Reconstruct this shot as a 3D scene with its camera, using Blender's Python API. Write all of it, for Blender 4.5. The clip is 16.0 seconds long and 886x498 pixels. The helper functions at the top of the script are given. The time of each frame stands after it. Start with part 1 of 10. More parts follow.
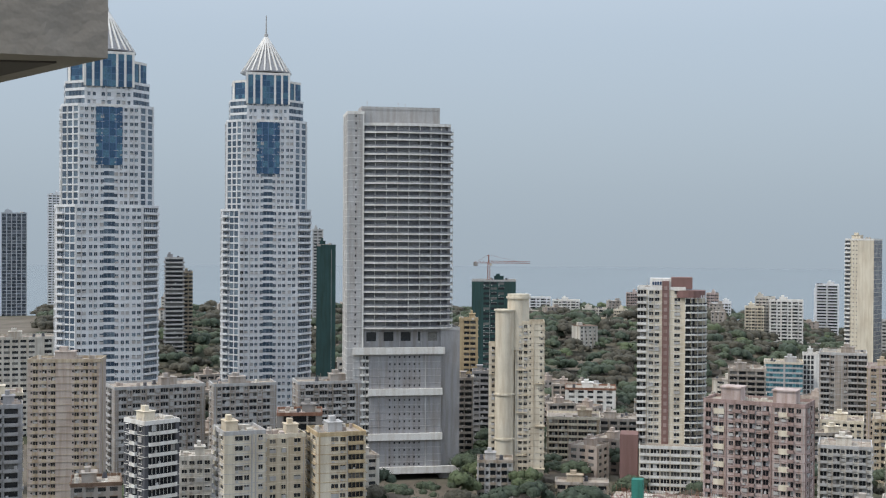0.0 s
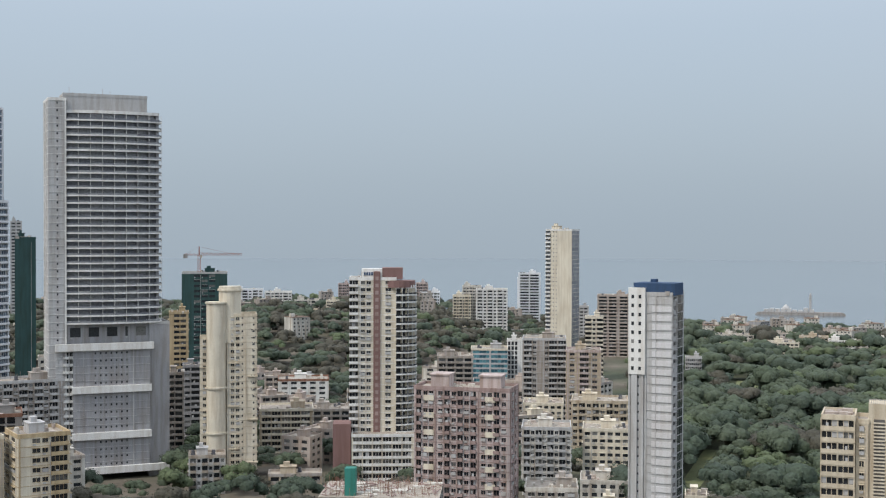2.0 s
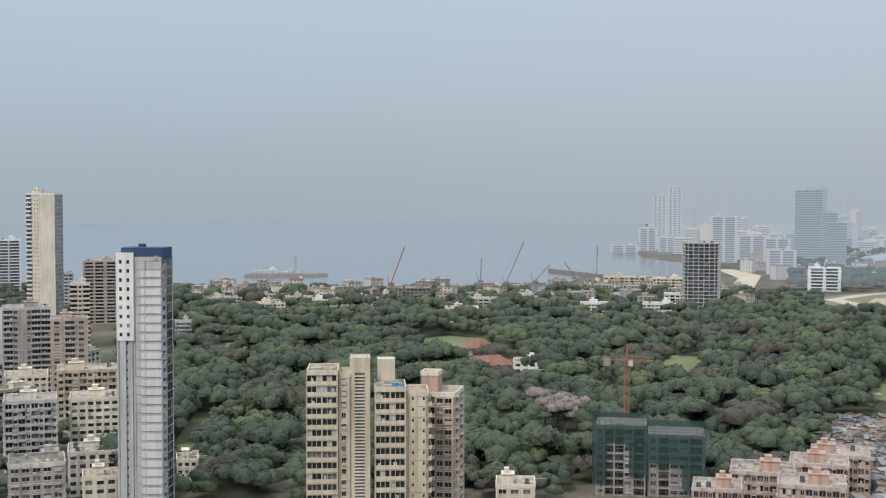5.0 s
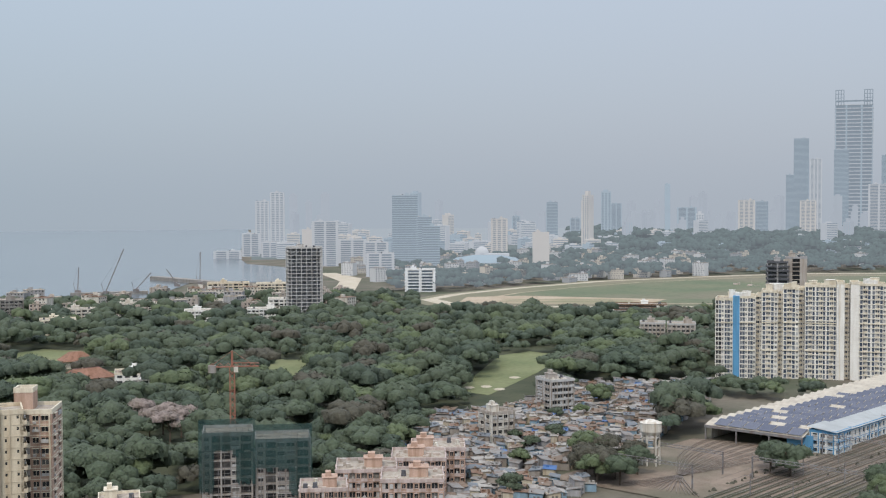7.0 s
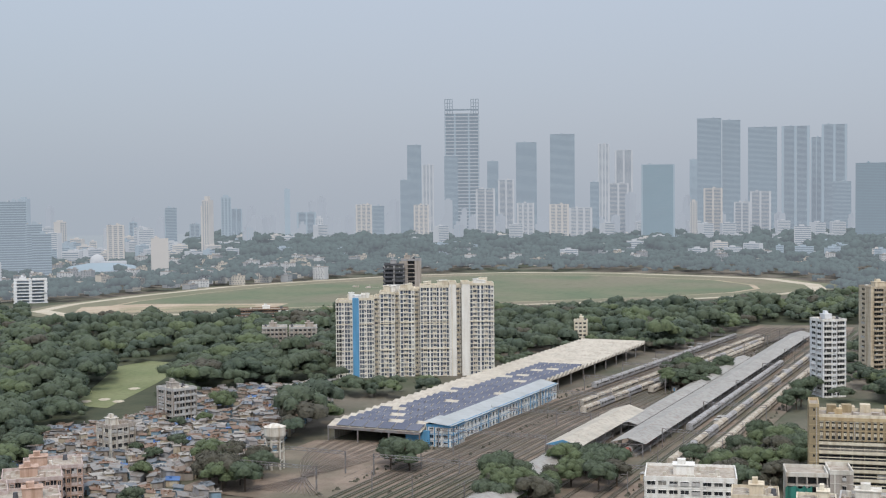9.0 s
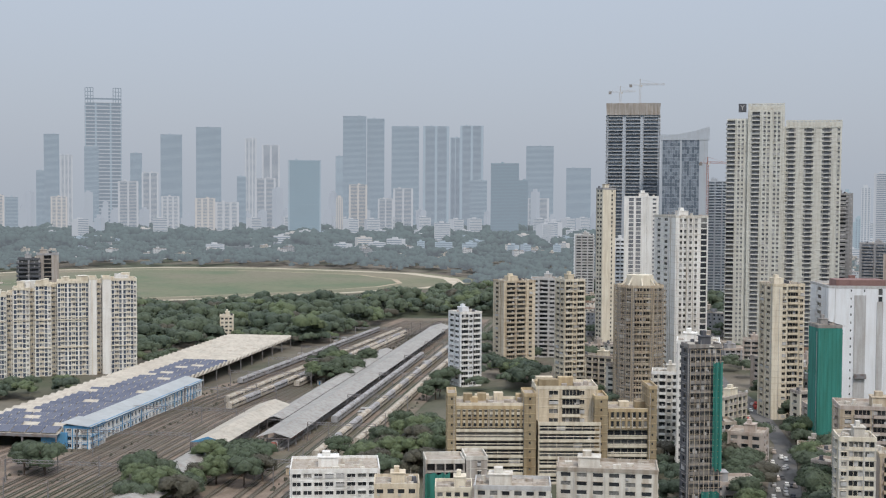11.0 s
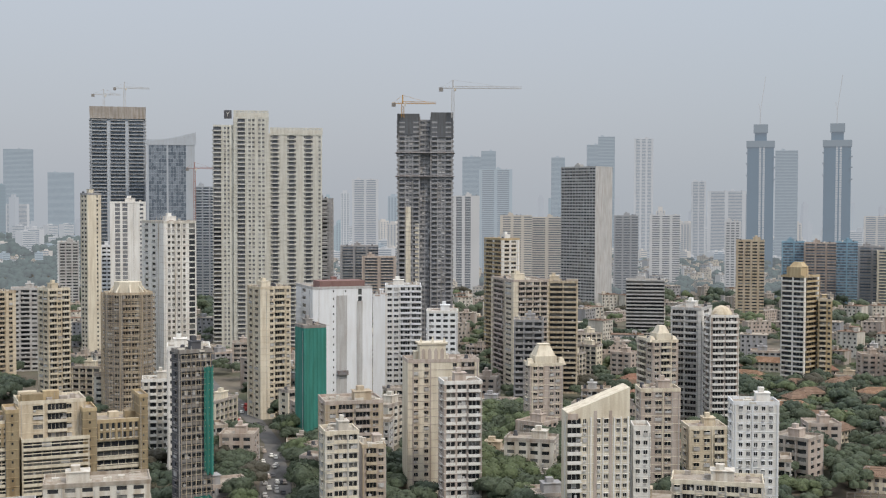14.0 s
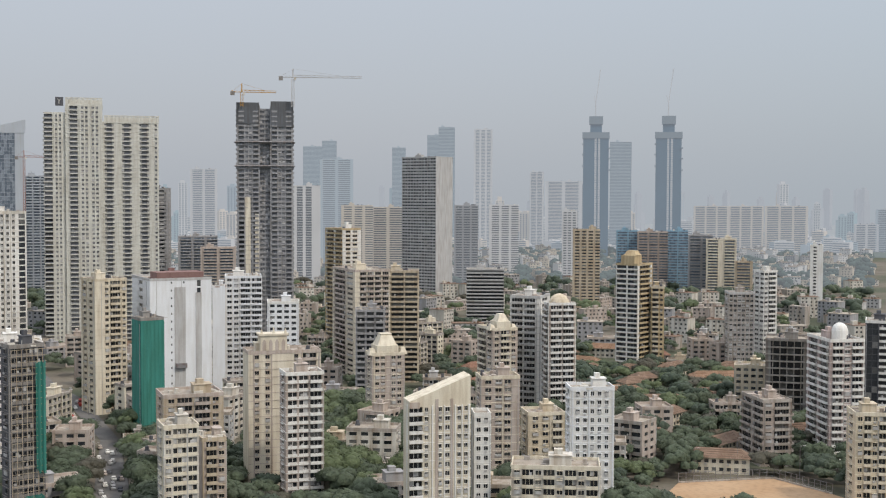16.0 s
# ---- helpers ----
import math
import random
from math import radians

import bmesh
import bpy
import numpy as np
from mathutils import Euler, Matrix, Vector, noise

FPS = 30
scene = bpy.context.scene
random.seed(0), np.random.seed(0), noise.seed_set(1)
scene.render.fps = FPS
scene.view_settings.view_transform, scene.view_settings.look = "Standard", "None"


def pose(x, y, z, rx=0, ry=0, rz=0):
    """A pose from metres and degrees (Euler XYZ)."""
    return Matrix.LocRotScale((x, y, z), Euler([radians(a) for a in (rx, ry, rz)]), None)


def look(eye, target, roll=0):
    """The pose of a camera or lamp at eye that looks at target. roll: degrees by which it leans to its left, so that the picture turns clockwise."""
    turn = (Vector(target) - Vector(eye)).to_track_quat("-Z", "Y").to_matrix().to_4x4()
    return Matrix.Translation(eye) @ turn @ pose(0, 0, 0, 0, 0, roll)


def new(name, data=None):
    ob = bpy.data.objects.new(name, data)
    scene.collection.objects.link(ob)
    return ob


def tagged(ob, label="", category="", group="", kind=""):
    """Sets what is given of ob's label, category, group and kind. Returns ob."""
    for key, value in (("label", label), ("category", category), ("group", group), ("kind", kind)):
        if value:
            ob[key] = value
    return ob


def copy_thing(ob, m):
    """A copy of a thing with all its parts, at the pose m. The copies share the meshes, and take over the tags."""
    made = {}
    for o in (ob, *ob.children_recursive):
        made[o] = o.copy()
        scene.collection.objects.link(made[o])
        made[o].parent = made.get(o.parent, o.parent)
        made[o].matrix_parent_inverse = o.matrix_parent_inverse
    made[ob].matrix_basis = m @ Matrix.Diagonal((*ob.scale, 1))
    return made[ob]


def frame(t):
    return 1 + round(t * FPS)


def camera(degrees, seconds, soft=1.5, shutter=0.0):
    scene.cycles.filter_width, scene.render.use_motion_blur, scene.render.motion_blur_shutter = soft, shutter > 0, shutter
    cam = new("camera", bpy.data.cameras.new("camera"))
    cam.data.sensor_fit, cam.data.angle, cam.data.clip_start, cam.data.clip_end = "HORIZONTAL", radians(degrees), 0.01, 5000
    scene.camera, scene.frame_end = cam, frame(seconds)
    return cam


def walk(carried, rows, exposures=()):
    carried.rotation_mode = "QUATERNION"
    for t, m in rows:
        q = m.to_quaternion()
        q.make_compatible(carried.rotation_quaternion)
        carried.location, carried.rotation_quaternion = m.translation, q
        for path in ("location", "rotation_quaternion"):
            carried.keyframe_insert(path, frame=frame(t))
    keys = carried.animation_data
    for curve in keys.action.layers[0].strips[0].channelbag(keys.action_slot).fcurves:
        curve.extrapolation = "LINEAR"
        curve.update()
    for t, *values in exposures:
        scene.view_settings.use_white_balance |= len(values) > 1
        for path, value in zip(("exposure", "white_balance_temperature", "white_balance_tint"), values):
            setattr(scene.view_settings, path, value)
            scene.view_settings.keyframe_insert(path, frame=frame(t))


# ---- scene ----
# ---- camera ----
EYE = 110.0
cam = camera(39.03, 16.0, 1.2)
PATH = [(0.0, 0.002, -0.508, 0.311),
        (0.5, 1.758, -0.307, 0.241),
        (1.0, 4.972, -0.328, 0.168),
        (1.5, 8.939, -0.526, 0.103),
        (2.0, 13.14, -0.856, 0.142),
        (2.5, 17.721, -1.276, 0.311),
        (3.0, 22.437, -1.706, 0.345),
        (3.5, 26.35, -2.0, 0.28),
        (3.7, 27.612, -2.08, 0.302),
        (5.8, 42.676, -2.52, 0.113),
        (6.0, 44.458, -2.487, 0.182),
        (6.5, 49.262, -2.356, -0.041),
        (7.0, 54.328, -2.237, -0.231),
        (7.5, 59.158, -2.209, -0.556),
        (8.0, 63.544, -2.191, -0.849),
        (8.5, 67.637, -2.165, -0.93),
        (8.7, 69.249, -2.125, -0.803),
        (10.8, 85.812, -2.449, 0.384),
        (11.0, 87.689, -2.385, 0.329),
        (11.5, 92.687, -2.228, 0.233),
        (12.0, 97.748, -2.17, 0.044),
        (12.5, 102.291, -2.141, 0.044),
        (13.0, 105.858, -2.05, 0.109),
        (13.5, 108.552, -1.989, 0.178),
        (14.0, 110.836, -2.044, 0.157),
        (14.5, 113.022, -2.193, 0.117),
        (15.0, 115.057, -2.312, 0.105),
        (15.5, 116.858, -2.384, 0.198),
        (16.0, 118.107, -2.483, 0.18)]


def sight(yaw, pitch, roll):
    a, p = radians(yaw), radians(pitch)
    eye = Vector((0, 0, EYE))
    return look(eye, eye + Vector((math.sin(a) * math.cos(p), math.cos(a) * math.cos(p), math.sin(p))), roll)


walk(cam, [(t, sight(y, p, r)) for t, y, p, r in PATH], [(0, 0.27, 6450, 11), (6, 0.26, 6420, 11), (11, 0.22, 6450, 12), (13, 0.24, 6720, 12), (16, 0.24, 6800, 12)])

# ---- light: hazy midday sun and bright milky sky ----
SUN_AZ, SUN_EL = 246.0, 52.0
world = bpy.data.worlds.new("sky")
scene.world = world
world.use_nodes = True
wn, wl = world.node_tree.nodes, world.node_tree.links
wn.clear()
w_out = wn.new("ShaderNodeOutputWorld")
w_bg = wn.new("ShaderNodeBackground")
w_sky = wn.new("ShaderNodeTexSky")
w_sky.sky_type = "NISHITA"
w_sky.sun_disc = False
w_sky.sun_elevation = radians(SUN_EL)
w_sky.sun_rotation = radians(SUN_AZ)
w_sky.dust_density, w_sky.air_density, w_sky.ozone_density = 4.0, 1.2, 2.0
w_gain = wn.new("ShaderNodeVectorMath")
w_gain.operation = "SCALE"
w_gain.inputs[3].default_value = 0.09
w_geo = wn.new("ShaderNodeTexCoord")
w_sep = wn.new("ShaderNodeSeparateXYZ")
w_ramp = wn.new("ShaderNodeValToRGB")
e = w_ramp.color_ramp.elements
e[0].position, e[0].color = 0.44, (0.30, 0.36, 0.42, 1)
e[1].position, e[1].color = 1.0, (1.38, 1.47, 1.6, 1)
for at, c in ((0.495, (0.35, 0.42, 0.48, 1)), (0.52, (0.365, 0.44, 0.505, 1)), (0.58, (0.43, 0.515, 0.60, 1))):
    k = e.new(at)
    k.color = c
# paler haze over the city than over the sea
w_ramp2 = wn.new("ShaderNodeValToRGB")
e = w_ramp2.color_ramp.elements
e[0].position, e[0].color = 0.44, (0.38, 0.42, 0.47, 1)
e[1].position, e[1].color = 1.0, (1.38, 1.47, 1.6, 1)
for at, c in ((0.495, (0.385, 0.43, 0.485, 1)), (0.52, (0.41, 0.455, 0.515, 1)), (0.58, (0.46, 0.52, 0.60, 1))):
    k = e.new(at)
    k.color = c
w_side = wn.new("ShaderNodeMapRange")
w_side.inputs[1].default_value, w_side.inputs[2].default_value = 0.45, 0.92
w_two = wn.new("ShaderNodeMix")
w_two.data_type = "RGBA"
w_map = wn.new("ShaderNodeMath")
w_map.operation = "MULTIPLY_ADD"
w_map.inputs[1].default_value = w_map.inputs[2].default_value = 0.5
w_mix = wn.new("ShaderNodeMix")
w_mix.data_type = "RGBA"
w_mix.inputs[0].default_value = 0.85
wl.new(w_geo.outputs["Generated"], w_sep.inputs[0])
wl.new(w_sep.outputs["Z"], w_map.inputs[0])
wl.new(w_map.outputs[0], w_ramp.inputs[0])
wl.new(w_sky.outputs[0], w_gain.inputs[0])
wl.new(w_gain.outputs[0], w_mix.inputs[6])
wl.new(w_map.outputs[0], w_ramp2.inputs[0])
wl.new(w_sep.outputs["X"], w_side.inputs[0])
wl.new(w_side.outputs[0], w_two.inputs[0])
wl.new(w_ramp.outputs[0], w_two.inputs[6])
wl.new(w_ramp2.outputs[0], w_two.inputs[7])
wl.new(w_two.outputs[2], w_mix.inputs[7])
wl.new(w_mix.outputs[2], w_bg.inputs[0])
w_bg.inputs[1].default_value = 1.0
wl.new(w_bg.outputs[0], w_out.inputs[0])

sun = new("sun", bpy.data.lights.new("sun", "SUN"))
sun.data.energy, sun.data.angle, sun.data.color = 1.7, radians(5), (1.0, 0.92, 0.80)
_a, _e = radians(SUN_AZ), radians(SUN_EL)
sun.matrix_world = look((math.sin(_a) * math.cos(_e) * 500, math.cos(_a) * math.cos(_e) * 500, 500 * math.sin(_e)), (0, 0, 0))

# ---- materials ----
def nodes_of(name):
    m = bpy.data.materials.new(name)
    m.use_nodes = True
    nt = m.node_tree
    return m, nt.nodes, nt.links, nt.nodes["Principled BSDF"]


def noise_node(n, l, scale, detail=3.0, stretch=(1, 1, 1), coords="Object"):
    tc = n.new("ShaderNodeTexCoord")
    mp = n.new("ShaderNodeMapping")
    mp.inputs["Scale"].default_value = stretch
    tx = n.new("ShaderNodeTexNoise")
    tx.inputs["Scale"].default_value = scale
    tx.inputs["Detail"].default_value = detail
    l.new(tc.outputs[coords], mp.inputs[0])
    l.new(mp.outputs[0], tx.inputs["Vector"])
    return tx.outputs["Fac"]


def span(n, l, fac, lo, hi, a=0.3, b=0.7):
    mr = n.new("ShaderNodeMapRange")
    mr.inputs[1].default_value, mr.inputs[2].default_value = a, b
    mr.inputs[3].default_value, mr.inputs[4].default_value = lo, hi
    l.new(fac, mr.inputs[0])
    return mr.outputs[0]


def mixc(n, l, fac, a, b, mode="MIX"):
    mx = n.new("ShaderNodeMix")
    mx.data_type, mx.blend_type = "RGBA", mode
    for sock, v in ((mx.inputs[0], fac), (mx.inputs[6], a), (mx.inputs[7], b)):
        if hasattr(v, "is_output"):
            l.new(v, sock)
        elif isinstance(v, tuple):
            sock.default_value = (*v, 1) if len(v) == 3 else v
        else:
            sock.default_value = v
    return mx.outputs[2]


def paint(name, col, dirt=0.35, rough=0.85, tint=(0.30, 0.26, 0.22), bump=0.15, jitter=0.0):
    """Weathered plaster or concrete: rain streaks running down, broad stains and a fine grain."""
    m, n, l, b = nodes_of(name)
    streak = span(n, l, noise_node(n, l, 1.0, 4, (0.55, 0.55, 0.06)), 0, min(0.92, dirt * 1.9), 0.42, 0.68)
    broad = span(n, l, noise_node(n, l, 0.09, 4), 0, min(0.9, dirt * 1.1), 0.42, 0.7)
    grain = span(n, l, noise_node(n, l, 2.4, 4), 0.88, 1.06)
    c = mixc(n, l, streak, col, tuple(x * t * 2.0 for x, t in zip(col, tint)))
    c = mixc(n, l, broad, c, tuple(x * 0.62 for x in col))
    c = mixc(n, l, 1.0, c, mixc(n, l, grain, (0, 0, 0), (1, 1, 1)), "MULTIPLY")
    if jitter:
        oi = n.new("ShaderNodeObjectInfo")
        c = mixc(n, l, 1.0, c, mixc(n, l, span(n, l, oi.outputs["Random"], 1 - jitter, 1.0, 0, 1), (0, 0, 0), (1, 1, 1)), "MULTIPLY")
    l.new(c, b.inputs["Base Color"])
    b.inputs["Roughness"].default_value = rough
    if bump:
        bp = n.new("ShaderNodeBump")
        bp.inputs["Strength"].default_value = bump
        bp.inputs["Distance"].default_value = 0.05
        l.new(noise_node(n, l, 3.0, 5), bp.inputs["Height"])
        l.new(bp.outputs[0], b.inputs["Normal"])
    return m


def window_glass(name, dark, light, joined, share=0.72, rough=0.12):
    """Panes: most look dark, some have a pale curtain or blind behind them."""
    m, n, l, b = nodes_of(name)
    if joined:
        r = n.new("ShaderNodeNewGeometry").outputs["Random Per Island"]
    else:
        r = n.new("ShaderNodeObjectInfo").outputs["Random"]
    f = span(n, l, r, 0, 1, share, min(share + 0.3, 1.0))
    g = span(n, l, noise_node(n, l, 1.5, 2), 0.6, 1.15)
    c = mixc(n, l, f, dark, light)
    c = mixc(n, l, 1.0, c, mixc(n, l, g, (0, 0, 0), (1, 1, 1)), "MULTIPLY")
    l.new(c, b.inputs["Base Color"])
    b.inputs["Roughness"].default_value = rough
    b.inputs["IOR"].default_value = 1.45
    return m


def leafage(name, c1, c2, c3):
    m, n, l, b = nodes_of(name)
    r = n.new("ShaderNodeNewGeometry").outputs["Random Per Island"]
    big = span(n, l, noise_node(n, l, 0.045, 4, coords="Object"), 0, 1, 0.38, 0.62)
    oi = n.new("ShaderNodeObjectInfo")
    c = mixc(n, l, r, c1, c2)
    c = mixc(n, l, span(n, l, oi.outputs["Random"], 0, 0.55, 0, 1), c, c3)
    c = mixc(n, l, big, c, mixc(n, l, 0.5, c, c3))
    fine = span(n, l, noise_node(n, l, 0.9, 5), 0.6, 1.2)
    c = mixc(n, l, 1.0, c, mixc(n, l, fine, (0, 0, 0), (1, 1, 1)), "MULTIPLY")
    l.new(c, b.inputs["Base Color"])
    b.inputs["Roughness"].default_value = 0.72
    b.inputs["Specular IOR Level"].default_value = 0.35
    bp = n.new("ShaderNodeBump")
    bp.inputs["Strength"].default_value = 0.9
    bp.inputs["Distance"].default_value = 0.9
    l.new(noise_node(n, l, 0.75, 5), bp.inputs["Height"])
    l.new(bp.outputs[0], b.inputs["Normal"])
    return m


def metal(name, col, rough=0.5, rust=0.0, ridge=0.0):
    m, n, l, b = nodes_of(name)
    f = span(n, l, noise_node(n, l, 0.5, 5), 0, rust, 0.45, 0.65)
    c = mixc(n, l, f, col, (0.16, 0.08, 0.045))
    g = span(n, l, noise_node(n, l, 0.12, 3), 0.8, 1.08)
    c = mixc(n, l, 1.0, c, mixc(n, l, g, (0, 0, 0), (1, 1, 1)), "MULTIPLY")
    l.new(c, b.inputs["Base Color"])
    b.inputs["Roughness"].default_value = rough
    b.inputs["Metallic"].default_value = 0.25
    return m


def soil(name, c1, c2, scale, c3=None, scale3=0.01):
    m, n, l, b = nodes_of(name)
    c = mixc(n, l, span(n, l, noise_node(n, l, scale, 6), 0, 1, 0.35, 0.65), c1, c2)
    if c3:
        c = mixc(n, l, span(n, l, noise_node(n, l, scale3, 4), 0, 1, 0.45, 0.62), c, c3)
    g = span(n, l, noise_node(n, l, scale * 9, 3), 0.8, 1.15)
    c = mixc(n, l, 1.0, c, mixc(n, l, g, (0, 0, 0), (1, 1, 1)), "MULTIPLY")
    l.new(c, b.inputs["Base Color"])
    b.inputs["Roughness"].default_value = 0.95
    return m


WHITE = paint("white_paint", (0.74, 0.74, 0.72), 0.22)
WHITE_COOL = paint("cool_white_paint", (0.71, 0.735, 0.765), 0.12)
ESTATE = paint("estate_white_paint", (0.74, 0.73, 0.695), 0.15)
OFFWHITE = paint("stained_white_paint", (0.62, 0.60, 0.55), 0.6)
CREAM = paint("cream_plaster", (0.61, 0.54, 0.42), 0.35)
CREAM_PALE = paint("pale_cream_plaster", (0.68, 0.63, 0.52), 0.3)
BEIGE = paint("beige_plaster", (0.50, 0.43, 0.33), 0.45)
YELLOW = paint("ochre_plaster", (0.50, 0.40, 0.25), 0.4)
OCHRE = paint("dull_ochre_plaster", (0.32, 0.26, 0.165), 0.45)
GREY = paint("grey_render", (0.33, 0.335, 0.35), 0.3)
GREY_PALE = paint("pale_grey_render", (0.47, 0.475, 0.48), 0.3)
GREY_WARM = paint("warm_grey_render", (0.40, 0.37, 0.34), 0.5)
GREY_DARK = paint("dark_grey_cladding", (0.09, 0.095, 0.11), 0.2)
BROWN = paint("maroon_cladding", (0.22, 0.13, 0.12), 0.2)
PINK = paint("faded_pink_plaster", (0.52, 0.44, 0.425), 0.5)
PINK_DK = paint("dusty_rose_panels", (0.36, 0.27, 0.255), 0.5)
TAUPE = paint("taupe_plaster", (0.47, 0.41, 0.37), 0.35)
SALMON = paint("salmon_plaster", (0.47, 0.335, 0.27), 0.6)
NET_GREY = paint("grey_safety_net", (0.115, 0.125, 0.14), 0.35)
CONCRETE = paint("raw_concrete", (0.27, 0.26, 0.25), 0.5)
BLUE_PANEL = paint("blue_panels", (0.10, 0.18, 0.32), 0.15)
SKYBLUE = paint("sky_blue_paint", (0.10, 0.30, 0.52), 0.25)
NAVY = paint("navy_parapet", (0.03, 0.07, 0.15), 0.2)
GREEN_PALE = paint("pale_green_plaster", (0.61, 0.61, 0.56), 0.18)
NET_GREEN = paint("green_scaffold_net", (0.035, 0.21, 0.175), 0.3, 0.9)
NET_DARK = paint("dark_green_scaffold_net", (0.03, 0.078, 0.078), 0.4, 0.9)
NET_MESH = paint("see_through_scaffold_net", (0.03, 0.085, 0.085), 0.4, 0.9)
NET_MESH.node_tree.nodes["Principled BSDF"].inputs["Alpha"].default_value = 0.42
TERRACOTTA = paint("terracotta_tiles", (0.27, 0.145, 0.10), 0.6)
TILE_BROWN = paint("brown_roof_tiles", (0.21, 0.14, 0.10), 0.6)
TILE_DULL = paint("dull_orange_roof_tiles", (0.27, 0.165, 0.105), 0.7)
ROOFTOP = paint("roof_screed", (0.40, 0.36, 0.31), 0.7)
GLASS = window_glass("window_panes", (0.036, 0.040, 0.046), (0.26, 0.25, 0.23), False)
GLASS_J = window_glass("window_panes_far", (0.038, 0.043, 0.05), (0.25, 0.25, 0.24), True)
GLASS_TWIN = window_glass("blue_grey_panes", (0.07, 0.105, 0.15), (0.19, 0.25, 0.31), True, 0.5, 0.15)
GLASS_BLUE = window_glass("blue_glazing", (0.04, 0.10, 0.19), (0.09, 0.20, 0.29), True, 0.4)
GLASS_TEAL = window_glass("teal_glazing", (0.05, 0.13, 0.17), (0.12, 0.28, 0.33), True, 0.3)
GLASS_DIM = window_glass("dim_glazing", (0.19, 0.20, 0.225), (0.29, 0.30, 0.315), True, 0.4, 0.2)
GLASS_ESTATE = window_glass("estate_glazing", (0.07, 0.09, 0.13), (0.20, 0.22, 0.25), True, 0.45, 0.2)
# flat plates in this dark tone stand for the shade in openings
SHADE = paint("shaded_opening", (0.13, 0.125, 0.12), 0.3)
STEEL = metal("weathered_steel", (0.24, 0.24, 0.25), 0.5, 0.5)
CRANE_Y = metal("yellow_crane_paint", (0.50, 0.27, 0.05), 0.5, 0.4)
CRANE_R = metal("red_crane_paint", (0.32, 0.13, 0.09), 0.5, 0.3)
LEAF = leafage("broad_leaves", (0.054, 0.080, 0.046), (0.072, 0.100, 0.056), (0.068, 0.086, 0.056))
LEAF_DEEP = leafage("deep_green_leaves", (0.042, 0.066, 0.044), (0.054, 0.080, 0.050), (0.050, 0.066, 0.046))
LEAF_LT = leafage("young_leaves", (0.085, 0.118, 0.052), (0.11, 0.14, 0.065), (0.08, 0.105, 0.055))
LEAF_DRY = leafage("dry_leaves", (0.064, 0.064, 0.044), (0.084, 0.080, 0.056), (0.066, 0.062, 0.046))
LEAF_PINK = leafage("pale_blossom", (0.30, 0.24, 0.23), (0.20, 0.17, 0.14), (0.24, 0.20, 0.18))
BARK = paint("bark", (0.10, 0.075, 0.055), 0.4)
SKYPALE = paint("pale_blue_paint", (0.22, 0.38, 0.50), 0.3)
# walls past 1200 m: haze put into the base colour as pale blue-grey
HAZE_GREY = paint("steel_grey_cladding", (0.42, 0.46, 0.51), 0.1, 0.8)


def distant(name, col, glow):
    """Backdrop from about 1450 m outwards, its haze painted in as a faint emission."""
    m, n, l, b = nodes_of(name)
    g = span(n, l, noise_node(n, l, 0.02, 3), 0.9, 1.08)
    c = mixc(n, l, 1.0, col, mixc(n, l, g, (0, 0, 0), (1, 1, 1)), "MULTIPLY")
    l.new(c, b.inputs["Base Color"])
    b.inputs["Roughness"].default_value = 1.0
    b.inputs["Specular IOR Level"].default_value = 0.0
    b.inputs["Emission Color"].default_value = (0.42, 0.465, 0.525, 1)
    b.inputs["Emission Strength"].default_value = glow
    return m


# the last number is how much haze glow is painted in
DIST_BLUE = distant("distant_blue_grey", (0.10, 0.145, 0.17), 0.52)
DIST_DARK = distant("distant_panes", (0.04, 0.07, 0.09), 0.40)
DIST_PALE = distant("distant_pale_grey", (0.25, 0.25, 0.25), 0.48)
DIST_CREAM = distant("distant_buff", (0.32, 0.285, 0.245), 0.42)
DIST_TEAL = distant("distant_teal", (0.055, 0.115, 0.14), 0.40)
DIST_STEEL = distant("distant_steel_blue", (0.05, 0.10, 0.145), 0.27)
# weaker haze glow for towers and houses from 1450 m
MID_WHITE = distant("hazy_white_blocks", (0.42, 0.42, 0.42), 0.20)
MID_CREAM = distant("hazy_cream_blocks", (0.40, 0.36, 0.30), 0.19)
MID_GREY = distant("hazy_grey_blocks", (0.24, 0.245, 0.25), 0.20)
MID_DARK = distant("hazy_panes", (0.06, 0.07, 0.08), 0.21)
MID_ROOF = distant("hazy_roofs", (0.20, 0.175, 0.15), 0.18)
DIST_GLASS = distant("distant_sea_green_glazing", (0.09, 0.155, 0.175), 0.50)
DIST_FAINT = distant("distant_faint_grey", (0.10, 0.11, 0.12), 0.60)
# leaf colour for far trees, with the haze before them as glow
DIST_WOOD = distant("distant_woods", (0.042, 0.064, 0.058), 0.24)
# panes for the same range, their dark tone lifted to stand for haze
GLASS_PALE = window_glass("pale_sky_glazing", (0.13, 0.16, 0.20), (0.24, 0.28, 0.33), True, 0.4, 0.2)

# ---- building kit ----
def polar(az, dist, z=0.0):
    a = radians(az)
    return Vector((dist * math.sin(a), dist * math.cos(a), z))


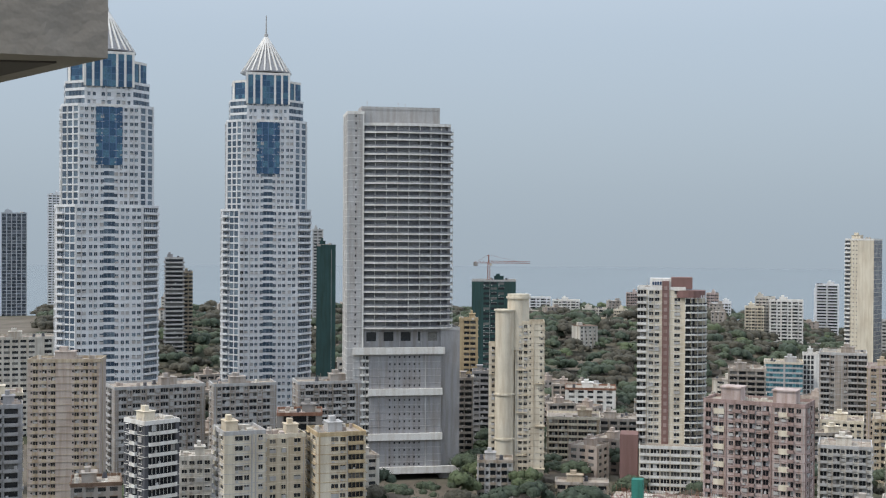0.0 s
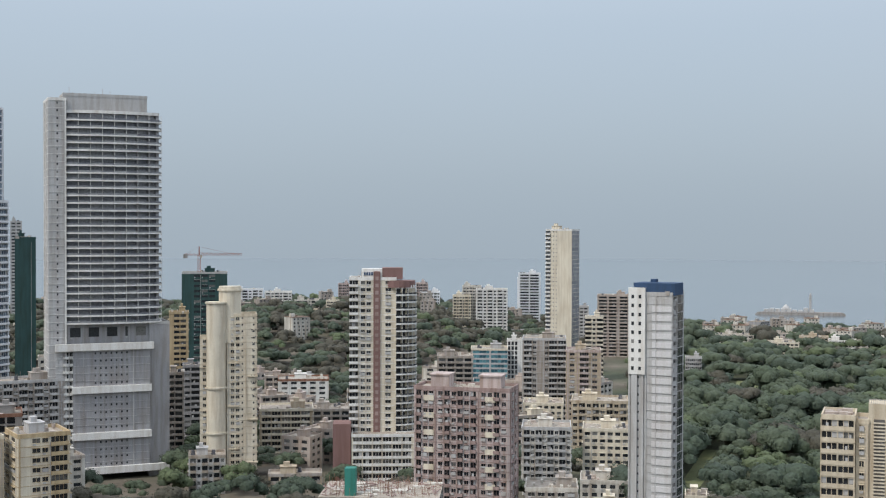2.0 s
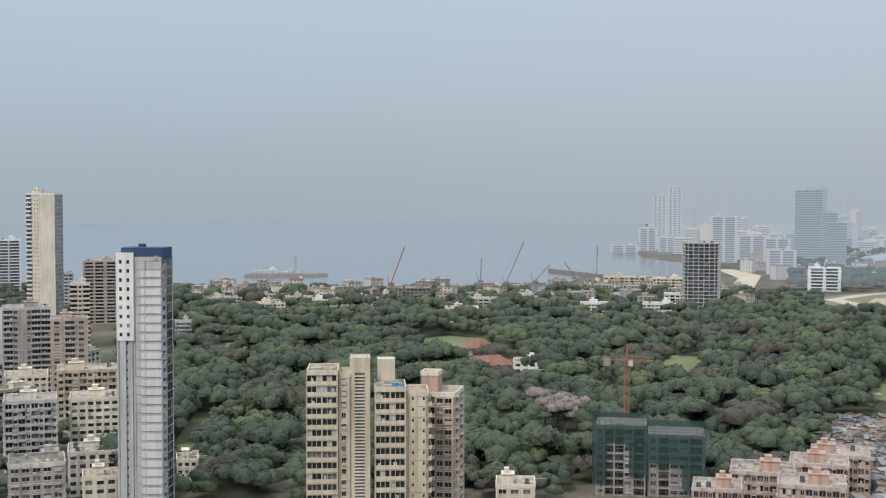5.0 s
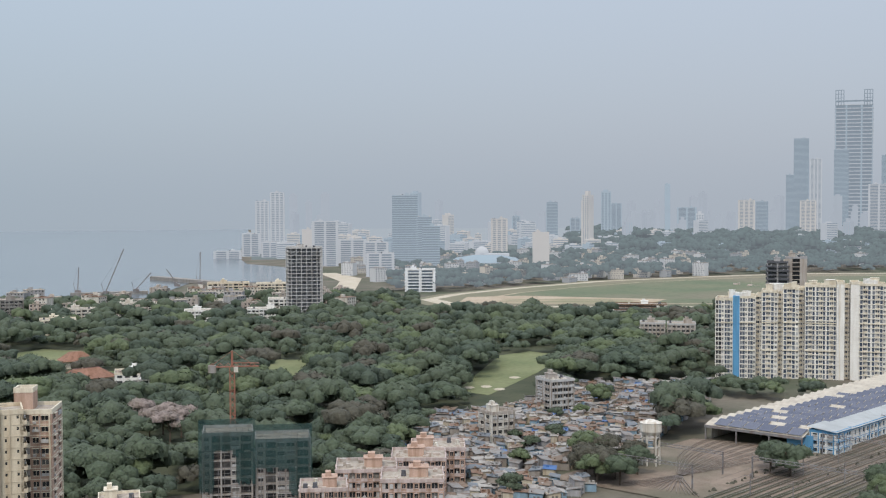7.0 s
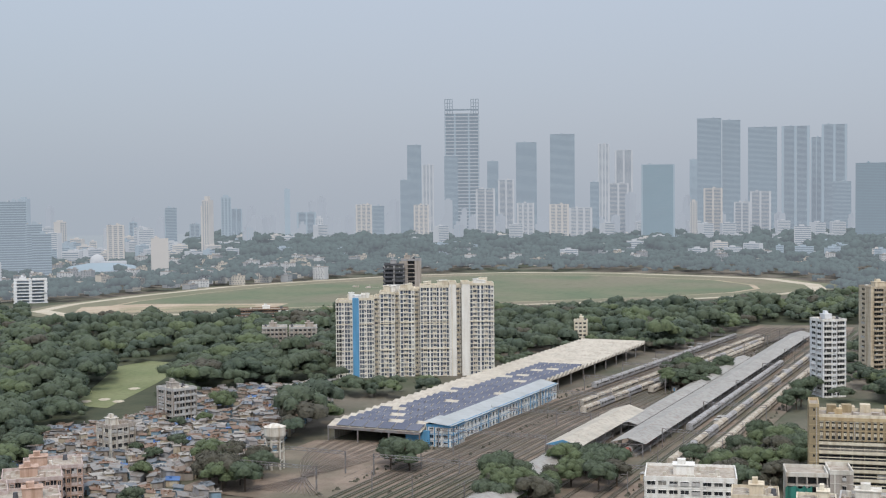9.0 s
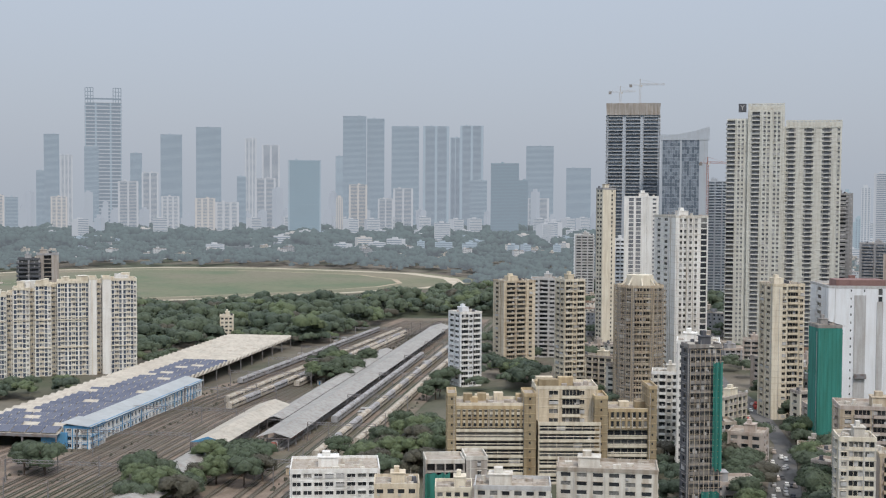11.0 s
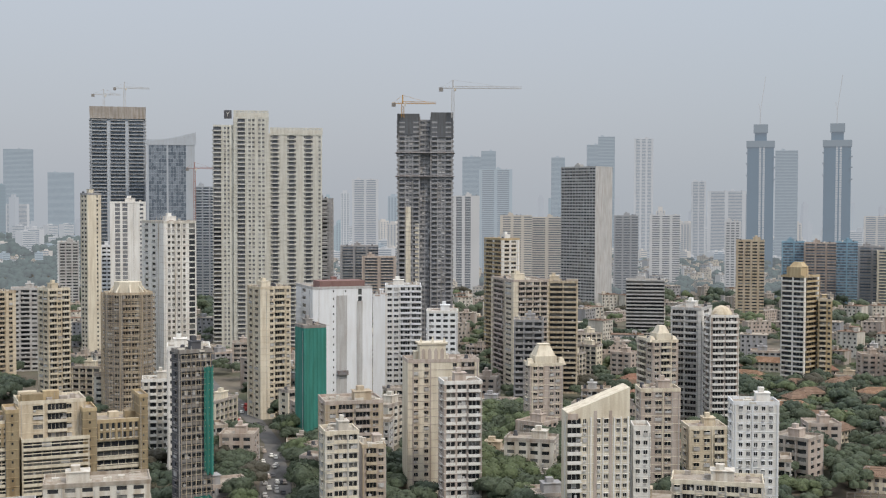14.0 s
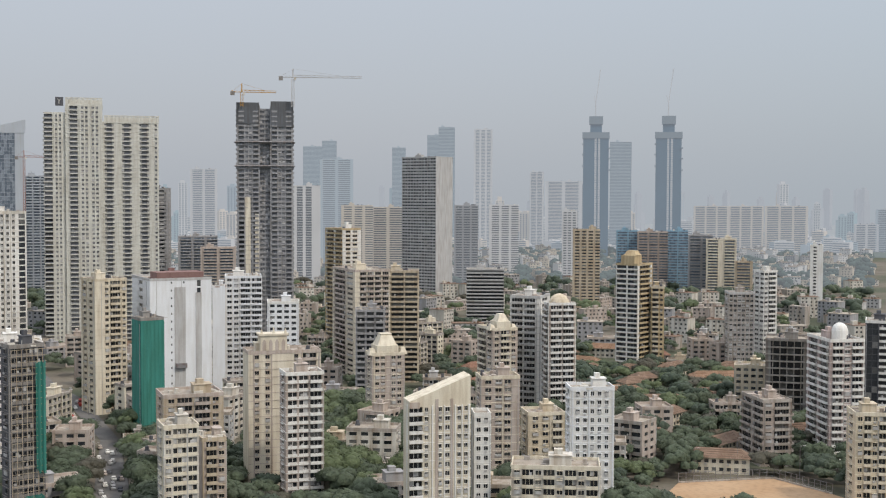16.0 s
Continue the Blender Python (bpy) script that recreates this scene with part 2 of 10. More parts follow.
class Soup:
    """Vertices and faces gathered for one mesh."""

    def __init__(self):
        self.v, self.f = [], []

    def poly(self, *pts):
        k = len(self.v)
        self.v.extend(pts)
        self.f.append(tuple(range(k, k + len(pts))))

    def box(self, x0, x1, y0, y1, z0, z1):
        k = len(self.v)
        self.v.extend([(x0, y0, z0), (x1, y0, z0), (x1, y1, z0), (x0, y1, z0), (x0, y0, z1), (x1, y0, z1), (x1, y1, z1), (x0, y1, z1)])
        self.f.extend([(k + 3, k + 2, k + 1, k), (k + 4, k + 5, k + 6, k + 7), (k, k + 1, k + 5, k + 4), (k + 1, k + 2, k + 6, k + 5), (k + 2, k + 3, k + 7, k + 6), (k + 3, k, k + 4, k + 7)])

    def prism(self, ring, z0, z1, top=1.0, cap=True):
        """An upright prism on a ring of (x, y), the upper ring scaled about its middle."""
        n, k = len(ring), len(self.v)
        mx, my = sum(p[0] for p in ring) / n, sum(p[1] for p in ring) / n
        self.v.extend([(x, y, z0) for x, y in ring])
        self.v.extend([(mx + (x - mx) * top, my + (y - my) * top, z1) for x, y in ring])
        for i in range(n):
            j = (i + 1) % n
            self.f.append((k + i, k + j, k + n + j, k + n + i))
        if cap:
            self.f.append(tuple(k + n + i for i in range(n)))
            self.f.append(tuple(k + n - 1 - i for i in range(n)))

    def beam(self, a, b, r):
        """A square bar from a to b."""
        a, b = Vector(a), Vector(b)
        d = (b - a).normalized()
        s = d.cross(Vector((0, 0, 1)) if abs(d.z) < 0.9 else Vector((1, 0, 0))).normalized() * r
        t = d.cross(s).normalized() * r
        k = len(self.v)
        for p in (a, b):
            self.v.extend([tuple(p + s + t), tuple(p - s + t), tuple(p - s - t), tuple(p + s - t)])
        self.f.extend([(k, k + 1, k + 5, k + 4), (k + 1, k + 2, k + 6, k + 5), (k + 2, k + 3, k + 7, k + 6), (k + 3, k, k + 4, k + 7), (k + 3, k + 2, k + 1, k), (k + 4, k + 5, k + 6, k + 7)])

    def mesh(self, name, material):
        me = bpy.data.meshes.new(name)
        me.from_pydata(self.v, [], self.f)
        me.materials.append(material)
        return me


def disc(r, n=16, x=0.0, y=0.0):
    return [(x + r * math.cos(2 * math.pi * i / n), y + r * math.sin(2 * math.pi * i / n)) for i in range(n)]


def thing(name, label, category, m=None, group="", kind=""):
    ob = new(name)
    ob.empty_display_size = 1.0
    if m is not None:
        ob.matrix_world = m
    return tagged(ob, label, category, group, kind)


def part(name, soup, material, parent, label="", kind=""):
    if not soup.v:
        return None
    ob = new(name, soup.mesh(name, material))
    ob.parent = parent
    return tagged(ob, label, "", "", kind)


PANES = {}


def pane_mesh(w, h, material):
    key = (round(w, 2), round(h, 2), material.name)
    if key not in PANES:
        s = Soup()
        s.box(-w / 2, w / 2, -0.03, 0.0, -h / 2, h / 2)
        if w > 0.9:
            s.box(-0.04, 0.04, -0.07, -0.03, -h / 2, h / 2)
        PANES[key] = s.mesh("window", material)
    return PANES[key]


class Facade:
    """The meshes of one building while its faces are being laid out."""

    def __init__(self, owner, wall, trim, glass, each):
        self.owner, self.wall_mat, self.trim_mat, self.glass_mat, self.each = owner, wall, trim, glass, each
        self.wall, self.trim, self.glass, self.clutter, self.roof, self.count = Soup(), Soup(), Soup(), Soup(), Soup(), 0

    def face(self, p, q, z0, z1, fh, bays, reveal=0.3, sill=0.95, head=2.35, slab=0.9):
        """A wall face from p to q, its outer side to the right of the way. bays: words of a letter and a width."""
        p, q = Vector((*p, 0)), Vector((*q, 0))
        length = (q - p).length
        U = (q - p) / length
        N = Vector((U.y, -U.x, 0))
        turn = math.atan2(U.y, U.x)
        words = [(w[0], float(w[1:] or 1)) for w in bays.split()] or [("s", 1.0)]
        k = length / sum(w for _, w in words)
        nf = max(1, round((z1 - z0) / fh))
        fh = (z1 - z0) / nf
        sill, head = sill * fh / 3.0, head * fh / 3.0

        def at(u, z, o=0.0):
            return tuple(p + U * u + N * o + Vector((0, 0, z)))

        def quad(s, u0, u1, za, zb, o=0.0):
            s.poly(at(u0, za, o), at(u1, za, o), at(u1, zb, o), at(u0, zb, o))

        def bar(s, u0, u1, za, zb, o0, o1):
            j = len(s.v)
            s.v.extend([at(u0, za, o1), at(u1, za, o1), at(u1, za, o0), at(u0, za, o0), at(u0, zb, o1), at(u1, zb, o1), at(u1, zb, o0), at(u0, zb, o0)])
            s.f.extend([(j + 3, j + 2, j + 1, j), (j + 4, j + 5, j + 6, j + 7), (j, j + 1, j + 5, j + 4), (j + 1, j + 2, j + 6, j + 5), (j + 3, j, j + 4, j + 7), (j + 2, j + 3, j + 7, j + 6)])

        def pane(u0, u1, za, zb, depth):
            if self.each and self.count < 28:
                self.count += 1
                w = new("window", pane_mesh(u1 - u0, zb - za, self.glass_mat[0]))
                w.parent = self.owner
                w.location = at((u0 + u1) / 2, (za + zb) / 2, -depth)
                w.rotation_euler = (0, 0, turn)
            else:
                quad(self.glass, u0, u1, za, zb, -depth + 0.03)

        def hole(u0, u1, zlo, zhi, za, zb, depth):
            quad(self.wall, u0, u1, zlo, za)
            quad(self.wall, u0, u1, zb, zhi)
            W = self.wall
            W.poly(at(u0, za, -depth), at(u1, za, -depth), at(u1, za), at(u0, za))
            W.poly(at(u0, zb), at(u1, zb), at(u1, zb, -depth), at(u0, zb, -depth))
            W.poly(at(u0, za), at(u0, zb), at(u0, zb, -depth), at(u0, za, -depth))
            W.poly(at(u1, za, -depth), at(u1, zb, -depth), at(u1, zb), at(u1, za))

        if self.each and any(w[0] not in "sfg" for w in words):
            for i in range(1, nf):
                bar(self.trim, 0.0, length, z0 + i * fh - 0.1, z0 + i * fh + 0.06, 0.0, 0.13)
        u = 0.0
        for kind, w in words:
            u0, u1 = u, u + w * k
            u = u1
            if kind == "s":
                quad(self.wall, u0, u1, z0, z1)
                if u1 - u0 > 0.5 and random.random() < 0.3:
                    um = random.uniform(u0 + 0.15, u1 - 0.25)
                    bar(self.clutter, um, um + 0.16, z0, z1 - random.uniform(0, 2), 0.02, 0.18)
                if self.each and u1 - u0 > 0.9 and random.random() < 0.45:
                    um = random.uniform(u0 + 0.1, u1 - 0.5)
                    bar(self.trim, um, um + 0.4, z0, z1, 0.0, 0.3)
                continue
            if kind == "f":
                bar(self.trim, u0, u1, z0, z1 + 0.4, 0.0, 0.35)
                quad(self.wall, u0, u1, z0, z1)
                continue
            for i in range(nf):
                a, b = z0 + i * fh, z0 + (i + 1) * fh
                if kind == "w":
                    hole(u0, u1, a, b, a + sill, a + head, reveal)
                    pane(u0, u1, a + sill, a + head, reveal)
                    if self.each:
                        um = (u0 + u1) / 2
                        bar(self.trim, um - 0.05, um + 0.05, a + sill, a + head, -reveal + 0.05, -reveal + 0.12)
                        bar(self.trim, u0 - 0.08, u1 + 0.08, a + sill - 0.12, a + sill, 0, 0.14)
                    if random.random() < (0.7 if self.each else 0.3):
                        bar(self.trim, u0 - 0.15, u1 + 0.15, a + head + 0.05, a + head + 0.18, 0, 0.55)
                    if self.each and random.random() < 0.22:
                        bar(self.clutter, u0 - 0.05, u1 + 0.05, a + sill, a + sill + (head - sill) * random.uniform(0.4, 1.0), 0.05, 0.4)
                    elif random.random() < 0.34:
                        bar(self.clutter, u0 + 0.1, u0 + 0.95, a + sill - 0.7, a + sill - 0.1, 0.02, 0.4)
                elif kind == "v":
                    um = (u0 + u1) / 2
                    hw = min(0.35, (u1 - u0) * 0.3)
                    quad(self.wall, u0, um - hw, a, b)
                    quad(self.wall, um + hw, u1, a, b)
                    hole(um - hw, um + hw, a, b, a + 0.5 * fh, a + 0.78 * fh, reveal)
                    pane(um - hw, um + hw, a + 0.5 * fh, a + 0.78 * fh, reveal)
                elif kind == "t":
                    hole(u0, u1, a, b, a + 0.12 * fh, a + 0.9 * fh, reveal)
                    pane(u0, u1, a + 0.12 * fh, a + 0.9 * fh, reveal)
                elif kind == "r":
                    hole(u0, u1, a, b, a + 0.33 * fh, a + 0.95 * fh, 0.15)
                    n = max(1, round((u1 - u0) / 2.2))
                    for j in range(n):
                        pane(u0 + (u1 - u0) * j / n + 0.05, u0 + (u1 - u0) * (j + 1) / n - 0.05, a + 0.33 * fh, a + 0.95 * fh, 0.15)
                elif kind == "g":
                    n = max(1, round((u1 - u0) / 2.5))
                    quad(self.wall, u0, u1, a, b, -0.12)
                    for j in range(n):
                        pane(u0 + (u1 - u0) * j / n + 0.06, u0 + (u1 - u0) * (j + 1) / n - 0.06, a + 0.1, b - 0.1, 0.08)
                elif kind in "bp":
                    depth = 0.75
                    out = slab if kind == "b" else 0.06
                    hole(u0, u1, a, b, a + 0.1, a + 0.86 * fh, depth)
                    pane(u0 + 0.1, u1 - 0.1, a + 0.1, a + 0.82 * fh, depth - 0.05)
                    bar(self.trim, u0 - 0.1, u1 + 0.1, a - 0.12, a + 0.06, 0, out)
                    if kind == "b":
                        bar(self.trim, u0 - 0.1, u0 + 0.02, a + 0.06, a + 1.0, 0.02, out - 0.12)
                        bar(self.trim, u1 - 0.02, u1 + 0.1, a + 0.06, a + 1.0, 0.02, out - 0.12)
                    bar(self.trim, u0 - 0.1, u1 + 0.1, a + 0.06, a + 1.0, out - 0.12, out)
                    if self.each and u1 - u0 > 1.5:
                        n = min(6, max(1, round((u1 - u0) / 1.3) - 1))
                        for j in range(n):
                            um = u0 + (u1 - u0) * (j + 1) / (n + 1)
                            bar(self.trim, um - 0.07, um + 0.07, a + 1.0, a + 0.86 * fh, -0.3, -0.18)
                        if random.random() < 0.35:
                            j = random.randrange(n + 1)
                            bar(self.clutter, u0 + (u1 - u0) * j / (n + 1), u0 + (u1 - u0) * (j + 1) / (n + 1), a + 1.0, a + 0.84 * fh, -0.5, -0.32)
                    if random.random() < 0.3:
                        um = random.uniform(u0 + 0.3, max(u0 + 0.4, u1 - 1.0))
                        bar(self.clutter, um, um + random.uniform(0.5, 1.0), a + 1.0, a + random.uniform(1.4, 2.0), out - 0.5, out - 0.15)
                elif kind == "d":
                    hole(u0, u1, a, b, a + 0.1, a + 0.9 * fh, 1.4)
                    pane(u0 + 0.1, u1 - 0.1, a + 0.1, a + 0.86 * fh, 1.35)
                    bar(self.trim, u0 - 0.05, u1 + 0.05, a - 0.42, a + 0.24, 0, slab)
                    quad(self.glass, u0, u1, a + 0.14, a + 1.0, slab - 0.08)
                    bar(self.trim, u0, u0 + 0.16, a + 0.14, a + 0.9 * fh, slab - 0.4, slab - 0.2)
                elif kind == "o":
                    hole(u0, u1, a, b, a + 0.15, a + 0.9 * fh, 2.5)
                    # no window: a dark pane quad stands for the shade inside the floor
                    quad(self.glass, u0, u1, a + 0.15, a + 0.9 * fh, -2.45)

    def ring(self, pts, z0, z1, fh, bays, roof=True, parapet=1.0, plain="s1", **kw):
        """All faces of a counter-clockwise outline; bays: one pattern for all faces or one a face."""
        n = len(pts)
        for i in range(n):
            b = bays if isinstance(bays, str) else bays[i % len(bays)]
            self.face(pts[i], pts[(i + 1) % n], z0, z1, fh, b or plain, **kw)
        if roof:
            self.roof.poly(*[(x, y, z1) for x, y in pts])
            if parapet:
                mx, my = sum(p[0] for p in pts) / n, sum(p[1] for p in pts) / n
                for i in range(n):
                    (ax, ay), (bx, by) = pts[i], pts[(i + 1) % n]
                    d = Vector((bx - ax, by - ay, 0)).normalized()
                    o = Vector((d.y, -d.x, 0)) * 0.12
                    q = o * -2
                    s = self.trim
                    j = len(s.v)
                    for z in (z1 - 0.3, z1 + parapet):
                        s.v.extend([(ax + o.x, ay + o.y, z), (bx + o.x, by + o.y, z), (bx + q.x, by + q.y, z), (ax + q.x, ay + q.y, z)])
                    s.f.extend([(j + 3, j + 2, j + 1, j), (j + 4, j + 5, j + 6, j + 7), (j, j + 1, j + 5, j + 4), (j + 1, j + 2, j + 6, j + 5), (j + 2, j + 3, j + 7, j + 6), (j + 3, j, j + 4, j + 7)])

    def finish(self):
        part("wall", self.wall, self.wall_mat, self.owner)
        part("balcony_and_trim", self.trim, self.trim_mat, self.owner, kind="stuff")
        part("window_panes", self.glass, self.glass_mat[1], self.owner, kind="stuff")
        part("flat_roof", self.roof, ROOFTOP, self.owner)
        part("wall_clutter", self.clutter, GREY_PALE, self.owner, kind="stuff")


def rect(w, d, x=0.0, y=0.0):
    return [(x - w / 2, y - d / 2), (x + w / 2, y - d / 2), (x + w / 2, y + d / 2), (x - w / 2, y + d / 2)]


def roof_kit(owner, w, d, h, mat, seed, x=0.0, y=0.0, tall=3.2):
    """Stair head and water tanks on a flat roof."""
    r = random.Random(seed)
    s = Soup()
    sw, sd = min(w * 0.3, 7), min(d * 0.4, 6)
    sx = x + r.uniform(-0.25, 0.25) * w
    s.box(sx - sw / 2, sx + sw / 2, y - sd / 2, y + sd / 2, h, h + tall)
    s.box(sx - sw / 2 - 0.3, sx + sw / 2 + 0.3, y - sd / 2 - 0.3, y + sd / 2 + 0.3, h + tall, h + tall + 0.25)
    if sw > 3:
        s.box(sx - sw * 0.3, sx + sw * 0.1, y - sd * 0.3, y + sd * 0.2, h + tall + 0.25, h + tall + 1.9)
    part("stair_head", s, mat, owner)
    for i in range(r.randint(2, 4)):
        t = Soup()
        tx, ty = x + r.uniform(-0.4, 0.4) * w, y + r.uniform(-0.35, 0.35) * d
        if abs(tx - sx) < sw / 2 + 1.2:
            continue
        t.box(tx - 0.9, tx + 0.9, ty - 0.9, ty + 0.9, h, h + 0.6)
        t.prism(disc(0.8, 10, tx, ty), h + 0.6, h + 2.0, 0.9)
        part("water_tank", t, GREY_DARK if r.random() < 0.6 else OFFWHITE, owner)


def roof_junk(owner, w, d, h, seed, x=0.0, y=0.0, n=12):
    """Pipes, small sheds, dishes and stacked stuff on a flat roof."""
    r = random.Random(seed)
    s = Soup()
    for i in range(n):
        px, py = x + r.uniform(-0.46, 0.46) * w, y + r.uniform(-0.45, 0.45) * d
        k = r.random()
        if k < 0.5:
            a, b = r.uniform(0.3, 1.5), r.uniform(0.3, 1.2)
            s.box(px - a, px + a, py - b, py + b, h, h + r.uniform(0.3, 1.6))
        elif k < 0.75:
            s.beam((px, py, h), (px, py, h + r.uniform(1.5, 4.0)), 0.06)
        else:
            q = r.uniform(1.5, 5)
            s.beam((px, py, h + 0.3), (px + q, py + r.uniform(-1, 1), h + 0.35), 0.09)
    part("roof_clutter", s, r.choice((GREY_WARM, OFFWHITE, TAUPE)), owner, "", "stuff")


HEROES = []


def place(az, dist, turn=0.0, base=0.0, size=20.0):
    p = polar(az, dist, base)
    HEROES.append((p.x, p.y, size))
    return pose(p.x, p.y, p.z, 0, 0, turn - az)


def tower(name, label, az, dist, w, d, h, turn=0, base=0.0, fh=3.0, wall=WHITE, trim=None, front="", side="", glass=None, each=False, roof=None, category="building", group="", sink=0.0, **kw):
    """A straight-sided block with the same plan from bottom to top. Its front looks to the viewpoint, turned by turn degrees."""
    ob = thing(name, label, category, place(az, dist, turn, base, max(w, d) * 0.6), group)
    fa = Facade(ob, wall, trim or wall, glass or (GLASS, GLASS_J), each)
    if base:
        q = polar(az, dist)
        sink = max(sink, base - min(hill(q.x, q.y), hill(q.x * 1.02, q.y * 1.02)) + 1.0)
    fa.ring(rect(w, d, 0, d / 2), -sink, h - base, fh, [front, side, "", side], **kw)
    fa.finish()
    roof_kit(ob, w, d, h - base, roof or wall, int(az * 31 + dist), 0, d / 2)
    if dist < 900:
        roof_junk(ob, w, d, h - base, int(az * 17 + dist), 0, d / 2, 16)
    return ob

# ---- ground and sea ----
def hill(x, y):
    """Height of the wooded ridge over the plain."""
    a, d = math.degrees(math.atan2(x, y)), math.hypot(x, y)
    side = max(0.0, 1 - max(0.0, (a - 12.5) / 7.0)) if a > 12.5 else 1.0
    if a < -60 or a > 40:
        return 0.0
    rise = min(1.0, max(0.0, (d - 820) / 330))
    fall = 1 - min(1.0, max(0.0, (d - 1400) / 250))
    return 25 * side * rise * rise * (3 - 2 * rise) * fall


GROUND = soil("dusty_ground", (0.10, 0.085, 0.065), (0.16, 0.14, 0.11), 0.03, (0.06, 0.07, 0.04), 0.008)
SEA = None


def ground_sheet():
    s = Soup()
    rad = [0, 120, 250, 350, 450, 550, 650, 750, 820, 880, 940, 1000, 1080, 1160, 1260, 1400, 1520, 1650, 1850, 2200, 2800, 3600, 4860]
    n = 180
    for i, r in enumerate(rad):
        for j in range(n):
            p = polar(j * 360 / n, r)
            s.v.append((p.x, p.y, hill(p.x, p.y)))
    for i in range(len(rad) - 1):
        for j in range(n):
            k = (j + 1) % n
            s.f.append((i * n + j, (i + 1) * n + j, (i + 1) * n + k, i * n + k))
    ob = new("ground", s.mesh("ground", GROUND))
    tagged(ob, "dusty city ground with patches of scrub", "ground", kind="structure")


ground_sheet()

def sheet(name, label, category, outline, z, material, kind="structure", thick=0.0):
    """Flat patch on the ground, its outline in azimuth and distance."""
    pts = [polar(a, d) for a, d in outline]
    if sum(p.x * q.y - q.x * p.y for p, q in zip(pts, pts[1:] + pts[:1])) < 0:
        pts.reverse()
    s = Soup()
    s.poly(*[(p.x, p.y, z) for p in pts])
    return tagged(new(name, s.mesh(name, material)), label, category, kind=kind)


def sea_material():
    m, n, l, b = nodes_of("hazy_sea")
    c = mixc(n, l, span(n, l, noise_node(n, l, 0.004, 4, (1, 1, 1)), 0, 1), (0.10, 0.13, 0.15), (0.13, 0.16, 0.18))
    l.new(c, b.inputs["Base Color"])
    b.inputs["Roughness"].default_value = 0.14
    b.inputs["IOR"].default_value = 1.4
    bp = n.new("ShaderNodeBump")
    bp.inputs["Strength"].default_value = 0.12
    bp.inputs["Distance"].default_value = 0.4
    l.new(noise_node(n, l, 0.15, 4), bp.inputs["Height"])
    l.new(bp.outputs[0], b.inputs["Normal"])
    return m


SEA = sea_material()
GREEN_LAWN = soil("mown_fairway", (0.125, 0.15, 0.065), (0.17, 0.185, 0.09), 0.03)
SAND = soil("pale_sand", (0.40, 0.35, 0.27), (0.47, 0.42, 0.34), 0.05)
TURF = soil("racecourse_turf", (0.125, 0.135, 0.08), (0.17, 0.16, 0.105), 0.012, (0.19, 0.165, 0.115), 0.004)
TURF_GREEN = soil("green_infield_turf", (0.095, 0.125, 0.07), (0.135, 0.145, 0.088), 0.012, (0.155, 0.145, 0.10), 0.005)
EARTH_PALE = soil("pale_brown_earth", (0.33, 0.26, 0.185), (0.40, 0.33, 0.25), 0.03, (0.24, 0.215, 0.14), 0.01)
EARTH = soil("bare_red_earth", (0.36, 0.23, 0.13), (0.42, 0.29, 0.18), 0.05)
BALLAST = soil("rail_ballast", (0.17, 0.128, 0.098), (0.24, 0.19, 0.15), 0.12, (0.11, 0.10, 0.07), 0.02)
ASPHALT = soil("worn_asphalt", (0.10, 0.10, 0.10), (0.15, 0.145, 0.14), 0.1)
# ground darkened in its colour for the shade between tree crowns
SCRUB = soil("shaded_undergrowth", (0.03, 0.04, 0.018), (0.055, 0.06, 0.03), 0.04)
# haze over the far plain and its rim put in as emission
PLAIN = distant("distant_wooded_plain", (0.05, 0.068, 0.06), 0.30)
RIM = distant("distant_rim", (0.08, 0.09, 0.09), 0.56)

sheet("water", "calm grey-blue sea fading into haze", "sea",
      [(-60, 1760), (-30, 1760), (-5, 1720), (10, 1700), (18, 1520), (24, 1400), (30.6, 1370), (36, 1390), (41, 1460), (43, 1720), (47, 1690), (48.4, 1760), (47.6, 2050), (45.4, 2200), (45.0, 2480), *[(45.5 - 2.11 * i, 4890) for i in range(51)]], 0.4, SEA)
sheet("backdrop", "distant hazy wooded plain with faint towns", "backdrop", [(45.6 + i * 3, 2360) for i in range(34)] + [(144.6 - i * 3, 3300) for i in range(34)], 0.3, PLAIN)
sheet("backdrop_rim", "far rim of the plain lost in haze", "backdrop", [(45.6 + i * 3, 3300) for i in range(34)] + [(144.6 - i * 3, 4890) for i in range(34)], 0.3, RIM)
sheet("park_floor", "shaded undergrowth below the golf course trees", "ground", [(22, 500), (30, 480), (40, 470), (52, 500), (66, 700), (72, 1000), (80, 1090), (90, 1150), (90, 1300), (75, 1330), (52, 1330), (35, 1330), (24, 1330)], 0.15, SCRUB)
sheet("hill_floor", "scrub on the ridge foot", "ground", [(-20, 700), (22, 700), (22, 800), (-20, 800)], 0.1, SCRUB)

# racecourse: turf oval, sand track and rails
COURSE = [(52.6, 1370), (54, 1450), (57, 1560), (61, 1700), (65.5, 1810), (70, 1920), (75, 1975), (80, 1940), (84, 1860), (87, 1800), (89, 1680), (89.3, 1590), (88, 1510), (84, 1420), (78, 1345), (72, 1305), (66, 1285), (60, 1270), (56, 1275), (53.6, 1305)]


def inset(outline, k, az=72.0, dist=1560.0):
    return [(az + (a - az) * k, dist + (d - dist) * k) for a, d in outline]


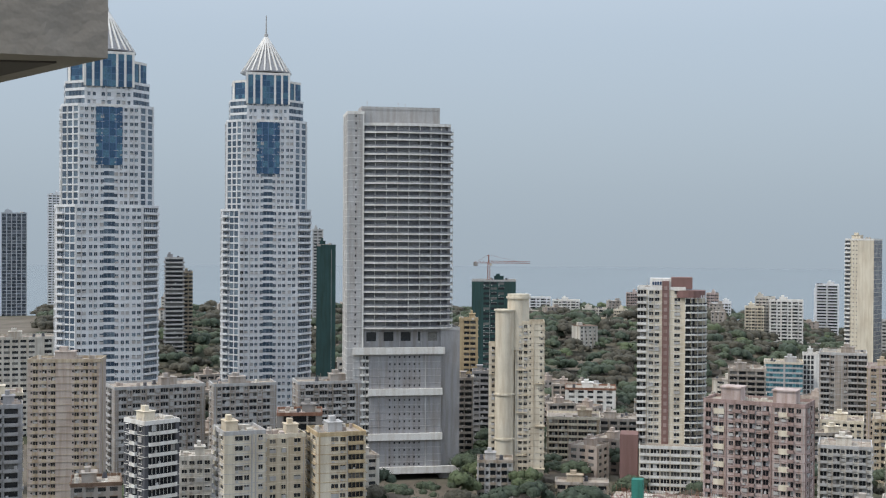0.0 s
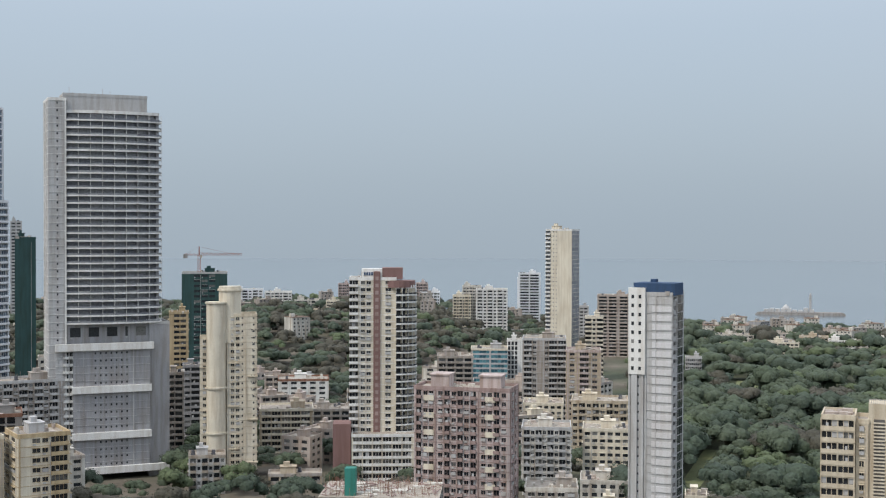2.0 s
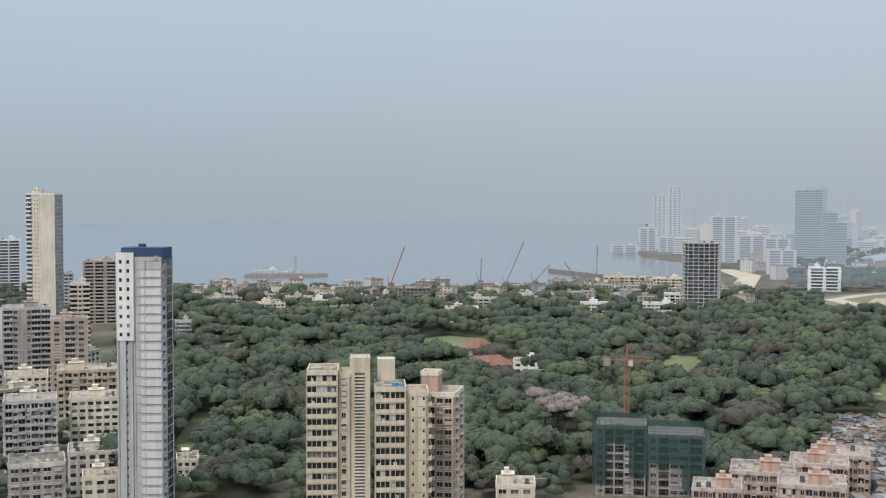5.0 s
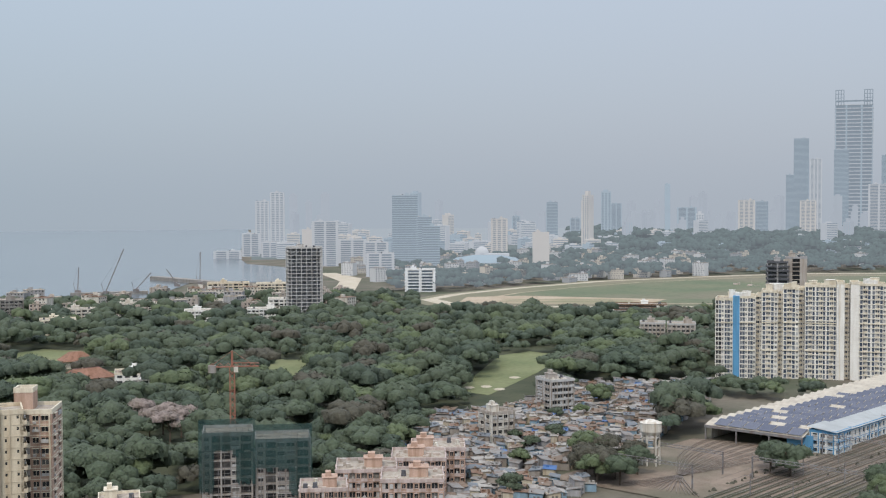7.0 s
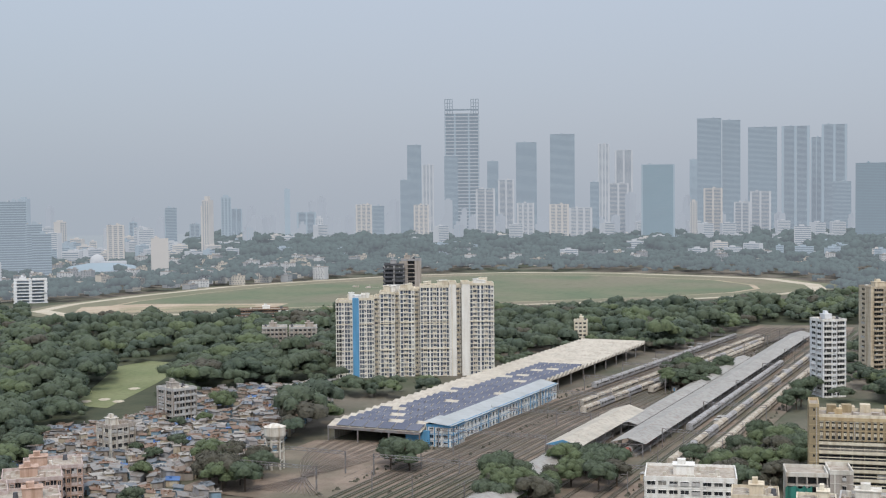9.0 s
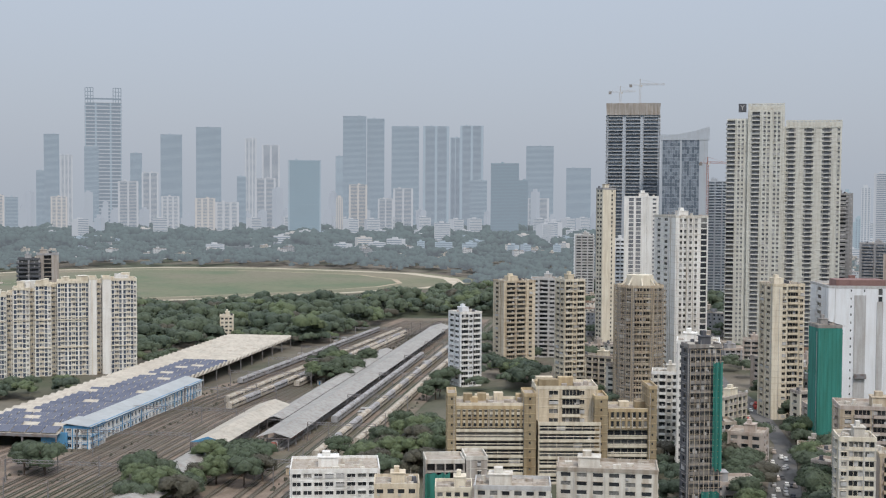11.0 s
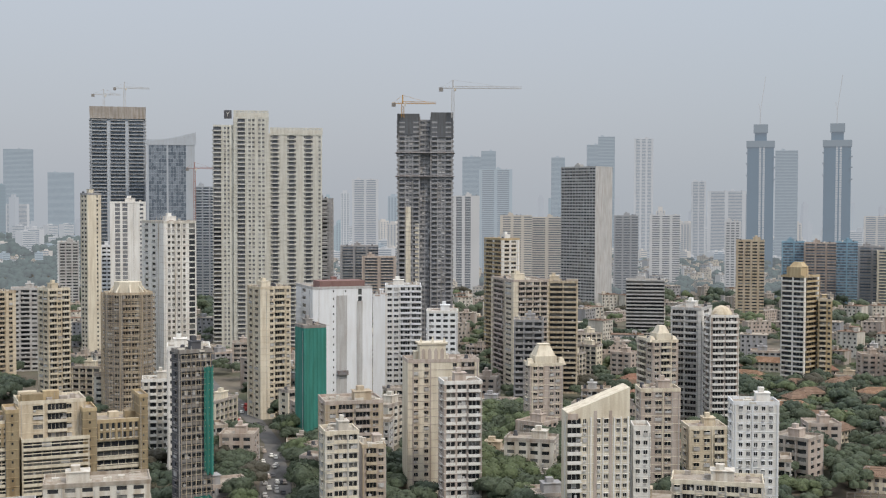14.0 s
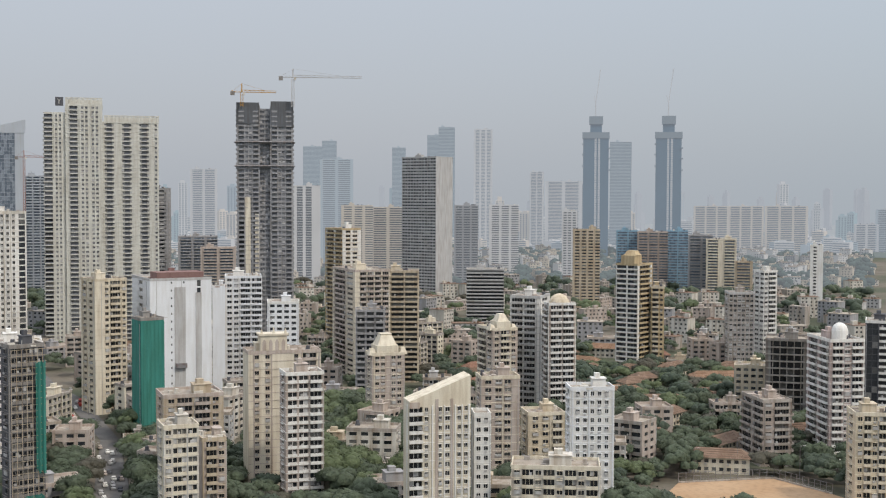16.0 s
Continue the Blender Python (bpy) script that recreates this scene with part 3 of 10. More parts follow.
sheet("racecourse_verge", "dry grass verge round the racetrack", "field", COURSE, 0.25, TURF)
sheet("racecourse_track", "pale sand racetrack round the turf", "racetrack", inset(COURSE, 0.965), 0.29, SAND)
sheet("racecourse_field", "dry green racecourse infield", "field", inset(COURSE, 0.925), 0.33, TURF)
sheet("racecourse_strip", "sandy training strip inside the racetrack", "racetrack", inset(COURSE, 0.80), 0.36, EARTH_PALE)
sheet("racecourse_lawn", "green inner lawn of the racecourse", "field", inset(COURSE, 0.785), 0.40, TURF_GREEN)
sheet("sand_yard", "bare sandy training yard on the racecourse", "ground", [(55, 1330), (63.5, 1315), (64.5, 1390), (58, 1430), (55.4, 1410)], 0.44, EARTH_PALE)
for d0 in (1352, 1378):
    sheet("yard_hedge", "low clipped strip across the sandy yard", "hedge", [(57, d0), (63, d0 - 6), (63, d0 - 1), (57, d0 + 5)], 0.48, GREEN_LAWN)
FAIRWAYS = {"a": [(54.9, 715), (56.4, 700), (58.6, 790), (59.9, 880), (58.3, 905), (56.9, 880)], "b": [(45.7, 795), (47.9, 785), (48.4, 860), (46.3, 875)], "c": [(34.4, 945), (36.4, 880), (38.4, 900), (38.6, 950), (36.5, 975)],
            "d": [(23.8, 540), (24.8, 545), (26.0, 640), (25.0, 640)], "e": [(26.3, 880), (27.4, 885), (27.3, 940), (26.4, 940)], "f": [(38.9, 800), (40.0, 790), (40.3, 830), (39.2, 835)], "g": [(42.9, 700), (44.2, 700), (44.0, 740), (43.1, 740)]}
for key in FAIRWAYS:
    sheet("fairway", "mown golf fairway between trees", "lawn", FAIRWAYS[key], 0.3, GREEN_LAWN)
for az, d in ((55.5, 728), (56.3, 732), (56.9, 722), (36.6, 905), (57.6, 770)):
    sheet("sand_bunker", "pale sand bunker on the fairway", "bunker", [(az + 0.28 * math.cos(i), d + 5 * math.sin(i)) for i in (0, 1, 2, 3, 4, 5, 6)][:6], 0.36, SAND)
sheet("playground", "bare earth sports ground", "playground", [(127.6, 440), (128.9, 482), (133.1, 498), (135.6, 478), (139, 450), (134, 420)], 0.3, EARTH)
sheet("avenue", "straight asphalt avenue between trees", "road", [(101.9, 380), (104.6, 380), (104.0, 463), (103.5, 574), (102.0, 690), (100.75, 754), (99.6, 900), (99.1, 900), (100.0, 754), (101.2, 690), (102.7, 574), (102.35, 463)], 0.25, ASPHALT)
sheet("shore_road", "concrete shore road curving to the bay", "road", [(49.2, 1500), (50.2, 1480), (50.6, 1760), (49.4, 1900), (48.6, 1900), (49.6, 1700)], 0.4, SAND)


def causeway(az0, d0, az1, d1, w, h, label):
    a, b = polar(az0, d0), polar(az1, d1)
    t = (b - a).normalized() * 0.5 * w
    n = Vector((-t.y, t.x, 0))
    s = Soup()
    s.prism([tuple((a - n)[:2]), tuple((b - n)[:2]), tuple((b + n)[:2]), tuple((a + n)[:2])], 0.2, h)
    tagged(new("jetty", s.mesh("jetty", CONCRETE)), label, "jetty")


causeway(44.5, 1640, 41.3, 1800, 14, 5.0, "long concrete causeway into the bay")
causeway(37.7, 1520, 41, 1530, 10, 3.5, "low works jetty with piles")
causeway(32.5, 1475, 34.5, 1480, 10, 3.0, "works jetty on the shore")


def islet_shrine():
    p = polar(28.7, 1700)
    ob = thing("islet_shrine", "white shrine with a slim minaret on an islet", "shrine", pose(p.x, p.y, 0.4, 0, 0, -28.7))
    s = Soup()
    s.prism([(-46, -6), (40, -10), (70, -2), (66, 14), (-30, 22)], -0.6, 3.5, 0.94)
    part("islet", s, CONCRETE, ob, "dark rocky base")
    s = Soup()
    r = random.Random(3)
    for i in range(9):
        x = -34 + i * 7.2
        s.box(x, x + 6, 0, 12, 3, 3 + r.uniform(3, 6.5))
    s.prism(disc(6, 16, -6, 8), 6, 10.5, 0.6)
    s.prism(disc(3.6, 16, -6, 8), 10.5, 13, 0.2)
    part("shrine_hall", s, GREY_PALE, ob)
    s = Soup()
    s.prism(disc(1.7, 10, 25, 4), 3, 26, 0.85)
    s.prism(disc(2.4, 10, 25, 4), 22, 23)
    s.prism(disc(1.4, 10, 25, 4), 26, 29.5, 0.1)
    part("minaret", s, GREY_PALE, ob)


islet_shrine()
for az, d, h, lean, mat in ((33.9, 1478, 46, 0.35, CRANE_R), (39.2, 1500, 52, 0.4, STEEL), (38.0, 1525, 30, 0.05, STEEL), (40.5, 1525, 22, 0.8, STEEL), (43.3, 1640, 42, 0.02, STEEL), (42.3, 1600, 22, -0.6, STEEL)):
    p = polar(az, d)
    ob = thing("crawler_crane", "lattice crawler crane standing on a works jetty", "crane", pose(p.x, p.y, 3.0, 0, 0, -az), "shore cranes")
    s = Soup()
    s.box(-3.5, 3.5, -2.5, 2.5, 0, 3.5)
    part("crane_body", s, mat, ob)
    s = Soup()
    s.beam((0, 0, 3), (h * lean, 0, h), 0.55)
    s.beam((-3, 0, 3), (-5, 0, 12), 0.3)
    s.beam((-5, 0, 12), (h * lean, 0, h), 0.1)
    part("boom", s, mat, ob)


def arena():
    p = polar(56.3, 1900)
    ob = thing("round_stadium", "low round hall with a flat curved roof", "stadium", pose(p.x, p.y, 0, 0, 0, -56.3))
    s = Soup()
    s.prism(disc(52, 40, 0, 52), 0, 14)
    part("drum", s, DIST_CREAM, ob)
    s = Soup()
    s.prism(disc(57, 40, 0, 52), 14, 20, 0.82)
    s.prism(disc(44, 40, 0, 52), 20, 24, 0.5)
    part("roof", s, DIST_BLUE, ob)
    q = polar(56.2, 1960)
    dm = thing("domed_hall", "white domed hall beside a round tower", "hall", pose(q.x, q.y, 0, 0, 0, -56.2))
    s = Soup()
    s.box(-14, 40, 0, 20, 0, 26)
    part("wall", s, DIST_PALE, dm)
    s = Soup()
    for i in range(5):
        s.prism(disc(11 * math.cos(i * 0.3), 20, -3, 10), 26 + 11 * math.sin(i * 0.3), 26 + 11 * math.sin((i + 1) * 0.3), math.cos((i + 1) * 0.3) / math.cos(i * 0.3))
    part("dome", s, DIST_PALE, dm)


arena()

# ---- buildings ----
# hillside and the streets before it
tower('residential_tower', 'tall brown-grey apartment tower with rows of small balconies', -16.85, 482.1, 26.2, 14.0, 63.5, turn=-10, fh=2.65, wall=TAUPE, trim=BEIGE, front='s1 ' + 'v1.2 p1.9 s.5 ' * 3 + 's6 ' + 'v1.2 p1.9 s.5 ' * 3 + 's1', side='s1', each=True)
tower('apartment_block', 'weathered grey apartment slab with dark recessed balconies', -12.7, 564.5, 40.2, 22.5, 43.4, turn=14, wall=GREY_WARM, trim=GREY_PALE, front='s1.5 ' + 'p2.8 s.5 w1.3 s.6 ' * 6 + 's1.5', side='s1 w1.2 s1 b2.4 s2', each=True, group='grey apartment slabs')
tower('apartment_block', 'weathered grey apartment slab with dark recessed balconies', -8.96, 558.3, 27.9, 14.0, 44.5, turn=10, wall=GREY_WARM, trim=GREY_PALE, front='s1.5 ' + 'w1.3 s.6 p2.8 s.5 ' * 4 + 's2', side='s1 w1.2 s2', each=True, group='grey apartment slabs')
tower('apartment_block', 'weathered grey apartment slab with dark recessed balconies', -5.14, 562.3, 28.8, 17.3, 44.6, turn=10, wall=GREY_WARM, trim=GREY_PALE, front='s1 ' + 'w1.3 s.6 b2.8 s.5 ' * 4 + 's2', side='s1 w1.2 s2', each=True, group='grey apartment slabs')
tower('residential_tower', 'dark grey and white tower with bracketed balconies', -12.63, 393.2, 12.3, 11.9, 52.7, turn=32, fh=3.3, wall=GREY_DARK, trim=WHITE, front='s1 b7 s1', side='s1 w1.2 s1 b2.2 s1 w1.2 s1', each=True, roof=CREAM_PALE)
tower('apartment_block', 'cream apartment block with green-grey trim', -8.96, 391.5, 13.0, 15.6, 49.0, turn=14, wall=CREAM_PALE, trim=GREY_PALE, front='s3 w2.2 s.4 w1.4 s1.2 s1.4 w1.2 s.8', side='s.6 b2 s.5 w1.4 s.5', each=True, roof=CREAM)
tower('apartment_block', 'cream apartment block with tall window bays', -7.13, 399.5, 13.0, 10.9, 46.6, turn=14, wall=CREAM, trim=CREAM_PALE, front='s1 w1.4 s1.4 w1 s2 w1.6 s1.2', side='s1 w1 s1', each=True, roof=CREAM)
tower('apartment_block', 'cream and orange apartment block with shaded balconies', -4.58, 396.8, 15.7, 16.1, 47.4, turn=14, wall=CREAM_PALE, trim=YELLOW, front='s3 w1.6 s.4 w1.2 s.6 b3.4 s.5', side='w1 s.6 w1 s.6', each=True, roof=GREY_PALE)
tower('unfinished_building', 'small unfinished building with bare dark floors', -6.51, 480, 17.2, 17.2, 42.0, wall=CONCRETE, front='o3 s.4 o3 s.4 o3', side='o3 s.4 o3', trim=TERRACOTTA)
tower('apartment_block', 'dark grey apartment block in shade', -19.38, 430, 12.1, 12.1, 54.0, wall=GREY, front='s1 b3 s.6 b3 s1', side='s1 w1.4 s1')
tower('apartment_block', 'white apartment house with curved bay windows on the slope', -19.04, 720, 46.0, 22.0, 53.7, wall=OFFWHITE, front='s1 ' + 'w1.6 s.6 ' * 8 + 's2 b2 s1', side='s1 w1.4 s1', base=12)
tower('apartment_block', 'cream apartment house among trees', -19.49, 560, 18.0, 18.0, 42.4, wall=CREAM_PALE, front='s1 b3 s.6 w1.4 s1 b2', side='s1 w1.4 s1')
tower('apartment_block', 'low white apartment house with a cluttered roof', -11.14, 430, 10.9, 12.0, 34.9, wall=OFFWHITE, front='s.6 ' + 'w1.4 s.7 ' * 4, side='s1 w1.4 s1', each=True)
tower('apartment_block', 'low concrete house with a tin roof', -15.47, 440, 16.7, 16.7, 25.2, wall=GREY_WARM, trim=TILE_BROWN, front='s.6 ' + 'w1.4 s.7 ' * 4, side='s1 w1.4 s1')
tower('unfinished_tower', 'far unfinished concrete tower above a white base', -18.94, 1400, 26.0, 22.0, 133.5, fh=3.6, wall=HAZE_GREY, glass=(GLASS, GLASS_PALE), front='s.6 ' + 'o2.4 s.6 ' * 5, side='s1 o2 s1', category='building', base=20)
tower('residential_tower', 'far pale ribbed apartment tower', -17.3, 1500, 13.6, 13.6, 157.0, wall=WHITE_COOL, front='s.6 w1.6 s.6 w1.6 s.6 w1.6', side='s1', base=20)
tower('residential_tower', 'dark glazed tower with pale floor bands', -12.13, 1000, 14.3, 14.3, 92.7, fh=3.4, wall=GREY, trim=GREY_PALE, front='b14', side='b6', roof=GREY, base=22)
tower('residential_tower', 'beige tower beside a glazed one', -11.53, 1010, 7.5, 12.0, 81.3, wall=BEIGE, front='s.5 b2.4 s.5 b2.4', side='s1', base=22)
tower('residential_tower', 'pale tower on the hill', -5.72, 1200, 10.2, 12.0, 116.6, wall=GREY_PALE, front='s.6 w1.6 s.6 w1.6 s.6', side='s1', base=22)
tower('netted_tower', 'tower wrapped in dark green netting', -5.34, 800, 12.2, 12.2, 104.3, wall=NET_DARK, front='s1', side='s1', category='building')
tower('unfinished_tower', 'unfinished tower half wrapped in dark green netting', 2.34, 900, 31.7, 22.0, 79.1, fh=3.6, wall=NET_DARK, trim=GREY_PALE, front='s4 w2 s.5 w2 s.5 w2 s4', side='s1', base=15)
tower('residential_tower', 'ochre apartment tower with a dark balcony strip', 1.2, 690, 10.3, 12.0, 64.7, wall=YELLOW, front='s2 p2.4 s.3 p2.4 s1', side='s1 w1.2 s1')
tower('apartment_block', 'grey apartment block with dark balconies', 1.02, 610, 8.8, 12.0, 40.9, wall=GREY_WARM, front='s.6 b2.6 s.4 b2.6 s.6', side='s1 w1.2 s1')
tower('apartment_block', 'dark grey apartment block with balconies', 1.79, 640, 9.3, 12.0, 41.1, wall=GREY, front='s.6 w1.6 s.4 b2.6 s.6', side='s1 w1.2 s1')
tower('apartment_block', 'pale apartment block with stained walls', -4.26, 600, 11.9, 12.0, 50.6, wall=OFFWHITE, front='s.6 w1.4 s.6 w1.4 s2', side='s1 w1.2 s1')
tower('apartment_block', 'white apartment block on the wooded hill', 4.22, 1400, 35.9, 22.0, 43.3, wall=WHITE_COOL, front='s.8 ' + 'b2.6 s.7 w1.3 s.7 ' * 3, side='s1 w1.4 s1', group='hill apartment blocks', base=40)
tower('apartment_block', 'white apartment block on the wooded hill', 5.64, 1380, 29.7, 22.0, 41.4, wall=WHITE, front='s.8 ' + 'b2.6 s.7 w1.3 s.7 ' * 3, side='s1 w1.4 s1', group='hill apartment blocks', base=40)
tower('apartment_block', 'white apartment block on the wooded hill', 6.93, 1300, 25.5, 22.0, 37.0, wall=OFFWHITE, front='s.8 ' + 'b2.6 s.7 w1.3 s.7 ' * 3, side='s1 w1.4 s1', group='hill apartment blocks', base=38)
tower('apartment_block', 'white apartment block on the wooded hill', 8.1, 1250, 13.3, 13.3, 39.0, wall=CREAM_PALE, front='s.8 ' + 'b2.6 s.7 w1.3 s.7 ' * 3, side='s1 w1.4 s1', group='hill apartment blocks', base=38)
tower('apartment_block', 'white apartment block on the wooded hill', 8.63, 1400, 13.6, 13.6, 49.4, wall=PINK, front='s.8 ' + 'b2.6 s.7 w1.3 s.7 ' * 3, side='s1 w1.4 s1', group='hill apartment blocks', base=38)
tower('apartment_block', 'white apartment block on the wooded hill', 12.18, 1350, 12.8, 12.8, 52.1, wall=PINK, front='s.8 ' + 'b2.6 s.7 w1.3 s.7 ' * 3, side='s1 w1.4 s1', group='hill apartment blocks', base=40)
tower('apartment_block', 'white apartment block on the wooded hill', 12.56, 1340, 20.8, 20.8, 43.2, wall=WHITE_COOL, front='s.8 ' + 'b2.6 s.7 w1.3 s.7 ' * 3, side='s1 w1.4 s1', group='hill apartment blocks', base=40)
tower('apartment_block', 'white apartment block on the wooded hill', 14.01, 1180, 17.1, 17.1, 47.6, wall=CREAM_PALE, front='s.8 ' + 'b2.6 s.7 w1.3 s.7 ' * 3, side='s1 w1.4 s1', group='hill apartment blocks', base=36)
tower('apartment_block', 'white apartment block on the wooded hill', 14.47, 1200, 18.3, 18.3, 55.6, wall=OFFWHITE, front='s.8 ' + 'b2.6 s.7 w1.3 s.7 ' * 3, side='s1 w1.4 s1', group='hill apartment blocks', base=36)
tower('apartment_block', 'white apartment block on the wooded hill', 15.38, 1150, 29.0, 22.0, 55.2, wall=WHITE, front='s.8 ' + 'b2.6 s.7 w1.3 s.7 ' * 3, side='s1 w1.4 s1', group='hill apartment blocks', base=34)
tower('apartment_block', 'white apartment block on the wooded hill', 16.99, 1400, 21.4, 21.4, 56.2, wall=WHITE_COOL, front='s.8 ' + 'b2.6 s.7 w1.3 s.7 ' * 3, side='s1 w1.4 s1', group='hill apartment blocks', base=34)
tower('apartment_block', 'beige apartment slab with long balconies', 6.01, 620, 26.1, 22.0, 20.9, wall=BEIGE, trim=CREAM_PALE, front='s1 ' + 'b4 s.5 ' * 5 + 's1', side='s1 w1.2 s1 w1.2 s1', each=True)
tower('apartment_block', 'grey apartment block in shade', 8.03, 640, 20.4, 20.4, 17.7, wall=GREY_WARM, front='s1 ' + 'b2.4 s.8 ' * 4, side='s1 w1.2 s1')
tower('institute_building', 'low white building with red panels', 6.77, 760, 30.5, 22.0, 18.8, wall=WHITE, trim=TERRACOTTA, front='s1 ' + 'w1.6 s1 ' * 5, side='s1 w1.2 s1')
tower('residential_tower', 'tall slim cream tower with a blank face and a blue-grey side', 18.43, 903.4, 19.9, 16.4, 110.1, turn=-20, wall=CREAM_PALE, trim=WHITE, front='b3 s1.2 v1.2 s.6 v1.2 s9', side='g4', glass=(GLASS, GLASS_DIM), base=10)
tower('white_panelled_tower', 'slender white tower with horizontal panel ribs and a navy crown', 22.58, 422.3, 15.1, 12.9, 88.6, turn=-18, wall=GREY_PALE, trim=GREY_PALE, front='s1.2 v1.4 v1.4 s1.2 s2 s8', side='s.6 w1.4 s.6 g3 s.5', glass=(GLASS, GLASS_J), roof=NAVY, each=True)
tower('residential_tower', 'white tower with balconies beyond the hill', 17.1, 1350, 23.8, 22.0, 63.0, wall=WHITE_COOL, front='s.8 b4 s.6 b4 s.8', side='s1', base=25)
tower('apartment_block', 'grey concrete apartment block with deep balconies', 17.79, 700, 24.2, 22.0, 48.9, wall=GREY_WARM, trim=GREY_PALE, front='s.5 b3 s.5 w1.2 s.5 s3 w1 s.5 b3 s.5 b3', side='s1 w1.2 s1', each=True)
tower('apartment_block', 'pale beige apartment block with pink panels', 19.57, 680, 18.8, 18.8, 44.4, wall=BEIGE, trim=PINK, front='s1 w1.3 s1.4 b2.4 s1 w1.3 s1', side='s1 w1.2 s1', each=True)
tower('residential_tower', 'cream tower with stacked balconies', 20.05, 820, 11.7, 12.0, 53.0, wall=CREAM_PALE, front='b3 s.6 w1.2 s.6 b3', side='s1')
tower('residential_tower', 'grey-brown stepped tower with balconies', 20.91, 1100, 28.1, 22.0, 52.9, wall=TAUPE, front='s.6 b2.4 s.6 b2.4 s1 b2.4 s.6', side='s1 w1 s1')
tower('residential_tower', 'pale slim tower standing in haze', 19.57, 1150, 9.2, 12.0, 40.0, wall=GREY_PALE, front='s.6 w1.5 s.6 w1.5 s.6', side='s1')
tower('office_building', 'glazed office block with a curved pale roof', 15.28, 800, 23.4, 22.0, 33.4, wall=GREY_PALE, trim=CREAM_PALE, front='s.6 r6 s.6 r6', side='r4', glass=(GLASS, GLASS_TEAL))
tower('office_building', 'white office block with vertical fins', 16.44, 820, 10.1, 12.0, 37.5, wall=WHITE, front='s.6 t1.4 s.6 t1.4 s.6 t1.4 s3', side='s1')
tower('apartment_block', 'weathered apartment block with flat roof terraces', 13.71, 700, 20.2, 20.2, 38.6, wall=GREY_WARM, front='s.6 ' + 'b2.4 s.6 ' * 4, side='s1 w1 s1')
tower('apartment_block', 'warm cream apartment block with arched roof screens', 20.32, 600, 26.9, 22.0, 27.9, wall=CREAM, trim=BEIGE, front='s.6 ' + 'w1.4 s.7 b2.2 s.6 ' * 4, side='s1 w1 s1', each=True)
tower('apartment_block', 'low cream apartment house with flat roof', 20.63, 540, 20.4, 20.4, 24.1, wall=CREAM_PALE, front='s.6 ' + 'w1.4 s.7 ' * 6, side='s1 w1 s1')
tower('apartment_block', 'grey-white apartment block with stacked balconies', 17.91, 520, 20.3, 20.3, 27.4, wall=OFFWHITE, trim=GREY_PALE, front='s.6 ' + 'b2.4 s.5 w1.2 s.5 ' * 4, side='s1 w1 s1', each=True)
tower('apartment_block', 'low cream terrace with small windows', 17.76, 640, 20.4, 20.4, 21.0, wall=CREAM_PALE, front='s.6 ' + 'w1.4 s.9 ' * 6, side='s1')
tower('apartment_block', 'stained concrete apartment house with stepped roofs', 18.14, 430, 18.0, 18.0, 20.6, wall=GREY_WARM, trim=OFFWHITE, front='s.6 ' + 'w1.4 s.7 ' * 5, side='s1 w1 s1', each=True)
tower('chapel_house', 'low white house with a green-striped turret', 20.53, 470, 17.8, 17.8, 15.7, wall=OFFWHITE, front='s.6 ' + 'w1.4 s.9 ' * 5, side='s1')
tower('house', 'flat-roofed cream house beside trees', 20.86, 430, 12.0, 12.0, 15.1, wall=CREAM_PALE, front='s.6 ' + 'w1.4 s.9 ' * 3, side='s1')
tower('house', 'flat-roofed pale house by the trees', 24.64, 470, 7.9, 12.0, 11.2, wall=CREAM_PALE, front='s.6 ' + 'w1.4 s.9 ' * 3, side='s1')
# gardens, shanties and the shore
tower('apartment_block', 'small cream apartment house among trees', 39.64, 400, 12.7, 12.7, 15.9, wall=CREAM_PALE, front='s.6 ' + 'w1.4 s.9 ' * 3, side='s1', each=True)
tower('apartment_block', 'old white four-storey house with balconies', 57.07, 562.9, 12.4, 12.1, 13.5, turn=30, wall=OFFWHITE, trim=GREY_WARM, front='s.6 ' + 'w1.3 s.7 ' * 4, side='s.5 w1 s.6 w1 s.5', each=True)
tower('apartment_block', 'grey five-storey house with open galleries', 59.82, 648.1, 13.6, 17.3, 16.0, turn=30, wall=GREY_WARM, trim=GREY_PALE, front='s.4 ' + 'p2.4 s.4 ' * 4, side='s.5 w1 s.6 w1 s.5', each=True)
tower('housing_block', 'faded pink four-storey flats with shaded galleries', 53.17, 460.8, 20.3, 20.3, 13.5, wall=SALMON, trim=PINK, front='s.5 ' + 'p2.2 s.5 w1.2 s.5 ' * 5, side='s1 w1 s1 w1 s1', each=True, roof=SALMON, group='pink flats')
tower('housing_block', 'faded pink four-storey flats with shaded galleries', 50.76, 442.4, 21.8, 20.3, 13.5, wall=SALMON, trim=PINK, front='s.5 ' + 'p2.2 s.5 w1.2 s.5 ' * 5, side='s1 w1 s1 w1 s1', each=True, roof=SALMON, group='pink flats')
tower('housing_block', 'faded pink four-storey flats with shaded galleries', 54.05, 479.8, 21.0, 19.5, 13.5, wall=SALMON, trim=PINK, front='s.5 ' + 'p2.2 s.5 w1.2 s.5 ' * 5, side='s1 w1 s1 w1 s1', each=True, roof=SALMON, group='pink flats')
tower('housing_block', 'faded pink four-storey flats with shaded galleries', 48.78, 414.2, 15.8, 15.8, 13.5, wall=SALMON, trim=PINK, front='s.5 ' + 'p2.2 s.5 w1.2 s.5 ' * 5, side='s1 w1 s1 w1 s1', each=True, roof=SALMON, group='pink flats')
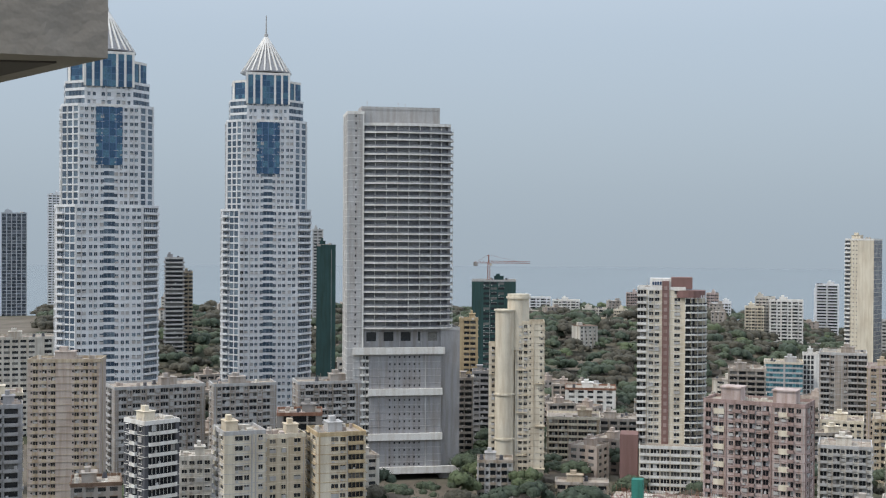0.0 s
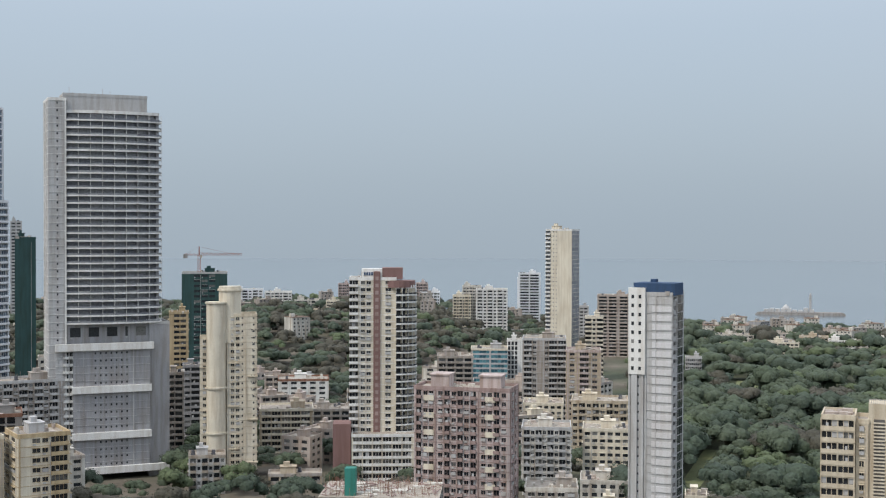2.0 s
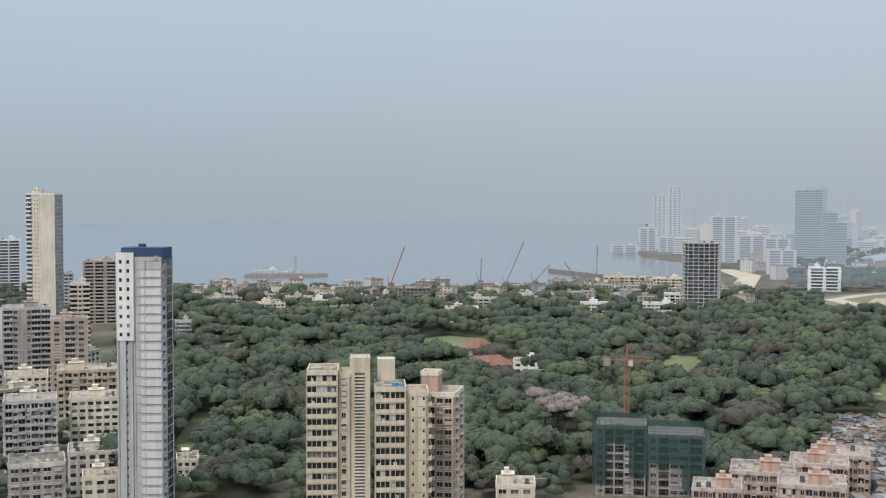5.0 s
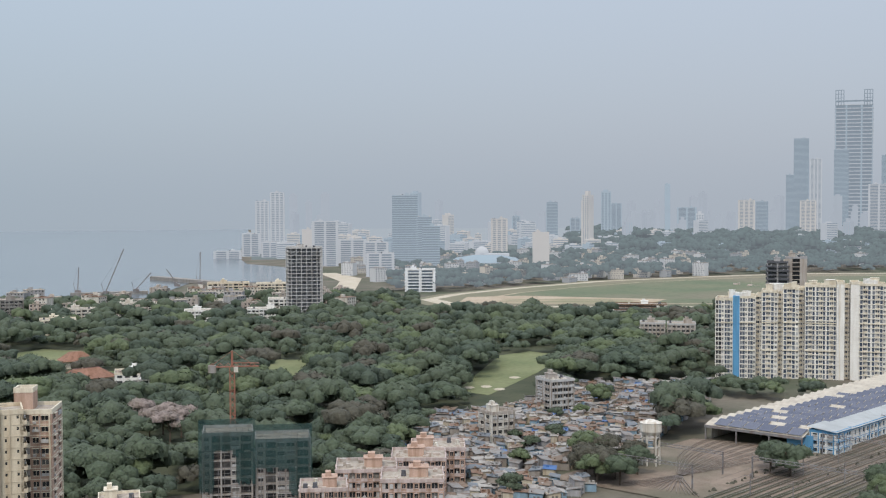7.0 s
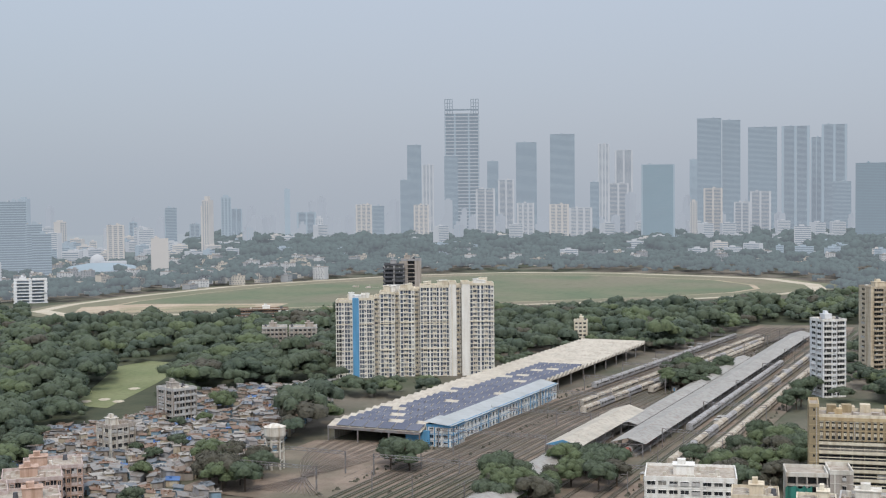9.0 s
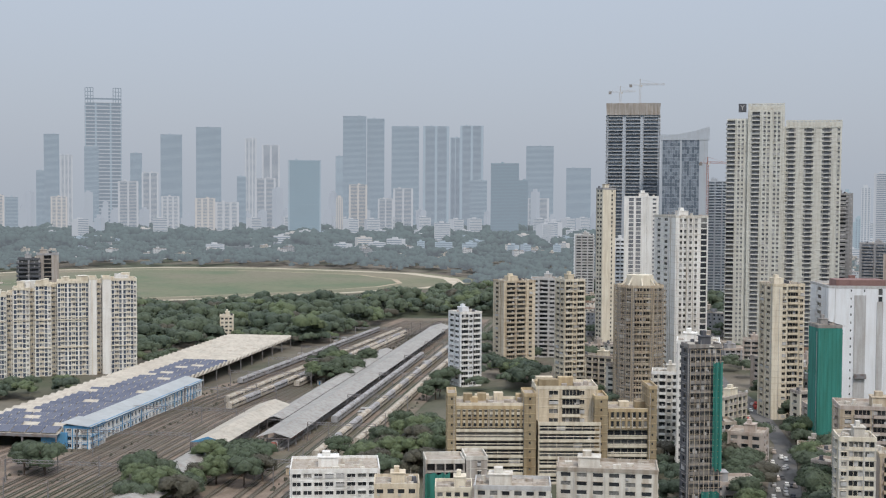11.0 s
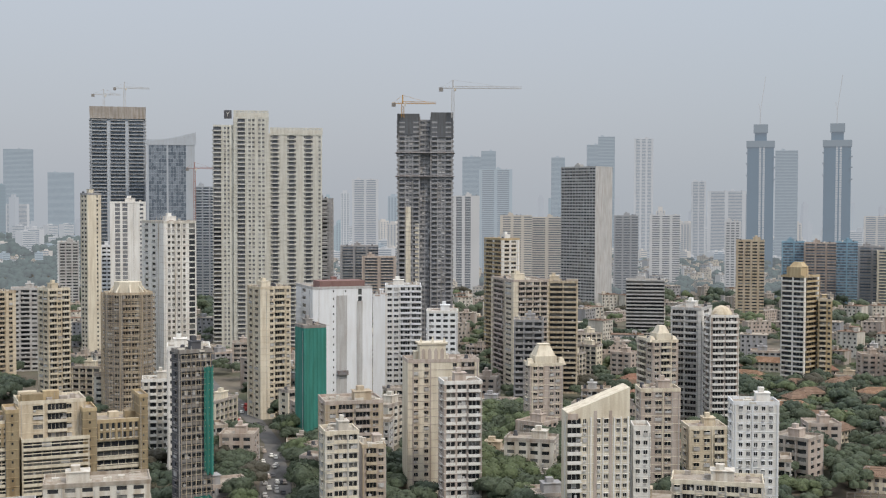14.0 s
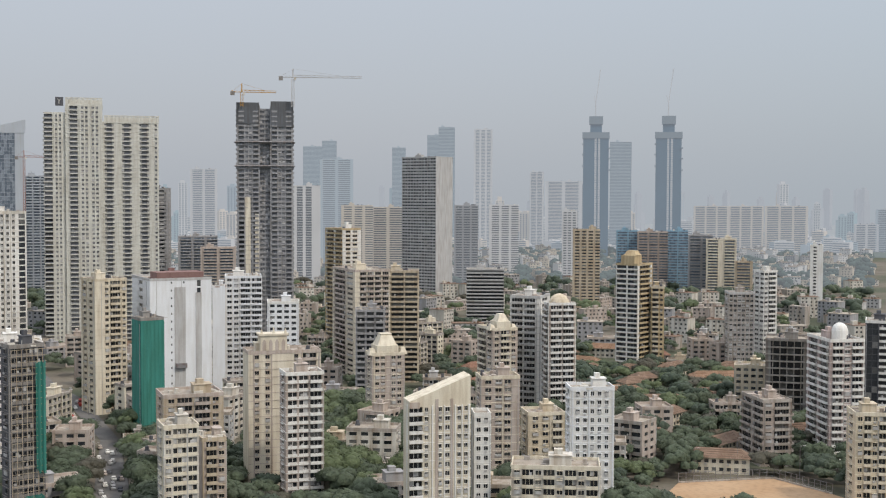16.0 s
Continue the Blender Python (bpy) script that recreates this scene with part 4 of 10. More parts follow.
tower('housing_block', 'faded pink four-storey flats with shaded galleries', 52.87, 425.5, 21.7, 20.7, 13.5, wall=SALMON, trim=PINK, front='s.5 ' + 'p2.2 s.5 w1.2 s.5 ' * 5, side='s1 w1 s1 w1 s1', each=True, roof=SALMON, group='pink flats')
tower('apartment_block', 'pale low apartment block near the shore', 43.23, 1131.1, 25.6, 20.4, 12.0, wall=WHITE, front='s.6 ' + 'w1.6 s.7 b2 s.6 ' * 4, side='s1 w1 s1', group='shore blocks')
tower('apartment_block', 'pale low apartment block near the shore', 44.68, 1250, 32.8, 22.0, 11.5, wall=OFFWHITE, front='s.6 ' + 'w1.6 s.7 b2 s.6 ' * 4, side='s1 w1 s1', group='shore blocks')
tower('apartment_block', 'pale low apartment block near the shore', 46.12, 1134.9, 29.2, 21.7, 12.0, wall=WHITE, front='s.6 ' + 'w1.6 s.7 b2 s.6 ' * 4, side='s1 w1 s1', group='shore blocks')
tower('apartment_block', 'pale low apartment block near the shore', 47.3, 1200, 40.5, 22.0, 15.8, wall=WHITE, front='s.6 ' + 'w1.6 s.7 b2 s.6 ' * 4, side='s1 w1 s1', group='shore blocks')
tower('apartment_block', 'pale low apartment block near the shore', 44.56, 1400, 46.2, 22.0, 18.7, wall=CREAM, front='s.6 ' + 'w1.6 s.7 b2 s.6 ' * 4, side='s1 w1 s1', group='shore blocks')
tower('apartment_block', 'pale low apartment block near the shore', 46.5, 1380, 33.0, 22.0, 19.0, wall=CREAM_PALE, front='s.6 ' + 'w1.6 s.7 b2 s.6 ' * 4, side='s1 w1 s1', group='shore blocks')
tower('apartment_block', 'pale low apartment block near the shore', 30.87, 1167.8, 22.9, 21.4, 12.0, wall=WHITE, front='s.6 ' + 'w1.6 s.7 b2 s.6 ' * 4, side='s1 w1 s1', group='shore blocks')
tower('apartment_block', 'pale low apartment block near the shore', 34.97, 1150, 30.7, 22.0, 23.9, wall=CONCRETE, front='s.6 ' + 'w1.6 s.7 b2 s.6 ' * 4, side='s1 w1 s1', group='shore blocks')
tower('apartment_block', 'pale low apartment block near the shore', 28.34, 1131.1, 28.9, 19.9, 12.0, wall=CREAM_PALE, front='s.6 ' + 'w1.6 s.7 b2 s.6 ' * 4, side='s1 w1 s1', group='shore blocks')
tower('apartment_block', 'pale low apartment block near the shore', 32.37, 1174.9, 38.6, 19.6, 12.0, wall=OFFWHITE, front='s.6 ' + 'w1.6 s.7 b2 s.6 ' * 4, side='s1 w1 s1', group='shore blocks')
tower('apartment_block', 'pale low apartment block near the shore', 37.14, 1076.9, 29.0, 19.7, 12.0, wall=CREAM_PALE, front='s.6 ' + 'w1.6 s.7 b2 s.6 ' * 4, side='s1 w1 s1', group='shore blocks')
tower('apartment_block', 'pale low apartment block near the shore', 37.91, 1176.0, 42.4, 18.7, 12.0, wall=OFFWHITE, front='s.6 ' + 'w1.6 s.7 b2 s.6 ' * 4, side='s1 w1 s1', group='shore blocks')
tower('apartment_block', 'pale low apartment block near the shore', 40.5, 1227.2, 44.4, 19.3, 12.0, wall=OFFWHITE, front='s.6 ' + 'w1.6 s.7 b2 s.6 ' * 4, side='s1 w1 s1', group='shore blocks')
tower('apartment_block', 'pale low apartment block near the shore', 26.29, 1202.1, 35.1, 19.2, 12.0, wall=OFFWHITE, front='s.6 ' + 'w1.6 s.7 b2 s.6 ' * 4, side='s1 w1 s1', group='shore blocks')
tower('apartment_block', 'pale low apartment block near the shore', 29.69, 1198.3, 25.8, 18.8, 12.0, wall=BEIGE, front='s.6 ' + 'w1.6 s.7 b2 s.6 ' * 4, side='s1 w1 s1', group='shore blocks')
tower('apartment_block', 'pale low apartment block near the shore', 33.76, 1223.9, 19.0, 19.0, 12.0, wall=OFFWHITE, front='s.6 ' + 'w1.6 s.7 b2 s.6 ' * 4, side='s1 w1 s1', group='shore blocks')
tower('apartment_block', 'pale low apartment block near the shore', 24.5, 950, 11.7, 12.0, 14.8, wall=GREY_PALE, front='s.6 ' + 'w1.6 s.7 b2 s.6 ' * 4, side='s1 w1 s1', group='shore blocks')
tower('unfinished_tower', 'bare grey concrete frame of a tower', 47.98, 1150, 33.5, 22.0, 66.6, fh=3.4, wall=GREY_PALE, front='s.4 ' + 'o3 s.55 ' * 7, side='s.4 ' + 'o3 s.55 ' * 4, glass=(GLASS, GLASS_DIM))
# far towers over the bay and the racecourse, haze glow in their materials
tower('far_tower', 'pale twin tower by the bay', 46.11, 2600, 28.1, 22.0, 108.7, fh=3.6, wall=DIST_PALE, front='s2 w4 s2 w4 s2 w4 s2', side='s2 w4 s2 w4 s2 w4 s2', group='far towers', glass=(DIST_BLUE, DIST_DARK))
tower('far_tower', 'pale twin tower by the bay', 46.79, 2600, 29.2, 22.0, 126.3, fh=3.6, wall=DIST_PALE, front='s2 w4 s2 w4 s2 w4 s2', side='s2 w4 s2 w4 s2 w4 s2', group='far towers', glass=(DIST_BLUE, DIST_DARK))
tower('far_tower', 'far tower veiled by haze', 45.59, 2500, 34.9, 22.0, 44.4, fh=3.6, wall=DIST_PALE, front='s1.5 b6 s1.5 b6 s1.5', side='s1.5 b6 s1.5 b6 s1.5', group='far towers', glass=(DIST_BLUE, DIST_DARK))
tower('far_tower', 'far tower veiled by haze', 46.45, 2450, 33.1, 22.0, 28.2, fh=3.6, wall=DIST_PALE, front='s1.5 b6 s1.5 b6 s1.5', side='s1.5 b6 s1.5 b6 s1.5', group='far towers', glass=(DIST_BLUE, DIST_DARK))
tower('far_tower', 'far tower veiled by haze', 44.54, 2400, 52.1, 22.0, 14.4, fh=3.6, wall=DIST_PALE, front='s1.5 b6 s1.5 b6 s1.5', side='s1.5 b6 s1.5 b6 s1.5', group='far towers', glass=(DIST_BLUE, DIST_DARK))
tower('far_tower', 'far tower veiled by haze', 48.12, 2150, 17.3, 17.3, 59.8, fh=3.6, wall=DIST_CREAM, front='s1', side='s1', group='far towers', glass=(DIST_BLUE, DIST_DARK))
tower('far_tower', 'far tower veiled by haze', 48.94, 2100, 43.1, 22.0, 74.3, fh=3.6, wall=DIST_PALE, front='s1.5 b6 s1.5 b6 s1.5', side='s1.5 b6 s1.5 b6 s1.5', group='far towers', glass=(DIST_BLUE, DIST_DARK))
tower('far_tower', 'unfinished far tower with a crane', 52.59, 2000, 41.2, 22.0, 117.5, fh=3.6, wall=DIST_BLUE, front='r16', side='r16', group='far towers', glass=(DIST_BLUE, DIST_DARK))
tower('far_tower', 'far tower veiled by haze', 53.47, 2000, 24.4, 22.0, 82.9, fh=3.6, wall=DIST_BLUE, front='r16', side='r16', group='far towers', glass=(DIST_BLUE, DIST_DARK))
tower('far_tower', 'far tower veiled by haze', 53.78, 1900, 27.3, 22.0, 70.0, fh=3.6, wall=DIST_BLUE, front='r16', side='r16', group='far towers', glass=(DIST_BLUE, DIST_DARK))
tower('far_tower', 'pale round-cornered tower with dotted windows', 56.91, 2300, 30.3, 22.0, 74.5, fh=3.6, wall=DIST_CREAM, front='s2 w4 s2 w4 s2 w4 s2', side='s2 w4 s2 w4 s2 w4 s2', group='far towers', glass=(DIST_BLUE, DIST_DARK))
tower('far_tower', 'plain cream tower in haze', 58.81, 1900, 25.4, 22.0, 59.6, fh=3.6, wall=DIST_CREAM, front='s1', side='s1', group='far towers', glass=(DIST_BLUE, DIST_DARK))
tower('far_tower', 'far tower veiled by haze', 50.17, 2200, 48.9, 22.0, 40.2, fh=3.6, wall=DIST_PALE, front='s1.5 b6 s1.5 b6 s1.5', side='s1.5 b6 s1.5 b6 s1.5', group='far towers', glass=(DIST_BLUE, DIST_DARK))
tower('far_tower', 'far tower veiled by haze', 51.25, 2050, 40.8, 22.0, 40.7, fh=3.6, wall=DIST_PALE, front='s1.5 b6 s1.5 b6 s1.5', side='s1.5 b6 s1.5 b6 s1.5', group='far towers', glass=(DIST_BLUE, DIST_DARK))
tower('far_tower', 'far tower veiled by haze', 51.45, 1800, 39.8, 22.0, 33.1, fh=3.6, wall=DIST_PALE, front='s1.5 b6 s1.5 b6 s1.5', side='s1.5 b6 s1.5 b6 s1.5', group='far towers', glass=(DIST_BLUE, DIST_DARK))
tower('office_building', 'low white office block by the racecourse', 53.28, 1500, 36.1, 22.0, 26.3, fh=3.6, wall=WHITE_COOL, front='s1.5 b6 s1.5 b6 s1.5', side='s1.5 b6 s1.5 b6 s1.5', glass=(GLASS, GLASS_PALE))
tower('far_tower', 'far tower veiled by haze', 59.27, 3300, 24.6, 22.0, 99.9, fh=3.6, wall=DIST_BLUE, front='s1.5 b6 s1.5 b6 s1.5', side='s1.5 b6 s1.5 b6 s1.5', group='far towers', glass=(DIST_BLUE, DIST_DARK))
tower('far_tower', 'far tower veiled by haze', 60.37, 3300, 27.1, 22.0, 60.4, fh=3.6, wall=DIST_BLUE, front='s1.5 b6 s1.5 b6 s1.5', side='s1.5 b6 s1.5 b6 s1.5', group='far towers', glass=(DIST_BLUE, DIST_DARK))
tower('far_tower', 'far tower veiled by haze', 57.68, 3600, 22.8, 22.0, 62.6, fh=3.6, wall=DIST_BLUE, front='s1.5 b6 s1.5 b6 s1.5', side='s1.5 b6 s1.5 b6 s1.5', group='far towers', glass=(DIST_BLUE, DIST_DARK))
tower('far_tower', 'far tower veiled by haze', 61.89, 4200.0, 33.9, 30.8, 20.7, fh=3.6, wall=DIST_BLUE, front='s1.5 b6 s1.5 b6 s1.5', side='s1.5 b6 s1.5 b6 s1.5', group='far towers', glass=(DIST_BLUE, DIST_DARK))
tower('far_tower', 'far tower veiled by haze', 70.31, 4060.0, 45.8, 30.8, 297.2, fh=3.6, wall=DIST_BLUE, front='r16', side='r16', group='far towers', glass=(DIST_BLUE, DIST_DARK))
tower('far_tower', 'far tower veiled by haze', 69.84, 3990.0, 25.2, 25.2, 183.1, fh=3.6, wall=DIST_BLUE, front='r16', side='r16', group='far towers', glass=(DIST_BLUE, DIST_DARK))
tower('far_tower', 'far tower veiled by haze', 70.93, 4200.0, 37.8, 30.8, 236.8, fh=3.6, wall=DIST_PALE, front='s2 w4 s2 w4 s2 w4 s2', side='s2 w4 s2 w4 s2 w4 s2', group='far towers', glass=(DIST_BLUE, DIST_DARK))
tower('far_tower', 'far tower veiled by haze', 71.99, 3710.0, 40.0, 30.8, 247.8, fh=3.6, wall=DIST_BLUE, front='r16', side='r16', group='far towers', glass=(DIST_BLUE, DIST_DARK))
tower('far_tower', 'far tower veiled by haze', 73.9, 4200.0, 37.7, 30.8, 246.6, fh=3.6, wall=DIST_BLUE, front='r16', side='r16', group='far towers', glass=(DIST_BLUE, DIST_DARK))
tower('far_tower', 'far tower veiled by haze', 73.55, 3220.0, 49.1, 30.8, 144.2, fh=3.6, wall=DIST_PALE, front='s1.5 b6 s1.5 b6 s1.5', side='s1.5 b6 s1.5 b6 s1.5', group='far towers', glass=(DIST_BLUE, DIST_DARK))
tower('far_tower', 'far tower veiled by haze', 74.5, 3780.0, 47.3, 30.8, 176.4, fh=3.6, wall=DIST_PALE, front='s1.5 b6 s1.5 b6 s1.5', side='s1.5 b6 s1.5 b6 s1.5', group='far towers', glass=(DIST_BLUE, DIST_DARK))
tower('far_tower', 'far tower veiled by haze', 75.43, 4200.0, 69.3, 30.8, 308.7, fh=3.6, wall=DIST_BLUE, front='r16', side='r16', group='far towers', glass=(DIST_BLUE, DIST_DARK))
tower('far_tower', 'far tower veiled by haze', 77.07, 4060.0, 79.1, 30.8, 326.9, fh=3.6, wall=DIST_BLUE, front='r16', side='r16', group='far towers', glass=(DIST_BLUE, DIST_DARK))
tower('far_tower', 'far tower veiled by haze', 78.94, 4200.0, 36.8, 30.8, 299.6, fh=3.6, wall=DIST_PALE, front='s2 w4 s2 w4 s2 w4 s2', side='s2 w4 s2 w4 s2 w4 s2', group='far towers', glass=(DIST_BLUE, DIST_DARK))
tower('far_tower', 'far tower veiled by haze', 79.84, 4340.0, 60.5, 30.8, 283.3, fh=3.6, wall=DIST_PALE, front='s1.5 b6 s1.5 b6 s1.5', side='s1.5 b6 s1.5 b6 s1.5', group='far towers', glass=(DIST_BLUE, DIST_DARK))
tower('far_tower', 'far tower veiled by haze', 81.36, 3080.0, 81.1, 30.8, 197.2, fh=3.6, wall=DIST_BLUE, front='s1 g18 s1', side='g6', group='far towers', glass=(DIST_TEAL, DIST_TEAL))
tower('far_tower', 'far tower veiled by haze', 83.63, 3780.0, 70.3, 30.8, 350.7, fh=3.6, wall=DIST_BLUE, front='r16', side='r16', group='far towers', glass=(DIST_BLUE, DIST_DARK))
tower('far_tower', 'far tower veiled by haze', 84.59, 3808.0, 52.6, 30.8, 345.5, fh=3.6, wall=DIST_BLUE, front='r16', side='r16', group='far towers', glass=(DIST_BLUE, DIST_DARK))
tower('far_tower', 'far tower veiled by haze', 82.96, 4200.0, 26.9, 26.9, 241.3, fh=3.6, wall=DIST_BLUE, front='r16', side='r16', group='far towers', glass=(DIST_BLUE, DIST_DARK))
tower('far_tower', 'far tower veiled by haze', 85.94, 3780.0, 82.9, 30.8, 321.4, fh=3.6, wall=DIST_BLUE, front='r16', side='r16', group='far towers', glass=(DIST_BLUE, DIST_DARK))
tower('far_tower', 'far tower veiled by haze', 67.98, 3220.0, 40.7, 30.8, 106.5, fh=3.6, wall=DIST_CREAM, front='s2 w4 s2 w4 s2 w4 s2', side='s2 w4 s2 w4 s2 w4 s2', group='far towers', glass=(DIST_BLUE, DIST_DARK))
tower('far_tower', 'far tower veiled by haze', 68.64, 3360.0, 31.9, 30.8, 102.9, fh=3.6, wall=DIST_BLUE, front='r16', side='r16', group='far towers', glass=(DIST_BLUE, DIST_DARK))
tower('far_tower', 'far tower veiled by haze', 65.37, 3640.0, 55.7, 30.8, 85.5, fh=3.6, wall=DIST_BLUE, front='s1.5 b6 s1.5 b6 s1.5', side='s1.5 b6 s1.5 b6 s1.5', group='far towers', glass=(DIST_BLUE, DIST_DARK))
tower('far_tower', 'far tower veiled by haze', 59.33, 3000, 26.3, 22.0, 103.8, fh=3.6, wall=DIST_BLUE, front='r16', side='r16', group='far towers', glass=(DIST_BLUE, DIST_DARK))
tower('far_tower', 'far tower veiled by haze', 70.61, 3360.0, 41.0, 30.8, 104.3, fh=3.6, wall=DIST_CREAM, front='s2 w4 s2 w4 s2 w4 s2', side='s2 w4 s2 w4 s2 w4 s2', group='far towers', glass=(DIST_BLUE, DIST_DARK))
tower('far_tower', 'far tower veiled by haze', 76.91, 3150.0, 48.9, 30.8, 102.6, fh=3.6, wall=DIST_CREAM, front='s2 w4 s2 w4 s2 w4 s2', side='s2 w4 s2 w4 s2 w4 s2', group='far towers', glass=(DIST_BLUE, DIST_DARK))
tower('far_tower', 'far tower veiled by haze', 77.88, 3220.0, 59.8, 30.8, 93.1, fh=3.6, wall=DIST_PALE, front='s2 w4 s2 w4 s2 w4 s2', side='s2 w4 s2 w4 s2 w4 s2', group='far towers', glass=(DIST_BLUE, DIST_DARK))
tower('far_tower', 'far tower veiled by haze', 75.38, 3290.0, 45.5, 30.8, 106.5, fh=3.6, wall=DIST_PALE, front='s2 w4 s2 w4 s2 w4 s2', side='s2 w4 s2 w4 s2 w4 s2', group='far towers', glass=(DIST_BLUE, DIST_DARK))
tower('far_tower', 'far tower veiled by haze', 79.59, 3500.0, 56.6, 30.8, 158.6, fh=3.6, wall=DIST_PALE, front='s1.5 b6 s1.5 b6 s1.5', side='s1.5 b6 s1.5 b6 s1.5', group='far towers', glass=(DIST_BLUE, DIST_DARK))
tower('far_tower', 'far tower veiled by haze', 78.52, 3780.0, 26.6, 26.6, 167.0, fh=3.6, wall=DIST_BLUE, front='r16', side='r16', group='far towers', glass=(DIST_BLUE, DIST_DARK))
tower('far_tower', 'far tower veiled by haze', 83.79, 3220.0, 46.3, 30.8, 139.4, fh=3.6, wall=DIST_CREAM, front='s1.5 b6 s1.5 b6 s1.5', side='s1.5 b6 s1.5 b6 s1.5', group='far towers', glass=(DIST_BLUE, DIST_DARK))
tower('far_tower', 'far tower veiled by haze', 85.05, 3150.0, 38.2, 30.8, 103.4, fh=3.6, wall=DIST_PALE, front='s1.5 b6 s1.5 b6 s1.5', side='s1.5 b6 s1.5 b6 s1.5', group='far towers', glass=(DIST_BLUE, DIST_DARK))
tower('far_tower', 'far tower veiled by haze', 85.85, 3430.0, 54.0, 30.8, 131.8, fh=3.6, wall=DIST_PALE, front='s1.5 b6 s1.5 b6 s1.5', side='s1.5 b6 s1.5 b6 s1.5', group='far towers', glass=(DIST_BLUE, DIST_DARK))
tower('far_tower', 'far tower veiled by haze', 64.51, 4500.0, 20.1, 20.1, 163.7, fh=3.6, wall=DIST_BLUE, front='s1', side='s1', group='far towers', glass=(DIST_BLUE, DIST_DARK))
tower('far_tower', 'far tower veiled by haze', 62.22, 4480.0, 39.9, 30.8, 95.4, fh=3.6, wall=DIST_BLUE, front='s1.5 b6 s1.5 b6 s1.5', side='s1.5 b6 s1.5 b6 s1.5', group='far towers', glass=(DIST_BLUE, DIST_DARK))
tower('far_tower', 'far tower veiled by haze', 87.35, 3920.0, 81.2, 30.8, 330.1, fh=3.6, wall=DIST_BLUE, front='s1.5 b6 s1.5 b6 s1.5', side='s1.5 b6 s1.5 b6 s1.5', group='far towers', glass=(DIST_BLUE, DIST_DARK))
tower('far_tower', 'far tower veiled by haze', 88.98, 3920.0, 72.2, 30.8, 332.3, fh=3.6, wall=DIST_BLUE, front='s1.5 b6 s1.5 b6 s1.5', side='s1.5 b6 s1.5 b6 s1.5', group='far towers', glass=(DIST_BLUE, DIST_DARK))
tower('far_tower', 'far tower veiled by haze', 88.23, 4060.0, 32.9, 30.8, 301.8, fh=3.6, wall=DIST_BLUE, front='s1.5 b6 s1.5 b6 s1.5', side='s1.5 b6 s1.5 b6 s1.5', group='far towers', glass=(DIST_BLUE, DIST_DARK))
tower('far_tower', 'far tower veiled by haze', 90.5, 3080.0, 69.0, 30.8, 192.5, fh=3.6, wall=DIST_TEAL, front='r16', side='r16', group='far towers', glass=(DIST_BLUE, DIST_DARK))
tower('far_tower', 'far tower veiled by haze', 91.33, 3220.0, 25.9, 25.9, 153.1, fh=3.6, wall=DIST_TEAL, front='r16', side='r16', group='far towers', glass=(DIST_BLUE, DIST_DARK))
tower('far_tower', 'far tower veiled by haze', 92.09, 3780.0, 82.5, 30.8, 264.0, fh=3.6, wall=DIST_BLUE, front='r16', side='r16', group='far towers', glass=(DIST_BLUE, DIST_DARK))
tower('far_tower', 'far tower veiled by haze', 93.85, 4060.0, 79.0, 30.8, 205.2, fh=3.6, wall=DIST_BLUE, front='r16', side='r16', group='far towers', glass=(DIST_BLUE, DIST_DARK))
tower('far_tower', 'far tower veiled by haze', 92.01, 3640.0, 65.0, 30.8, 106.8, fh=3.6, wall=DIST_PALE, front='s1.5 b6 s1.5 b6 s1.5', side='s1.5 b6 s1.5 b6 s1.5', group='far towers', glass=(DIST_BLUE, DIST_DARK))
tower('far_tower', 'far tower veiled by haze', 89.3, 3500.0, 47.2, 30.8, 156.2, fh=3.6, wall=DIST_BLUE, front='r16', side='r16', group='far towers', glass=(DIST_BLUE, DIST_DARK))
tower('far_tower', 'far tower veiled by haze', 82.97, 4200.0, 30.2, 30.2, 243.6, fh=3.6, wall=DIST_BLUE, front='r16', side='r16', group='far towers', glass=(DIST_BLUE, DIST_DARK))
tower('office_building', 'low white office block by the racecourse', 94.13, 1500, 23.2, 22.0, 65.5, fh=3.6, wall=WHITE_COOL, front='s1.5 b6 s1.5 b6 s1.5', side='s1.5 b6 s1.5 b6 s1.5', glass=(GLASS, GLASS_PALE))
# city quarter beside the railway and down the avenue
tower('apartment_block', 'white apartment tower with pale blue trim and rounded balconies', 89.0, 723.3, 14.0, 15.3, 42.5, turn=28, wall=WHITE_COOL, trim=WHITE, front='s.5 b2.6 s.4 w1.2 s.4 b2.6 s.5', side='s.5 w1.2 s.5 w1.2 s.5', each=True)
tower('residential_tower', 'cream apartment tower with brown balcony stacks', 91.22, 804.6, 22.3, 17.1, 55.6, turn=25, wall=CREAM, trim=BEIGE, front='s1 b2.6 s.6 b2.6 s1.2 w1 s1', side='s1 w1 s2', each=True)
tower('apartment_block', 'grey-white apartment block with small balconies', 92.32, 860, 17.4, 17.4, 53.7, wall=GREY_PALE, front='s.6 w1.4 s.6 b2.4 s.6 w1.4 s.6', side='s1')
tower('residential_tower', 'ochre and brown apartment tower with a parapet crown', 93.75, 702.6, 12.5, 13.4, 63.4, turn=25, wall=CREAM, trim=CREAM_PALE, front='s.4 b2.4 s.4 w1 s.4 b2.4 s.4', side='s.5 w1 s.5 w1 s.5', each=True)
tower('residential_tower', 'slim beige tower with a blank flank', 95.25, 852.5, 10.0, 9.1, 115.9, turn=30, wall=CREAM_PALE, trim=GREY, front='s6 w1 s2', side='s.6 w1.2 s.6 w1.2 s.6')
tower('residential_tower', 'white-framed tower with blue-grey glass strips', 96.69, 900, 24.2, 22.0, 110.4, wall=WHITE, front='s2 t2 s1 t2 s5 w1.4 s1', side='s1', glass=(GLASS, GLASS_DIM))
